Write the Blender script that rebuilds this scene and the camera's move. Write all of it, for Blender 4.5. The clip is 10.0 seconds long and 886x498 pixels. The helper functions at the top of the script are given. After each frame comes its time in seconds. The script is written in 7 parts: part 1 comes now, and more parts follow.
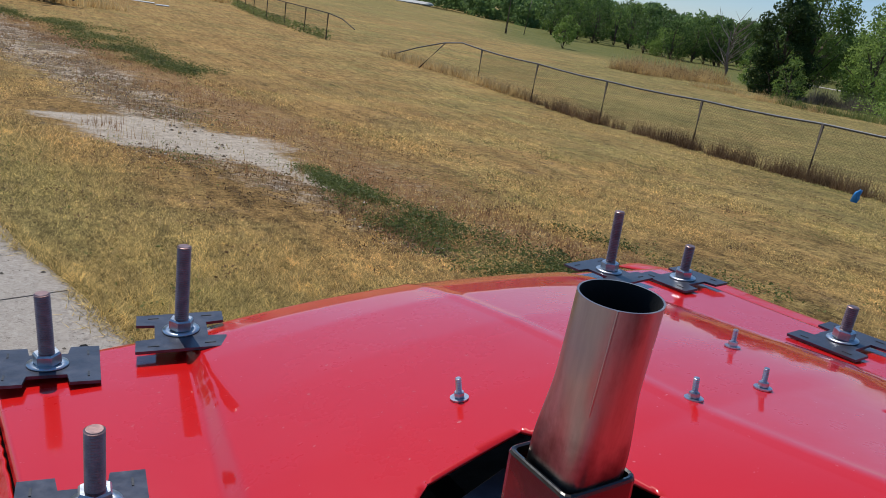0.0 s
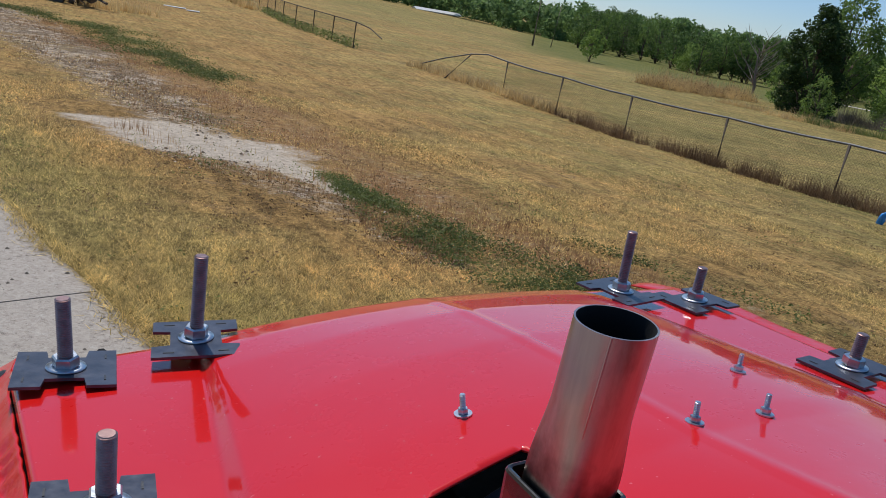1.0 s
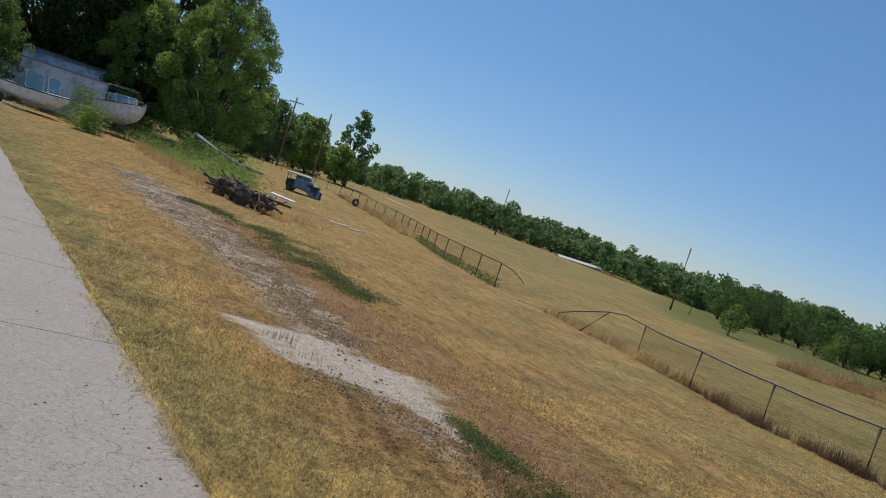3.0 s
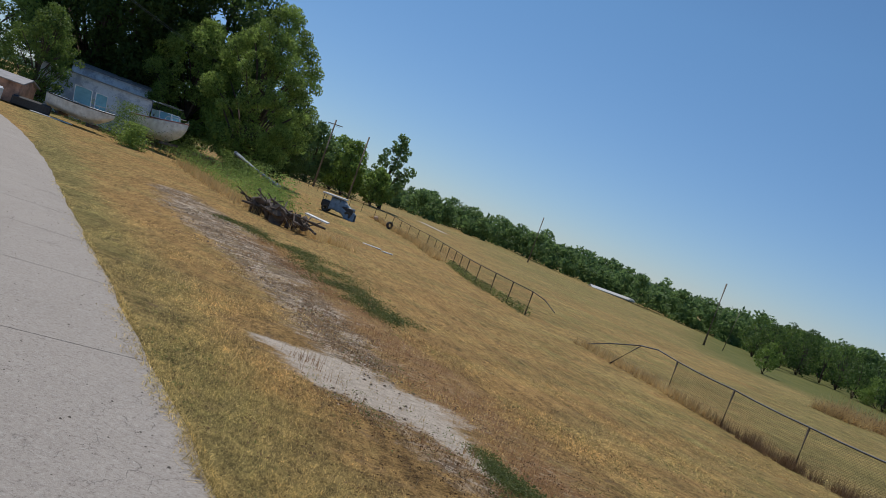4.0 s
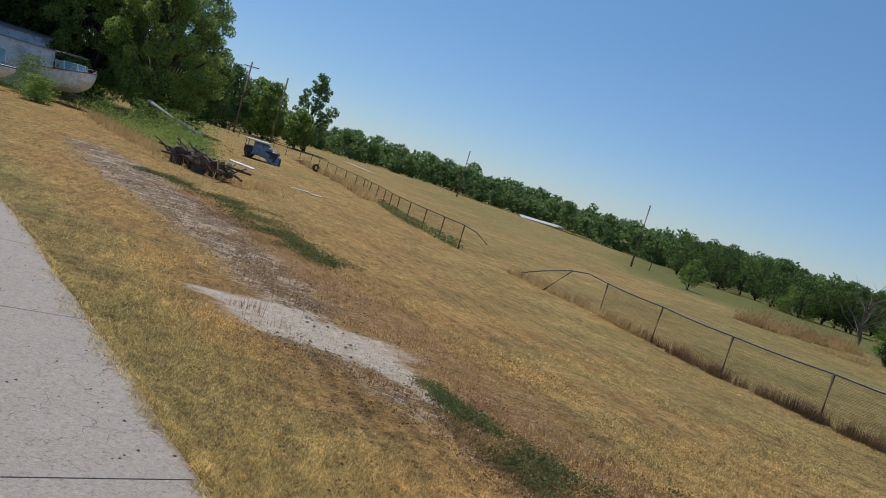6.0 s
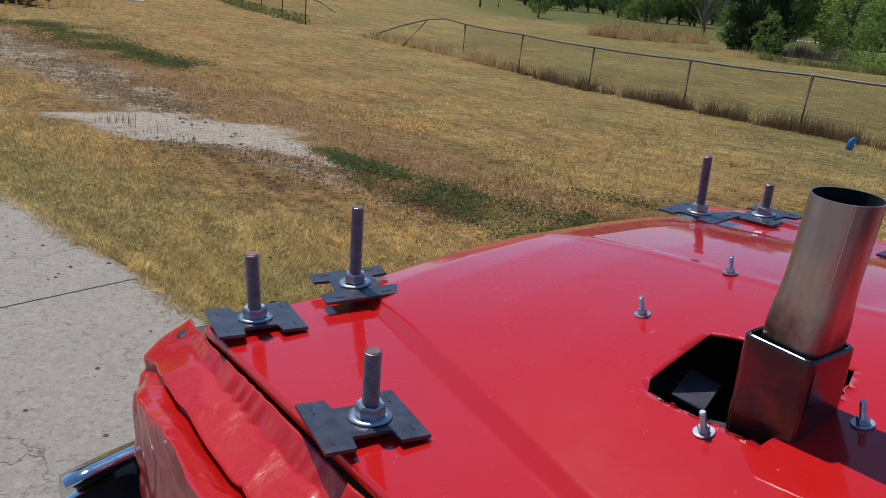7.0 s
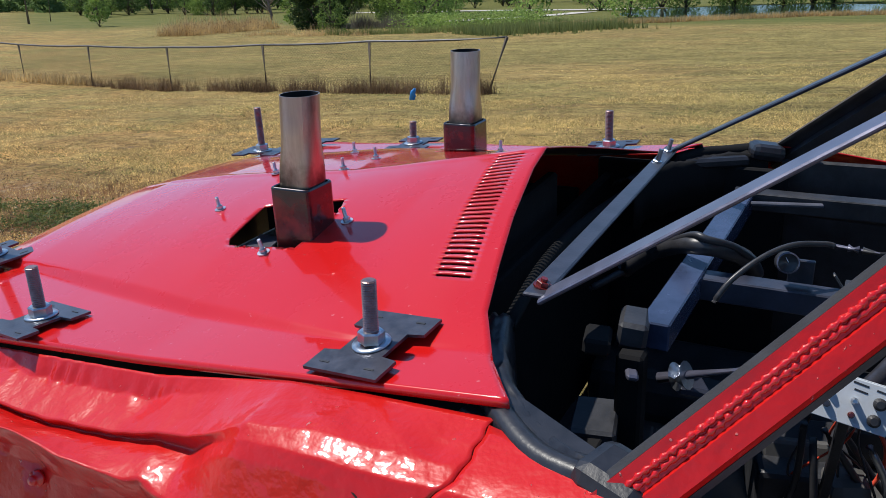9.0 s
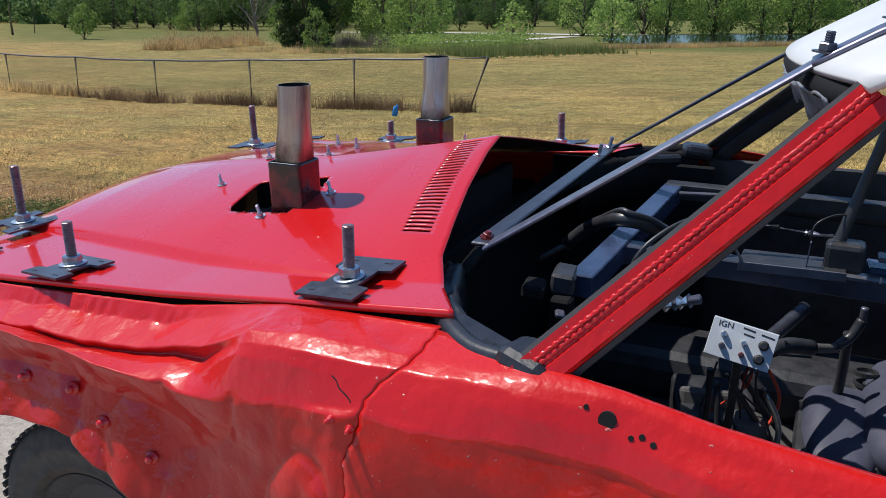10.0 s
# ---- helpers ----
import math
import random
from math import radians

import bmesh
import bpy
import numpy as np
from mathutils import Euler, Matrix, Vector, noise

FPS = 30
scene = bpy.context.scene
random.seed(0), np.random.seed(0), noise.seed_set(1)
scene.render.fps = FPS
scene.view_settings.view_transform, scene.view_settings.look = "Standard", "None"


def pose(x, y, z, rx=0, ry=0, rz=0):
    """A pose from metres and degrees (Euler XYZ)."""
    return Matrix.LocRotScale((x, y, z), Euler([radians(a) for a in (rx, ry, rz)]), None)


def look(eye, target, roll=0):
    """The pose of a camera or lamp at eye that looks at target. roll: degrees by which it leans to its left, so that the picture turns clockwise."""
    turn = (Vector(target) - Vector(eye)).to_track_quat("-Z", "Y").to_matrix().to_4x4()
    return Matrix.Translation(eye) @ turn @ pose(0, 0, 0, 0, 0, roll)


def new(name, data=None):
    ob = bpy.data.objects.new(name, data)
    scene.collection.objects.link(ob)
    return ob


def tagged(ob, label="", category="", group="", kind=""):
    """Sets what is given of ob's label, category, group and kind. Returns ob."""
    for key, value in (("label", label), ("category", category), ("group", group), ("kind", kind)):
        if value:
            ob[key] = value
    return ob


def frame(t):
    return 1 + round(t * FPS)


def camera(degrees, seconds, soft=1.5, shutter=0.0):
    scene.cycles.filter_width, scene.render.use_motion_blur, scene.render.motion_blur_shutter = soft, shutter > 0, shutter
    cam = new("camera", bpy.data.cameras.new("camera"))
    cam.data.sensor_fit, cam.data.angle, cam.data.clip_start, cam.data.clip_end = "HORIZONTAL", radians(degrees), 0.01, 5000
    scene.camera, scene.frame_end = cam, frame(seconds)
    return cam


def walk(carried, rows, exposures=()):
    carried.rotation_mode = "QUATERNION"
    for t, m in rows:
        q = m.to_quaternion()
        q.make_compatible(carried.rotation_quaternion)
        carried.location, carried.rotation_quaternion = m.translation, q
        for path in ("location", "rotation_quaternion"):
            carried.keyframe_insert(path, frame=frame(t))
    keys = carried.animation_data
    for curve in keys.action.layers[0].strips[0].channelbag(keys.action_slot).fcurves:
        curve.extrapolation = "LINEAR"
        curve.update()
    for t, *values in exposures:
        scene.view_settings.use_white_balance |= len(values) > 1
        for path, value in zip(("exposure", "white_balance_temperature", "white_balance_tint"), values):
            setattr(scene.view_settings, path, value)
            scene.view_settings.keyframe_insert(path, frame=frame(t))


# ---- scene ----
cam = camera(57.6, 10.0, 0.85)
PATH = [
    (0, (0.632, 0.15, 1.586), (0.529, 2.05, 0.972), 9.1),
    (0.5, (0.655, 0.137, 1.6), (0.492, 2.037, 0.995), 9.3),
    (1, (0.649, 0.132, 1.608), (0.49, 2.034, 1.008), 10.2),
    (1.5, (0.659, 0.143, 1.606), (0.517, 2.051, 1.025), 10.1),
    (2, (0.644, 0.139, 1.622), (0.335, 2.051, 1.121), 9.7),
    (2.5, (0.573, 0.063, 1.7), (0.1, 1.989, 1.444), 14.1),
    (2.7, (0.49, 0.094, 1.72), (-0.04, 2.016, 1.558), 16.1),
    (4, (0.499, 0.149, 1.773), (-0.19, 2.025, 1.683), 20.0),
    (4.5, (0.508, 0.182, 1.776), (-0.238, 2.037, 1.737), 17.7),
    (5, (0.519, 0.162, 1.779), (-0.254, 2.007, 1.737), 17.0),
    (5.2, (0.503, 0.186, 1.77), (-0.275, 2.028, 1.722), 16.8),
    (6.3, (0.443, 0.003, 1.731), (0.138, 1.962, 1.462), 13.7),
    (6.5, (0.394, -0.011, 1.689), (0.181, 1.946, 1.34), 10.0),
    (7, (0.342, -0.055, 1.548), (0.277, 1.832, 0.887), 5.5),
    (7.5, (0.342, -0.162, 1.504), (0.601, 1.653, 0.703), 2.1),
    (8, (0.347, -0.367, 1.509), (0.79, 1.422, 0.732), 1.3),
    (8.5, (0.414, -0.574, 1.548), (0.971, 1.209, 0.834), -0.6),
    (9, (0.33, -0.737, 1.566), (1.128, 0.978, 0.919), -1.3),
    (9.5, (0.199, -0.892, 1.558), (1.104, 0.782, 0.941), 0.7),
    (10, (0.209, -1.072, 1.55), (1.057, 0.637, 0.95), 0.2),
]
walk(cam, [(t, look(eye, target, roll)) for t, eye, target, roll in PATH],
     [(0, -0.1), (1.8, -0.1), (2.5, -0.2), (4, -0.4), (5.2, -0.4), (6.3, -0.25), (7, -0.2), (7.5, -0.1), (8.5, 0.12), (9.5, 0.32), (10, 0.28)])

from mathutils.bvhtree import BVHTree

# ---- world, sun, exposure ----
SUN_EL, SUN_AZ = radians(61.5), radians(128)
world = bpy.data.worlds.new("sky")
scene.world = world
world.use_nodes = True
wn = world.node_tree
sky = wn.nodes.new("ShaderNodeTexSky")
sky.sky_type = "NISHITA"
sky.sun_disc = False
sky.sun_elevation = SUN_EL
sky.sun_rotation = radians(90) - SUN_AZ
sky.altitude = 1500
sky.air_density, sky.dust_density, sky.ozone_density = 1.0, 0.0, 2.0
wn.nodes["Background"].inputs["Strength"].default_value = 0.110
tint = wn.nodes.new("ShaderNodeMix")
tint.data_type, tint.blend_type = "RGBA", "MULTIPLY"
tint.inputs[0].default_value = 1.0
wn.links.new(sky.outputs["Color"], tint.inputs[6])
# blue haze towards the horizon
toward = wn.nodes.new("ShaderNodeTexCoord")
split = wn.nodes.new("ShaderNodeSeparateXYZ")
wn.links.new(toward.outputs["Generated"], split.inputs[0])
haze = wn.nodes.new("ShaderNodeValToRGB")
wn.links.new(split.outputs["Z"], haze.inputs[0])
haze.color_ramp.elements[0].color, haze.color_ramp.elements[1].color = (0.60, 0.695, 0.90, 1), (0.77, 1.01, 1.13, 1)
haze.color_ramp.elements[1].position = 0.30
wn.links.new(haze.outputs[0], tint.inputs[7])
wn.links.new(tint.outputs[2], wn.nodes["Background"].inputs["Color"])
sun = new("sun", bpy.data.lights.new("sun", "SUN"))
sun.data.energy, sun.data.angle, sun.data.color = 3.9, radians(0.53), (1.0, 0.955, 0.88)
sdir = Vector((math.cos(SUN_EL) * math.cos(SUN_AZ), math.cos(SUN_EL) * math.sin(SUN_AZ), math.sin(SUN_EL)))
sun.matrix_world = look(sdir * 50, (0, 0, 0))

# ---- materials ----


class Nodes:
    """Short hand for building one node material."""

    def __init__(self, name):
        self.mat = bpy.data.materials.new(name)
        self.mat.use_nodes = True
        self.t = self.mat.node_tree
        self.bsdf = self.t.nodes["Principled BSDF"]
        self.coord = self.t.nodes.new("ShaderNodeTexCoord")

    def put(self, node, key, value):
        if isinstance(value, bpy.types.NodeSocket):
            self.t.links.new(value, node.inputs[key])
        elif value is not None:
            node.inputs[key].default_value = value

    def noise(self, scale, detail=4, rough=0.6, where=None, dist=0.0):
        n = self.t.nodes.new("ShaderNodeTexNoise")
        self.put(n, "Scale", scale), self.put(n, "Detail", detail), self.put(n, "Roughness", rough), self.put(n, "Distortion", dist)
        self.put(n, "Vector", where or self.coord.outputs["Object"])
        return n.outputs["Fac"]

    def voronoi(self, scale, feature="F1", where=None, out="Distance"):
        n = self.t.nodes.new("ShaderNodeTexVoronoi")
        n.feature = feature
        self.put(n, "Scale", scale)
        self.put(n, "Vector", where or self.coord.outputs["Object"])
        return n.outputs[out]

    def ramp(self, fac, *stops):
        n = self.t.nodes.new("ShaderNodeValToRGB")
        self.put(n, "Fac", fac)
        e = n.color_ramp.elements
        while len(e) < len(stops):
            e.new(0.5)
        for k, (at, c) in enumerate(stops):
            e[k].position = at
            e[k].color = (c, c, c, 1) if isinstance(c, (int, float)) else (*c, 1)
        return n.outputs["Color"]

    def mix(self, fac, a, b, kind="MIX"):
        n = self.t.nodes.new("ShaderNodeMix")
        n.data_type, n.blend_type = "RGBA", kind
        self.put(n, 0, fac)
        for key, v in ((6, a), (7, b)):
            self.put(n, key, (*v, 1) if isinstance(v, tuple) else v)
        return n.outputs[2]

    def math(self, op, a, b=None, clamp=False):
        n = self.t.nodes.new("ShaderNodeMath")
        n.operation, n.use_clamp = op, clamp
        self.put(n, 0, a), self.put(n, 1, b)
        return n.outputs[0]

    def attr(self, name):
        n = self.t.nodes.new("ShaderNodeAttribute")
        n.attribute_name = name
        return n.outputs["Fac"]

    def island(self):
        return self.t.nodes.new("ShaderNodeNewGeometry").outputs["Random Per Island"]

    def position(self):
        return self.t.nodes.new("ShaderNodeNewGeometry").outputs["Position"]

    def stretch(self, sx, sy, sz):
        n = self.t.nodes.new("ShaderNodeMapping")
        self.put(n, "Vector", self.coord.outputs["Object"])
        n.inputs["Scale"].default_value = (sx, sy, sz)
        return n.outputs["Vector"]

    def bump(self, height, strength, distance=0.01):
        n = self.t.nodes.new("ShaderNodeBump")
        self.put(n, "Height", height), self.put(n, "Strength", strength), self.put(n, "Distance", distance)
        self.put(self.bsdf, "Normal", n.outputs["Normal"])
        self.put(self.bsdf, "Coat Normal", n.outputs["Normal"])

    def set(self, **keys):
        for k, v in keys.items():
            k = k.replace("_", " ")
            if isinstance(v, tuple):
                v = (*v, 1)
            self.put(self.bsdf, k, v)
        return self.mat


def paint_red():
    m = Nodes("red_paint")
    dust = m.ramp(m.noise(3.0, 6, 0.7), (0.45, 0.0), (0.75, 1.0))
    fine = m.noise(160, 3, 0.6)
    col = m.mix(m.noise(2.2, 5), (0.56, 0.006, 0.006), (0.65, 0.010, 0.009))
    speck = m.ramp(m.noise(90, 2, 0.5), (0.72, 0.0), (0.76, 1.0))
    col = m.mix(m.math("MULTIPLY", speck, 0.35), col, (0.75, 0.35, 0.33))
    m.bump(m.noise(9, 4, 0.6), 0.04, 0.01)
    return m.set(Base_Color=col, Roughness=m.math("ADD", m.math("MULTIPLY", dust, 0.12), 0.26), Coat_Weight=1.0, Coat_IOR=1.59, Coat_Roughness=m.math("ADD", m.math("MULTIPLY", dust, 0.12), 0.03), Specular_IOR_Level=0.15)


def paint_red_rough():
    m = Nodes("dented_red_paint")
    col = m.mix(m.noise(4.0, 6), (0.52, 0.007, 0.007), (0.64, 0.013, 0.010))
    dirt = m.ramp(m.noise(7.0, 6, 0.7), (0.62, 0.0), (0.8, 1.0))
    col = m.mix(m.math("MULTIPLY", dirt, 0.5), col, (0.28, 0.03, 0.02))
    chip = m.ramp(m.noise(70, 3, 0.6), (0.70, 0.0), (0.74, 1.0))
    col = m.mix(m.math("MULTIPLY", chip, 0.6), col, (0.70, 0.33, 0.30))
    h = m.math("ADD", m.math("MULTIPLY", m.noise(60, 3, 0.5), 0.30), m.math("ADD", m.math("MULTIPLY", m.noise(24, 3, 0.5), 1.0), m.math("MULTIPLY", chip, 0.5)))
    m.bump(h, 0.70, 0.005)
    rough = m.math("ADD", m.math("MULTIPLY", m.noise(6, 4, 0.6), 0.20), 0.28)
    return m.set(Base_Color=col, Roughness=rough, Coat_Weight=0.65, Coat_IOR=1.5, Coat_Roughness=0.055, Specular_IOR_Level=0.2)


def plain(name, color, rough=0.6, metal=0.0, vary=0.25, scale=20, bump=0.1, spec=0.5):
    m = Nodes(name)
    a = tuple(max(0.0, c * (1 - vary)) for c in color)
    b = tuple(min(1.0, c * (1 + vary)) for c in color)
    n = m.noise(scale, 6, 0.65)
    m.bump(m.noise(scale * 5, 4, 0.6), bump, 0.004)
    r = m.math("ADD", m.math("MULTIPLY", m.noise(scale * 2, 3), 0.2), max(rough - 0.1, 0.02))
    return m.set(Base_Color=m.mix(m.ramp(n, (0.3, 0.0), (0.7, 1.0)), a, b), Roughness=r, Metallic=metal, Specular_IOR_Level=spec)


RED = paint_red()
RED_DENT = paint_red_rough()
ZINC = plain("zinc_plated_steel", (0.55, 0.58, 0.62), 0.33, 1.0, 0.25, 30, 0.05)
ROD = plain("threaded_rod_steel", (0.34, 0.215, 0.20), 0.36, 0.85, 0.3, 60, 0.1)
PLATE = plain("cut_steel_plate", (0.085, 0.088, 0.110), 0.33, 0.6, 0.3, 25, 0.08)
BLACK = plain("black_chassis_paint", (0.031, 0.032, 0.037), 0.45, 0.0, 0.5, 12, 0.3)
BLACK_BLUE = plain("dark_painted_steel", (0.038, 0.042, 0.062), 0.33, 0.0, 0.4, 10, 0.15)
BAR = plain("bare_steel_bar", (0.17, 0.17, 0.225), 0.33, 0.6, 0.25, 14, 0.06)
RUBBER = plain("tyre_rubber", (0.085, 0.073, 0.061), 0.85, 0.0, 0.3, 40, 0.4)
WHITE = plain("white_roof_paint", (0.63, 0.63, 0.62), 0.4, 0.0, 0.05, 5, 0.05)
CHROME = plain("chrome", (0.75, 0.76, 0.78), 0.12, 1.0, 0.1, 15, 0.03)
GALV = plain("weathered_fence_steel", (0.062, 0.048, 0.038), 0.7, 0.2, 0.3, 8, 0.1)
RAIL = plain("galvanised_rail", (0.15, 0.145, 0.145), 0.5, 0.5, 0.3, 6, 0.1)
BARK = plain("bark", (0.10, 0.075, 0.055), 0.9, 0.0, 0.4, 9, 0.6)
POLE = plain("weathered_pole_wood", (0.17, 0.15, 0.135), 0.9, 0.0, 0.3, 6, 0.4)


def lawn_colour(m):
    """Dry summer lawn: straw, orange tan and olive in drifts and mowing lines, shared by soil and blades."""
    p = m.position()
    turn = m.t.nodes.new("ShaderNodeVectorRotate")
    turn.rotation_type = "Z_AXIS"
    m.put(turn, "Vector", p)
    turn.inputs["Angle"].default_value = -math.atan2(0.843, -0.537)
    lay = m.t.nodes.new("ShaderNodeMapping")
    m.put(lay, "Vector", turn.outputs[0])
    lay.inputs["Scale"].default_value = (0.12, 1.5, 1.0)
    mow = m.noise(1.0, 6, 0.75, lay.outputs[0])
    thin_lay = m.t.nodes.new("ShaderNodeMapping")
    m.put(thin_lay, "Vector", turn.outputs[0])
    thin_lay.inputs["Scale"].default_value = (1.1, 7.0, 1.0)
    comb = m.noise(1.0, 5, 0.7, thin_lay.outputs[0])
    big = m.noise(0.22, 4, 0.6, p)
    mid = m.noise(1.1, 8, 0.72, p, 0.4)
    low = m.noise(6.5, 7, 0.75, p, 0.5)
    fine = m.noise(38, 4, 0.75, p)
    tone = m.ramp(m.math("ADD", m.math("MULTIPLY", low, 0.35), m.math("ADD", m.math("MULTIPLY", fine, 0.42), m.math("MULTIPLY", comb, 0.23))), (0.42, 0.0), (0.57, 1.0))
    straw = m.mix(tone, (0.21, 0.150, 0.060), (0.86, 0.625, 0.245))
    rusty = m.mix(tone, (0.215, 0.130, 0.052), (0.88, 0.56, 0.215))
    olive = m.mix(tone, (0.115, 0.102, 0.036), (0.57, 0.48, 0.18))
    fac = m.math("ADD", m.math("MULTIPLY", big, 0.8), m.math("ADD", m.math("MULTIPLY", mid, 0.8), m.math("MULTIPLY", mow, 0.55)))
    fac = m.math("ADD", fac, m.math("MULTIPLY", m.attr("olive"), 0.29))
    wide = m.noise(0.045, 6, 0.72, p)
    fac = m.math("ADD", fac, m.math("MULTIPLY", m.math("SUBTRACT", wide, 0.5), 0.9))
    col = m.mix(m.ramp(m.math("ADD", m.noise(0.45, 6, 0.7, p), m.math("ADD", m.math("MULTIPLY", m.math("SUBTRACT", mow, 0.5), 0.35), m.math("MULTIPLY", m.math("SUBTRACT", 0.5, m.attr("olive")), 0.28))), (0.46, 0.0), (0.60, 1.0)), straw, rusty)
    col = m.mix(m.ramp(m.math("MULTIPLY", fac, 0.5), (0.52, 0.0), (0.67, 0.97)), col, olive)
    drift = m.math("ADD", m.math("MULTIPLY", m.noise(0.8, 8, 0.75, p), 0.4), m.math("ADD", m.math("MULTIPLY", mow, 0.35), m.math("MULTIPLY", wide, 0.25)))
    col = m.mix(1.0, col, m.ramp(drift, (0.41, 0.58), (0.58, 1.05)), "MULTIPLY")
    clump = m.ramp(m.noise(15, 5, 0.75, p), (0.36, 0.46), (0.48, 1.0), (0.64, 1.15))
    col = m.mix(1.0, col, clump, "MULTIPLY")
    worn = m.ramp(m.noise(2.1, 7, 0.75, p), (0.58, 0.0), (0.70, 0.8))
    col = m.mix(worn, col, m.mix(fine, (0.19, 0.125, 0.075), (0.40, 0.28, 0.17)))
    park = m.mix(m.ramp(m.math("ADD", m.math("MULTIPLY", low, 0.4), m.math("MULTIPLY", mow, 0.6)), (0.4, 0.0), (0.62, 1.0)), (0.095, 0.125, 0.034), (0.27, 0.255, 0.085))
    col = m.mix(m.ramp(m.math("ADD", m.attr("park"), m.math("MULTIPLY", m.math("SUBTRACT", m.noise(0.12, 5, 0.6, p), 0.5), 0.9)), (0.3, 0.0), (0.9, 1.0)), col, park)
    return col, low


def ground_material():
    m = Nodes("dry_lawn")
    p = m.position()
    col, low = lawn_colour(m)
    col = m.mix(1.0, col, (0.785, 0.755, 0.72), "MULTIPLY")
    edge = m.math("ADD", m.math("MULTIPLY", m.math("SUBTRACT", m.noise(3.0, 9, 0.8, p), 0.5), 2.4), m.math("MULTIPLY", m.math("SUBTRACT", m.noise(0.9, 3, 0.5, p), 0.5), 1.2))
    soil = m.mix(m.ramp(m.noise(11, 9, 0.85, p), (0.34, 0.0), (0.62, 1.0)), (0.36, 0.285, 0.215), (0.76, 0.655, 0.54))
    crumb = m.ramp(m.noise(46, 5, 0.75, p), (0.62, 0.0), (0.68, 0.7))
    soil = m.mix(crumb, soil, (0.15, 0.105, 0.075))
    grit = m.mix(m.ramp(m.noise(22, 8, 0.85, p), (0.36, 0.0), (0.62, 1.0)), (0.075, 0.054, 0.037), (0.33, 0.245, 0.165))
    slab = m.math("ADD", m.math("MULTIPLY", m.noise(1.7, 7, 0.8, p, 0.5), 0.62), m.math("MULTIPLY", m.noise(11, 5, 0.75, p), 0.38))
    grit = m.mix(m.ramp(slab, (0.50, 0.0), (0.55, 0.95)), grit, m.mix(m.noise(30, 4, 0.7, p), (0.45, 0.35, 0.255), (0.78, 0.655, 0.515)))
    weed = m.mix(m.ramp(m.noise(26, 8, 0.85, p), (0.38, 0.0), (0.60, 1.0)), (0.060, 0.030, 0.016), (0.48, 0.265, 0.115))
    weed = m.mix(m.ramp(m.noise(8.5, 7, 0.8, p), (0.51, 0.0), (0.60, 0.85)), weed, m.mix(m.noise(34, 4, 0.7, p), (0.33, 0.24, 0.15), (0.62, 0.47, 0.29)))
    green = m.mix(m.ramp(m.noise(17, 7, 0.8, p), (0.35, 0.0), (0.68, 1.0)), (0.042, 0.058, 0.016), (0.21, 0.215, 0.07))
    for name, c, lo, hi in (("weed", weed, 0.50, 1.25), ("grit", grit, 0.45, 1.0), ("green", green, 0.75, 1.5), ("dirt", soil, 0.30, 0.75)):
        a = m.attr(name)
        f = m.ramp(m.math("MULTIPLY", m.math("ADD", a, m.math("MULTIPLY", edge, m.math("MULTIPLY", m.math("GREATER_THAN", a, 0.01), 1.05))), 0.5), (lo / 2, 0.0), (hi / 2, 1.0))
        col = m.mix(f, col, c)
    h = m.math("ADD", m.noise(42, 6, 0.8, p), m.math("MULTIPLY", m.noise(5, 5, 0.7, p), 1.6))
    m.bump(h, 1.0, 0.028)
    return m.set(Base_Color=col, Roughness=0.95, Specular_IOR_Level=0.12)


def blade_material():
    m = Nodes("grass_blades")
    col, low = lawn_colour(m)
    r = m.island()
    col = m.mix(0.28, col, (0.80, 0.59, 0.235))
    col = m.mix(1.0, col, m.ramp(r, (0.0, 0.58), (0.5, 1.26), (1.0, 2.15)), "MULTIPLY")
    col = m.mix(m.ramp(r, (0.90, 0.0), (0.92, 0.6)), col, (0.78, 0.60, 0.27))
    col = m.mix(m.ramp(r, (0.16, 0.5), (0.18, 0.0)), col, (0.13, 0.12, 0.035))
    return thin(m, col, 0.40, 0.8)


def thin(m, col, trans, rough):
    """A thin leaf or blade: part of the light comes through it."""
    t = m.t.nodes.new("ShaderNodeBsdfTranslucent")
    m.put(t, "Color", col)
    mix = m.t.nodes.new("ShaderNodeMixShader")
    mix.inputs[0].default_value = trans
    m.t.links.new(m.bsdf.outputs[0], mix.inputs[1])
    m.t.links.new(t.outputs[0], mix.inputs[2])
    m.t.links.new(mix.outputs[0], m.t.nodes["Material Output"].inputs["Surface"])
    return m.set(Base_Color=col, Roughness=rough, Specular_IOR_Level=0.25)


def leaf_material(name, dark, light, trans=0.42):
    m = Nodes(name)
    r = m.island()
    col = m.mix(r, dark, light)
    big = m.noise(0.55, 3, 0.5, m.position())
    col = m.mix(m.ramp(big, (0.35, 0.0), (0.7, 0.6)), col, tuple(min(1, c * 1.5) for c in light))
    return thin(m, col, trans, 0.6)


GROUND = ground_material()
BLADE = blade_material()
LEAF = leaf_material("leaves", (0.052, 0.100, 0.022), (0.32, 0.43, 0.11), 0.5)
LEAF_DARK = leaf_material("dark_leaves", (0.031, 0.060, 0.018), (0.10, 0.16, 0.042), 0.48)
LEAF_BRIGHT = leaf_material("bright_leaves", (0.10, 0.17, 0.03), (0.24, 0.33, 0.08))
# distance haze is put into these leaves: paler and bluer
LEAF_HAZE = leaf_material("hazy_far_leaves", (0.070, 0.13, 0.045), (0.19, 0.28, 0.10), 0.5)
WEED_BROWN = leaf_material("dead_weed_stalks", (0.15, 0.072, 0.036), (0.46, 0.27, 0.13))
WEED_FENCE = leaf_material("dry_fence_weeds", (0.075, 0.045, 0.025), (0.25, 0.158, 0.085))
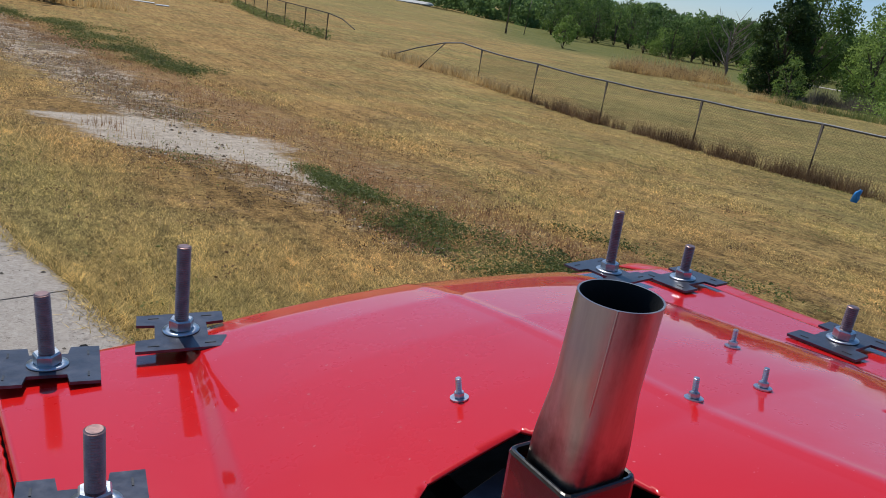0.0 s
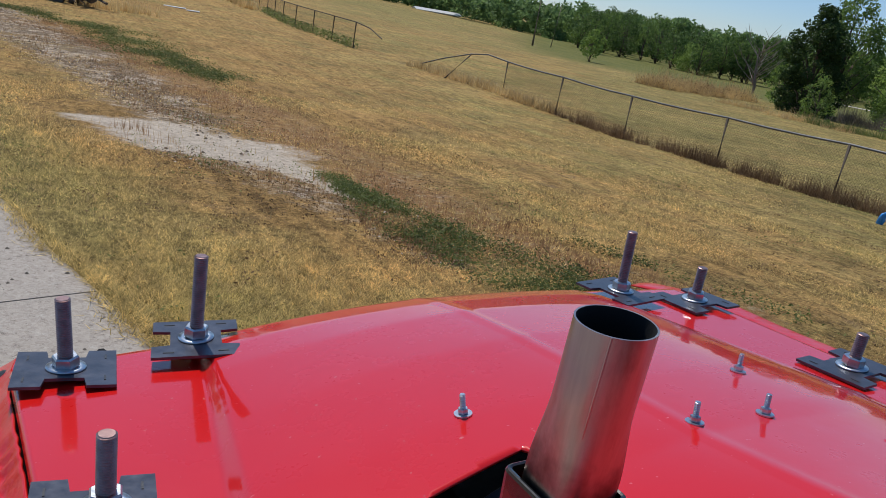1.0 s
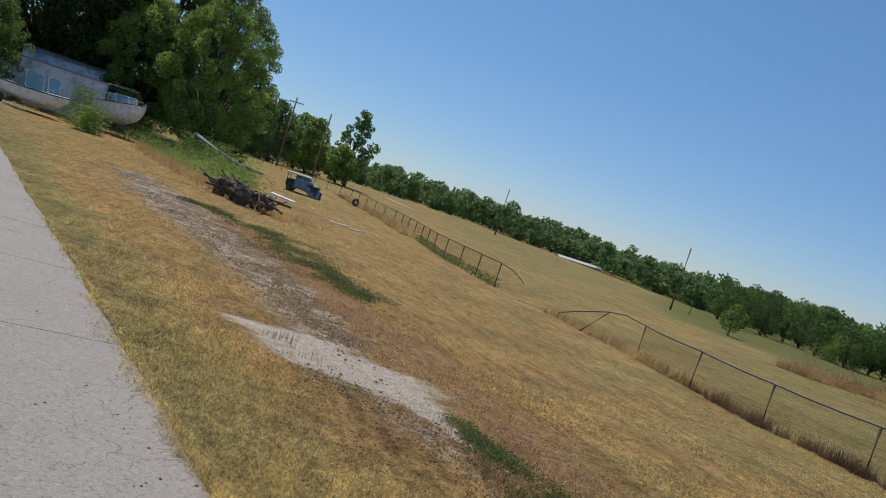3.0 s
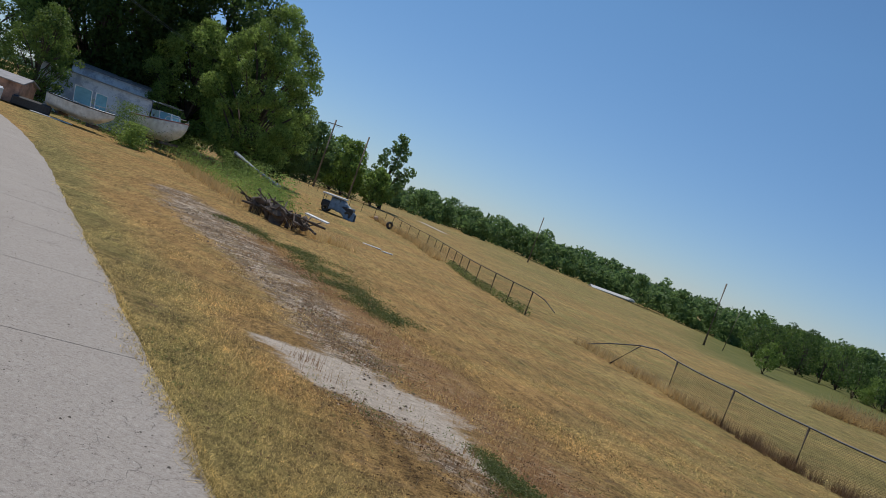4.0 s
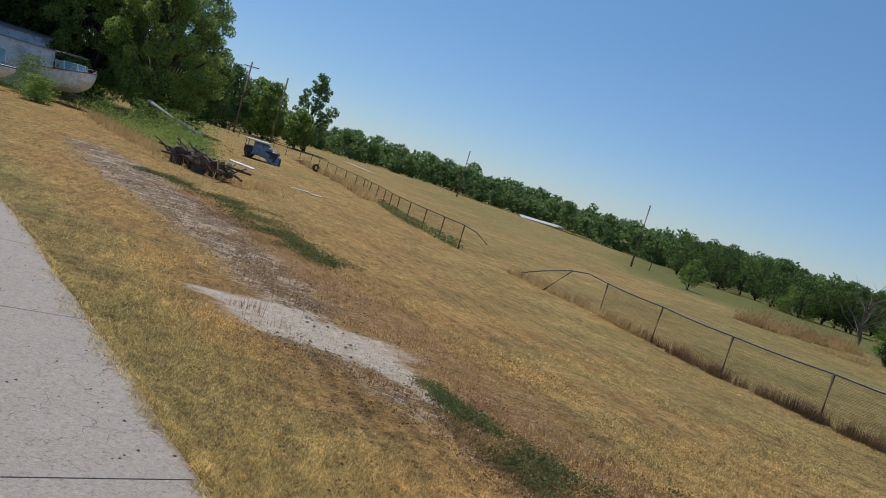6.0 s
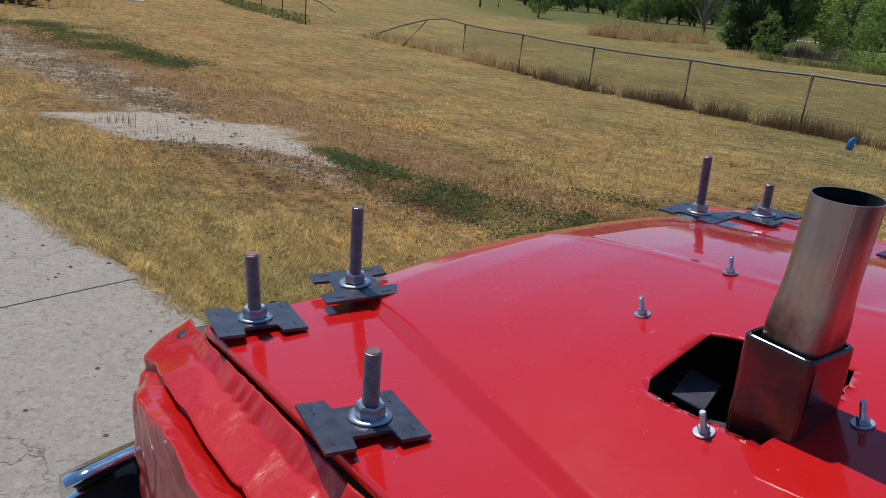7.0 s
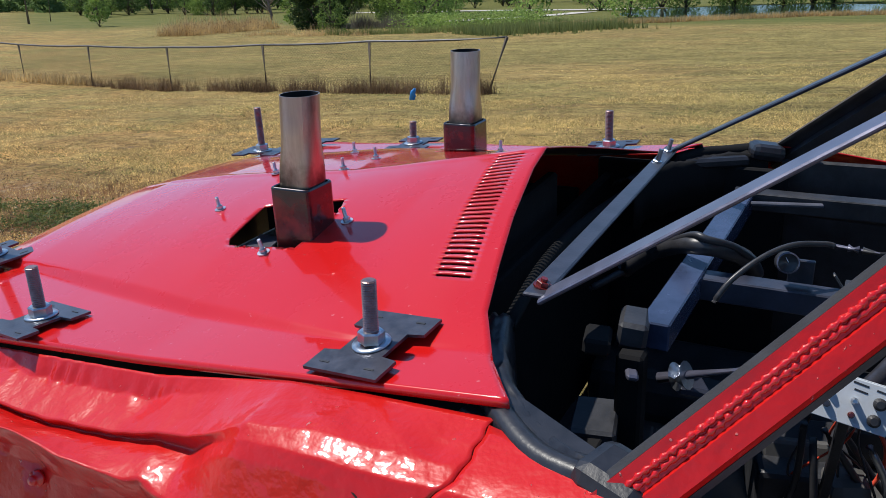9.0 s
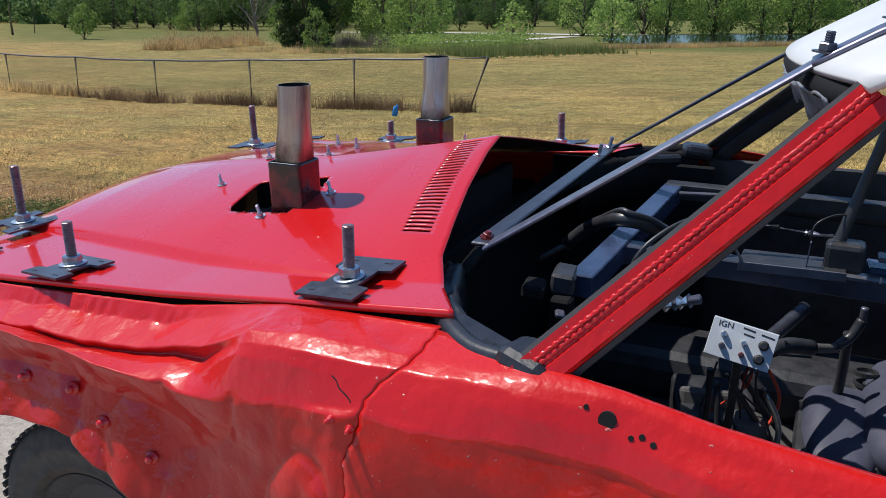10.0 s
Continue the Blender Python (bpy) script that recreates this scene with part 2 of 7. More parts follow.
WEED_GREEN = leaf_material("green_weeds", (0.08, 0.105, 0.03), (0.24, 0.27, 0.09))
LEAF_CEDAR = leaf_material("cedar_needles", (0.018, 0.038, 0.012), (0.060, 0.10, 0.028))
LEAF_MID = leaf_material("mid_green_leaves", (0.058, 0.105, 0.022), (0.18, 0.26, 0.062))
WEED_DARK = leaf_material("dark_dead_weeds", (0.055, 0.034, 0.020), (0.22, 0.14, 0.075))
WEED_GREY = leaf_material("grey_twigs", (0.06, 0.052, 0.040), (0.19, 0.165, 0.13))
WEED_LOW = leaf_material("low_dark_green_weeds", (0.045, 0.062, 0.018), (0.165, 0.19, 0.060))
STRAW = leaf_material("tall_straw_grass", (0.38, 0.25, 0.11), (0.62, 0.46, 0.22))


def concrete():
    m = Nodes("old_concrete")
    p = m.position()
    col = m.mix(m.noise(0.8, 6, 0.65, p), (0.38, 0.335, 0.29), (0.51, 0.455, 0.40))
    agg = m.voronoi(75, "F1", p, "Color")
    sep = m.t.nodes.new("ShaderNodeSeparateColor")
    m.put(sep, "Color", agg)
    col = m.mix(m.math("MULTIPLY", m.ramp(sep.outputs[0], (0.0, 0.0), (0.5, 0.4), (1.0, 1.0)), 0.38), col, (0.24, 0.20, 0.175))
    dark = m.ramp(m.noise(30, 6, 0.85, p), (0.54, 0.0), (0.64, 0.75))
    col = m.mix(dark, col, (0.15, 0.125, 0.105))
    pale = m.ramp(m.noise(24, 6, 0.85, p), (0.55, 0.0), (0.66, 0.7))
    col = m.mix(pale, col, (0.56, 0.53, 0.48))
    stain = m.ramp(m.noise(3.2, 7, 0.75, p), (0.58, 0.0), (0.78, 0.35))
    col = m.mix(stain, col, (0.22, 0.19, 0.16))
    wv = m.t.nodes.new("ShaderNodeVectorMath")
    wv.operation = "ADD"
    m.put(wv, 0, p)
    nv = m.t.nodes.new("ShaderNodeTexNoise")
    m.put(nv, "Vector", p), m.put(nv, "Scale", 2.5), m.put(nv, "Detail", 6)
    m.put(wv, 1, nv.outputs["Color"])
    crack = m.ramp(m.voronoi(1.9, "DISTANCE_TO_EDGE", wv.outputs[0]), (0.0, 1.0), (0.007, 0.0))
    crack = m.math("MULTIPLY", crack, m.ramp(m.noise(0.6, 2, 0.5, p), (0.46, 0.0), (0.6, 0.6)))
    col = m.mix(crack, col, (0.10, 0.085, 0.07))
    m.bump(m.math("SUBTRACT", m.noise(120, 4, 0.7, p), m.math("MULTIPLY", crack, 2.0)), 0.7, 0.012)
    return m.set(Base_Color=col, Roughness=0.9, Specular_IOR_Level=0.2)


CONCRETE = concrete()

# ---- mesh helpers ----


def obj(name, bm, mat, smooth=False):
    me = bpy.data.meshes.new(name)
    bm.to_mesh(me)
    bm.free()
    if smooth:
        me.polygons.foreach_set("use_smooth", [True] * len(me.polygons))
    if mat:
        me.materials.append(mat)
    return new(name, me)


def part(name, bm, mat, parent, label="", smooth=False):
    ob = obj(name, bm, mat, smooth)
    ob.parent = parent
    if label:
        tagged(ob, label)
    return ob


def thing(name, m, label, category, group="", kind=""):
    e = new(name)
    e.empty_display_size = 0.1
    e.matrix_world = m
    return tagged(e, label, category, group, kind)


def soup(name, verts, faces, mat, parent=None, smooth=False):
    """A mesh object straight from arrays of vertices and equally sized faces."""
    verts, faces = np.asarray(verts, np.float32), np.asarray(faces, np.int32)
    me = bpy.data.meshes.new(name)
    k = faces.shape[1]
    me.vertices.add(len(verts))
    me.vertices.foreach_set("co", verts.ravel())
    me.loops.add(faces.size)
    me.loops.foreach_set("vertex_index", faces.ravel())
    me.polygons.add(len(faces))
    me.polygons.foreach_set("loop_start", np.arange(0, faces.size, k, dtype=np.int32))
    if smooth:
        me.polygons.foreach_set("use_smooth", np.ones(len(faces), bool))
    me.update(calc_edges=True)
    me.validate()
    if mat:
        me.materials.append(mat)
    ob = new(name, me)
    ob.parent = parent
    return ob


def grid_faces(nu, nv):
    i, j = np.meshgrid(np.arange(nu - 1), np.arange(nv - 1), indexing="ij")
    a = (i * nv + j).ravel()
    return np.stack([a, a + nv, a + nv + 1, a + 1], 1)


def add_box(bm, size, m=None, bevel=0.0, seg=1):
    g = bmesh.ops.create_cube(bm, size=1.0)["verts"]
    bmesh.ops.scale(bm, vec=size, verts=g)
    if bevel:
        e = list({e for v in g for e in v.link_edges})
        r = bmesh.ops.bevel(bm, geom=e, offset=bevel, segments=seg, affect="EDGES", profile=0.5)
        g = list({v for f in r["faces"] for v in f.verts} | {v for v in g if v.is_valid})
    if m is not None:
        bmesh.ops.transform(bm, matrix=m, verts=g)
    return g


def frame_of(d):
    d = Vector(d).normalized()
    side = d.cross(Vector((0, 0, 1)) if abs(d.z) < 0.95 else Vector((1, 0, 0))).normalized()
    return side, side.cross(d).normalized()


def add_tube(bm, pts, radii, seg=8, cap=True):
    """A round bar through points; radii: one number or one a point."""
    pts = [Vector(p) for p in pts]
    if isinstance(radii, (int, float)):
        radii = [radii] * len(pts)
    rings = []
    for k, p in enumerate(pts):
        d = pts[min(k + 1, len(pts) - 1)] - pts[max(k - 1, 0)]
        a, b = frame_of(d)
        if rings:
            old = rings[-1][0].co - pts[k - 1]
            dn = d.normalized()
            a2 = old - dn * old.dot(dn)
            if a2.length > 1e-6:
                a = a2.normalized()
                b = dn.cross(a)
        rings.append([bm.verts.new(p + (a * math.cos(w) + b * math.sin(w)) * radii[k]) for w in (2 * math.pi * i / seg for i in range(seg))])
    for r, s in zip(rings, rings[1:]):
        for i in range(seg):
            bm.faces.new((r[i], r[(i + 1) % seg], s[(i + 1) % seg], s[i]))
    if cap:
        bm.faces.new(rings[0][::-1])
        bm.faces.new(rings[-1])
    return rings


def add_bar(bm, p, q, w, h, up=(0, 0, 1), bevel=0.0):
    """A rectangular bar from p to q, w wide and h thick."""
    p, q = Vector(p), Vector(q)
    d = (q - p).normalized()
    s = d.cross(Vector(up)).normalized()
    u = s.cross(d)
    m = Matrix((s, d, u)).transposed().to_4x4()
    m.translation = (p + q) / 2
    return add_box(bm, (w, (q - p).length, h), m, bevel)


def add_lathe(bm, profile, seg=24, m=None, close=False):
    rings = []
    for r, z in profile:
        rings.append([bm.verts.new((r * math.cos(2 * math.pi * i / seg), r * math.sin(2 * math.pi * i / seg), z)) for i in range(seg)])
    pairs = list(zip(rings, rings[1:])) + ([(rings[-1], rings[0])] if close else [])
    for a, b in pairs:
        for i in range(seg):
            bm.faces.new((a[i], a[(i + 1) % seg], b[(i + 1) % seg], b[i]))
    if not close:
        if profile[0][0] > 1e-6:
            bm.faces.new(rings[0][::-1])
        if profile[-1][0] > 1e-6:
            bm.faces.new(rings[-1])
    if m is not None:
        bmesh.ops.transform(bm, matrix=m, verts=[v for r in rings for v in r])
    return rings


def add_poly(bm, outline, z0, z1, m=None):
    """A flat outline extruded from z0 to z1."""
    a = [bm.verts.new((x, y, z0)) for x, y in outline]
    b = [bm.verts.new((x, y, z1)) for x, y in outline]
    n = len(a)
    bm.faces.new(a[::-1])
    bm.faces.new(b)
    for i in range(n):
        bm.faces.new((a[i], a[(i + 1) % n], b[(i + 1) % n], b[i]))
    if m is not None:
        bmesh.ops.transform(bm, matrix=m, verts=a + b)


# ---- ground ----


def terrain(x, y):
    """Height of the land: level by the car, falling away over the field."""
    x, y = np.asarray(x, float), np.asarray(y, float)
    d = np.maximum(y - 3.5 - 0.0 * x, 0)
    z = -np.interp(d, [0, 4, 9, 16, 22, 40, 100, 250, 900], [0, 0.22, 0.55, 0.95, 1.05, 1.5, 3.0, 4.5, 4.5])
    k = np.clip(-x / 50, 0, 1) * np.clip((y - 10) / 60, 0, 1)
    z = z * (1 - 0.6 * k)
    p, q = (x - 53.0) * 0.70 + (y - 44.0) * 0.71, (x - 53.0) * 0.71 - (y - 44.0) * 0.70 - 3.0
    pond = np.clip((1.0 - np.hypot(p / 14.0, q / 18.0)) * 8 + 0.5, 0, 1)
    return z + (-2.15 - z) * pond


def band(px, py, line, half):
    """1 on the line, falling to 0 at its half width."""
    best = np.full(np.shape(px), 9e9)
    wide = np.zeros(np.shape(px))
    for k in range(len(line) - 1):
        (ax, ay), (bx, by) = line[k], line[k + 1]
        t = np.clip(((px - ax) * (bx - ax) + (py - ay) * (by - ay)) / ((bx - ax) ** 2 + (by - ay) ** 2), 0, 1)
        d = np.hypot(px - ax - t * (bx - ax), py - ay - t * (by - ay))
        h = half[k] + t * (half[k + 1] - half[k])
        better = d / h < best
        best = np.where(better, d / h, best)
    return np.clip(1.5 - best, 0, 1)


DIRT = [(-4.1, 7.9), (-3.6, 8.0), (-3.2, 8.0), (-2.8, 8.05), (-2.4, 7.9), (-1.95, 7.75), (-1.47, 7.42), (-1.1, 7.05), (-0.7, 6.65)]
DIRT_W = [0.10, 0.30, 0.66, 0.84, 0.84, 0.62, 0.32, 0.16, 0.10]
GRIT = [(-2.6, 8.2), (-3.5, 9.3), (-4.5, 10.6), (-6.4, 12.8), (-8.8, 15.4), (-11.6, 18.2), (-15.7, 21.8), (-19.5, 25.0)]
GRIT_W = [0.4, 0.6, 0.75, 0.95, 1.2, 1.4, 1.5, 1.0]
GRIT_B = [(-2.7, 7.2), (-2.2, 7.0), (-1.54, 6.8), (-1.02, 6.5), (-0.64, 6.15), (-0.32, 5.85), (0.3, 5.3)]
GRIT_BW = [0.22, 0.36, 0.42, 0.40, 0.34, 0.30, 0.22]
BROWN = [(2.2, 5.5), (1.2, 5.9), (0.3, 6.5), (-0.7, 7.5), (-1.7, 8.8), (-2.7, 10.2), (-3.9, 11.8), (-5.6, 13.6), (-9.0, 17.4), (-13, 21)]
BROWN_W = [0.45, 0.6, 0.75, 0.95, 1.1, 1.1, 1.0, 0.85, 0.7, 0.6]
GREEN = [(1.5, 5.0), (0.92, 5.36), (0.58, 5.5), (0.22, 5.76), (-0.09, 6.1), (-0.43, 6.48), (-0.82, 6.9), (-1.19, 7.3)]
GREEN_W = [0.30, 0.32, 0.30, 0.26, 0.20, 0.15, 0.11, 0.10]
GREEN_B = [(-4.7, 14.4), (-5.7, 15.5), (-7.1, 16.5), (-9.2, 19.4), (-11.5, 21.8), (-13.5, 22.3), (-15.5, 22.6)]
GREEN_BW = [0.25, 0.4, 0.5, 0.55, 0.6, 0.45, 0.35]


def sinh_steps(a, b, near, n, k):
    """Steps from a to b, close together round near."""
    lo, hi = math.asinh((a - near) / k), math.asinh((b - near) / k)
    return near + k * np.sinh(np.linspace(lo, hi, n))


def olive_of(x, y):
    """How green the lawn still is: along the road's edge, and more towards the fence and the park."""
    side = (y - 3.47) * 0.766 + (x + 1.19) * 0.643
    # the y - 12 term puts the far field's lower brightness into the colour
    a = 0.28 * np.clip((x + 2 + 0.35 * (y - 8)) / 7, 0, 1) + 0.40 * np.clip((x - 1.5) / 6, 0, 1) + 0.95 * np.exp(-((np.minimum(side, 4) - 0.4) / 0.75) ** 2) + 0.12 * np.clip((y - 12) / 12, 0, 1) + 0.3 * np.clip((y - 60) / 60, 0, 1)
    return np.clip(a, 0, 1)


def build_ground():
    xs, ys = sinh_steps(-900, 900, -1.0, 420, 5.0), sinh_steps(-400, 1500, 6.5, 420, 5.0)
    X, Y = np.meshgrid(xs, ys, indexing="ij")
    Z = terrain(X, Y)
    Z = Z + 0.02 * np.sin(X * 1.7 + 0.6 * Y) * np.sin(Y * 1.3) * (np.hypot(X, Y) > 3)
    roadside = (Y - 3.47) * 0.766 + (X + 1.19) * 0.643
    Z = Z - 0.05 * np.clip(-roadside / 0.25 + 0.1, 0, 1)
    ob = soup("ground", np.stack([X, Y, Z], -1).reshape(-1, 3), grid_faces(len(xs), len(ys)), GROUND, smooth=True)
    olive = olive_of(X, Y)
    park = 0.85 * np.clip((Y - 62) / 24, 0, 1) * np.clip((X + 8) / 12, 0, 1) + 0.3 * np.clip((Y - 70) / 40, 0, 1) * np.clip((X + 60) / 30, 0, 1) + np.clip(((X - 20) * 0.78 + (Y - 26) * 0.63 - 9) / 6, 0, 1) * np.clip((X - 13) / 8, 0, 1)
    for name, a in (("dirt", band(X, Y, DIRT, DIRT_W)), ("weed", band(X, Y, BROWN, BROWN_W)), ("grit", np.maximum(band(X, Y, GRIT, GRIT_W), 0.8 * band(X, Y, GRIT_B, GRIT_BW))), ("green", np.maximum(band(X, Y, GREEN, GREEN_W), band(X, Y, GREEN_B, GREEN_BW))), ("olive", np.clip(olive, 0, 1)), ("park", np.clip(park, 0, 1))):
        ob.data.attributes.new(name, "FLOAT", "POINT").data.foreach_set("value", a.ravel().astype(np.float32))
    tagged(ob, "dry mown lawn sloping down to a park", "ground", kind="structure")


build_ground()

# road: concrete panels along its grass edge
ROAD_DIR = Vector((-0.766, 0.643, 0))
ROAD_OUT = Vector((-0.643, -0.766, 0))


def road_point(s, w):
    """s metres along the grass edge from the first joint, w metres in from it; the road bends a little far off."""
    b = max(s - 20, 0)
    p = Vector((-1.19, 3.47, 0)) + ROAD_DIR * s + ROAD_OUT * w
    return p + Vector((-0.643, -0.766, 0)) * (b * b * 0.0045)


def build_road():
    road = thing("road", Matrix.Identity(4), "old pale concrete road in cracked panels beside the lawn", "road", kind="structure")
    for i in range(-6, 22):
        for j in range(2):
            a, b = i * 2.75 + 0.006, (i + 1) * 2.75 - 0.006
            c, d = j * 3.1 + (0.006 if j else 0), (j + 1) * 3.1 - 0.006
            bm = bmesh.new()
            n = 5
            rows = []
            for u in range(n):
                row = []
                for v in range(n):
                    s, w = a + (b - a) * u / (n - 1), c + (d - c) * v / (n - 1)
                    if j == 0 and v == 0:
                        w += 0.02 * math.sin(s * 3.1) + 0.015 * math.sin(s * 7.7 + 1)
                    p = road_point(s, w)
                    row.append(bm.verts.new((p.x, p.y, float(terrain(p.x, p.y)) + 0.012)))
                rows.append(row)
            for u in range(n - 1):
                for v in range(n - 1):
                    bm.faces.new((rows[u][v], rows[u][v + 1], rows[u + 1][v + 1], rows[u + 1][v]))
            bmesh.ops.recalc_face_normals(bm, faces=bm.faces)
            if bm.faces[:][0].normal.z < 0:
                bmesh.ops.reverse_faces(bm, faces=bm.faces)
            r = bmesh.ops.extrude_edge_only(bm, edges=[e for e in bm.edges if e.is_boundary])
            bmesh.ops.translate(bm, vec=(0, 0, -0.1), verts=[g for g in r["geom"] if isinstance(g, bmesh.types.BMVert)])
            part("concrete_panel", bm, CONCRETE, road)


build_road()

# ---- the car: x to its right, y ahead, z up, on the ground ----
CAR_M = pose(1.174, 0.9425, 0, 0, -1.7, 38.75)
car = thing("derby_car", CAR_M, "battered red stock car with white roof and stacks through its hood", "car")


def hood_rear(u):
    return np.interp(np.abs(u), [0, 0.1, 0.3, 0.45, 0.575, 0.69, 0.80], [-0.215, -0.221, -0.252, -0.284, -0.314, -0.371, -0.442])


def hood_front(u):
    return 1.092 - 0.05 * u * u


def hood_z(u, v):
    """Height of the hood: a low ridge down the middle and a crease along each side."""
    a = np.abs(u)
    ridge = np.interp(v, [-0.5, -0.2, -0.1, 0.15, 0.3, 0.5, 0.72, 0.9, 1.0, 1.08, 1.13], [1.216, 1.197, 1.176, 1.127, 1.10, 1.078, 1.05, 1.020, 0.996, 0.969, 0.939])
    side = np.interp(v, [-0.45, -0.18, 0.25, 0.6, 0.9, 1.0, 1.08, 1.13], [1.053, 1.025, 0.978, 0.950, 0.929, 0.920, 0.912, 0.895])
    side = side + np.where(u > 0, 0.028 * np.clip((v + 0.1) / 0.5, 0, 1), 0)
    crease = np.interp(v, [-0.1, 0, 0.17, 0.28, 0.41, 0.58, 0.84, 1.1], [0.668, 0.660, 0.642, 0.629, 0.606, 0.573, 0.521, 0.475])
    flange = side + 0.035 * (0.71 - a)
    zc = side + 0.035 * (0.71 - crease)
    inner = ridge + (zc - ridge) * np.clip(a / crease, 0, 2) ** np.where(u > 0, 1.14 + 1.0 * np.clip(v / 0.35, 0, 1), 1.14 + 0.5 * np.clip(v / 0.35, 0, 1))
    soft = np.clip(0.25 + 1.2 * (v + 0.12), 0, 1) * np.clip((1.12 - v) / 0.12, 0, 1)
    width = np.interp(v, [-0.1, 0, 0.1, 0.2, 0.43, 0.6, 0.85, 1.1], [0.007, 0.016, 0.023, 0.029, 0.031, 0.029, 0.022, 0.020])
    w1 = np.clip((crease - a) / width, 0, 1)
    w0 = np.clip((a - 0.08) / 0.45, 0, 1)
    inner = inner + 0.0125 * soft * np.where(w1 < 0.3, w1 * w1 / 0.6, w1 - 0.15) / 0.85 * w0 * w0 * (3 - 2 * w0)
    base = np.where(a < crease, np.maximum(inner, flange - 0.02), flange)
    edge = np.clip((a - 0.785) / 0.005, 0, 1)
    line = np.exp(-((a / 0.012) ** 2)) * 0.0025
    return base - 0.012 * edge ** 2 + line


HOLES = [[(-0.417, 0.352), (-0.39, 0.372), (-0.237, 0.394), (-0.222, 0.364), (-0.20, 0.192), (-0.26, 0.170), (-0.415, 0.180)], [(0.40, 0.20), (0.29, 0.20), (0.29, 0.08), (0.40, 0.08)]]


def inside(u, v, poly):
    hit = np.zeros(np.shape(u), bool)
    n = len(poly)
    for k in range(n):
        (x1, y1), (x2, y2) = poly[k], poly[(k + 1) % n]
        cut = ((y1 > v) != (y2 > v)) & (u < (x2 - x1) * (v - y1) / (y2 - y1 + 1e-12) + x1)
        hit ^= cut
    return hit


def build_hood():
    slots = [-0.492 + 0.0167 * k for k in range(29)]
    us = [x for s in slots for x in (s - 0.0042, s, s + 0.0042)] + list(np.arange(-0.79, -0.501, 0.005)) + list(np.arange(-0.008, 0.45, 0.012)) + list(np.arange(0.45, 0.79, 0.005)) + [0.79]
    us = np.array(sorted(us))
    q0, q1 = 0.034, 0.083
    qs = np.array(sorted(list(np.linspace(0, q0, 5)) + list(np.linspace(q0, q1, 7))[1:] + list(np.linspace(q1, 1, 130))[1:]))
    U, Q = np.meshgrid(us, qs, indexing="ij")
    V = hood_rear(U) * (1 - Q) + hood_front(U) * Q
    # grid points near a cut lie on it
    for poly in HOLES:
        for k in range(len(poly)):
            a, b = np.array(poly[k]), np.array(poly[(k + 1) % len(poly)])
            d = b - a
            f = np.clip(((U - a[0]) * d[0] + (V - a[1]) * d[1]) / (d @ d), 0, 1)
            nu, nv = a[0] + f * d[0], a[1] + f * d[1]
            close = np.hypot((U - nu) / 0.0062, (V - nv) / 0.0075) < 1
            U, V = np.where(close, nu, U), np.where(close, nv, V)
    Z = hood_z(U, V)
    # lips of the louvres
    near = np.min(np.abs(us[:, None] - np.array(slots)[None]), 1)
    faces = grid_faces(len(us), len(qs))
    uc, vc = U.ravel()[faces].mean(1), V.ravel()[faces].mean(1)
    qc = Q.ravel()[faces].mean(1)
    keep = ~(inside(uc, vc, HOLES[0]) | inside(uc, vc, HOLES[1]))
    nearc = np.min(np.abs(uc[:, None] - np.array(slots)[None]), 1)
    keep &= ~((nearc < 0.0041) & (qc > q0) & (qc < q1))
    hump = np.clip(1 - np.abs(near - 0.0079) / 0.005, 0, 1)[:, None] * ((Q > q0 - 0.001) & (Q < q1 + 0.001)) * (U < -0.012)
    Z = Z + 0.004 * hump
    ob = soup("hood", np.stack([U, V, Z], -1).reshape(-1, 3), faces[keep], RED, car, True)
    md = ob.modifiers.new("thickness", "SOLIDIFY")
    md.thickness, md.offset = 0.004, -1
    ob.data.materials.append(BLACK)
    md.material_offset = 1
    tagged(ob, "glossy red hood with louvres and two cut holes")
    return ob


hood = build_hood()

# hood plates with their threaded rods: place, turn, rod height
H_OUT = [(-0.073, -0.08), (-0.073, -0.034), (-0.043, -0.030), (-0.043, 0.030), (-0.073, 0.034), (-0.073, 0.08), (0.073, 0.08), (0.073, 0.034), (0.043, 0.030), (0.043, -0.030), (0.073, -0.034), (0.073, -0.08)]
PINS = [
    (-0.702, -0.172, 0.112, 84), (-0.717, 0.582, 0.110, 80), (-0.708, 1.014, 0.132, 80), (-0.486, 1.036, 0.165, -14),
    (0.528, 1.0, 0.155, 10), (0.728, 0.938, 0.092, 90), (0.722, 0.508, 0.080, 90), (0.701, -0.174, 0.116, 90),
]


def surface_m(u, v, lift=0.0, e=0.03):
    """A pose on the hood at (u, v), z along its normal."""
    z = float(hood_z(u, v))
    du = Vector((2 * e, 0, float(hood_z(u + e, v) - hood_z(u - e, v))))
    dv = Vector((0, 2 * e, float(hood_z(u, v + e) - hood_z(u, v - e))))
    n = du.cross(dv).normalized()
    x = (Vector((1, 0, 0)) - n * n.x).normalized()
    m = Matrix((x, n.cross(x), n)).transposed().to_4x4()
    m.translation = Vector((u, v, z)) + n * lift
    return m


def add_thread(bm, r, z0, z1, seg=20, pitch=0.0040):
    n = int((z1 - z0) / pitch)
    prof = [(r * 0.95, z0)]
    for k in range(n):
        z = z0 + (z1 - z0) * k / n
        prof += [(r * 0.86, z + pitch * 0.1), (r, z + pitch * 0.55)]
    prof += [(r * 0.88, z1 - 0.001), (r * 0.80, z1)]
    add_lathe(bm, prof, seg)


def add_nut(bm, r, h, z0):
    rings = add_lathe(bm, [(r * 0.90, z0), (r, z0 + h * 0.12), (r, z0 + h * 0.86), (r * 0.88, z0 + h)], 6)


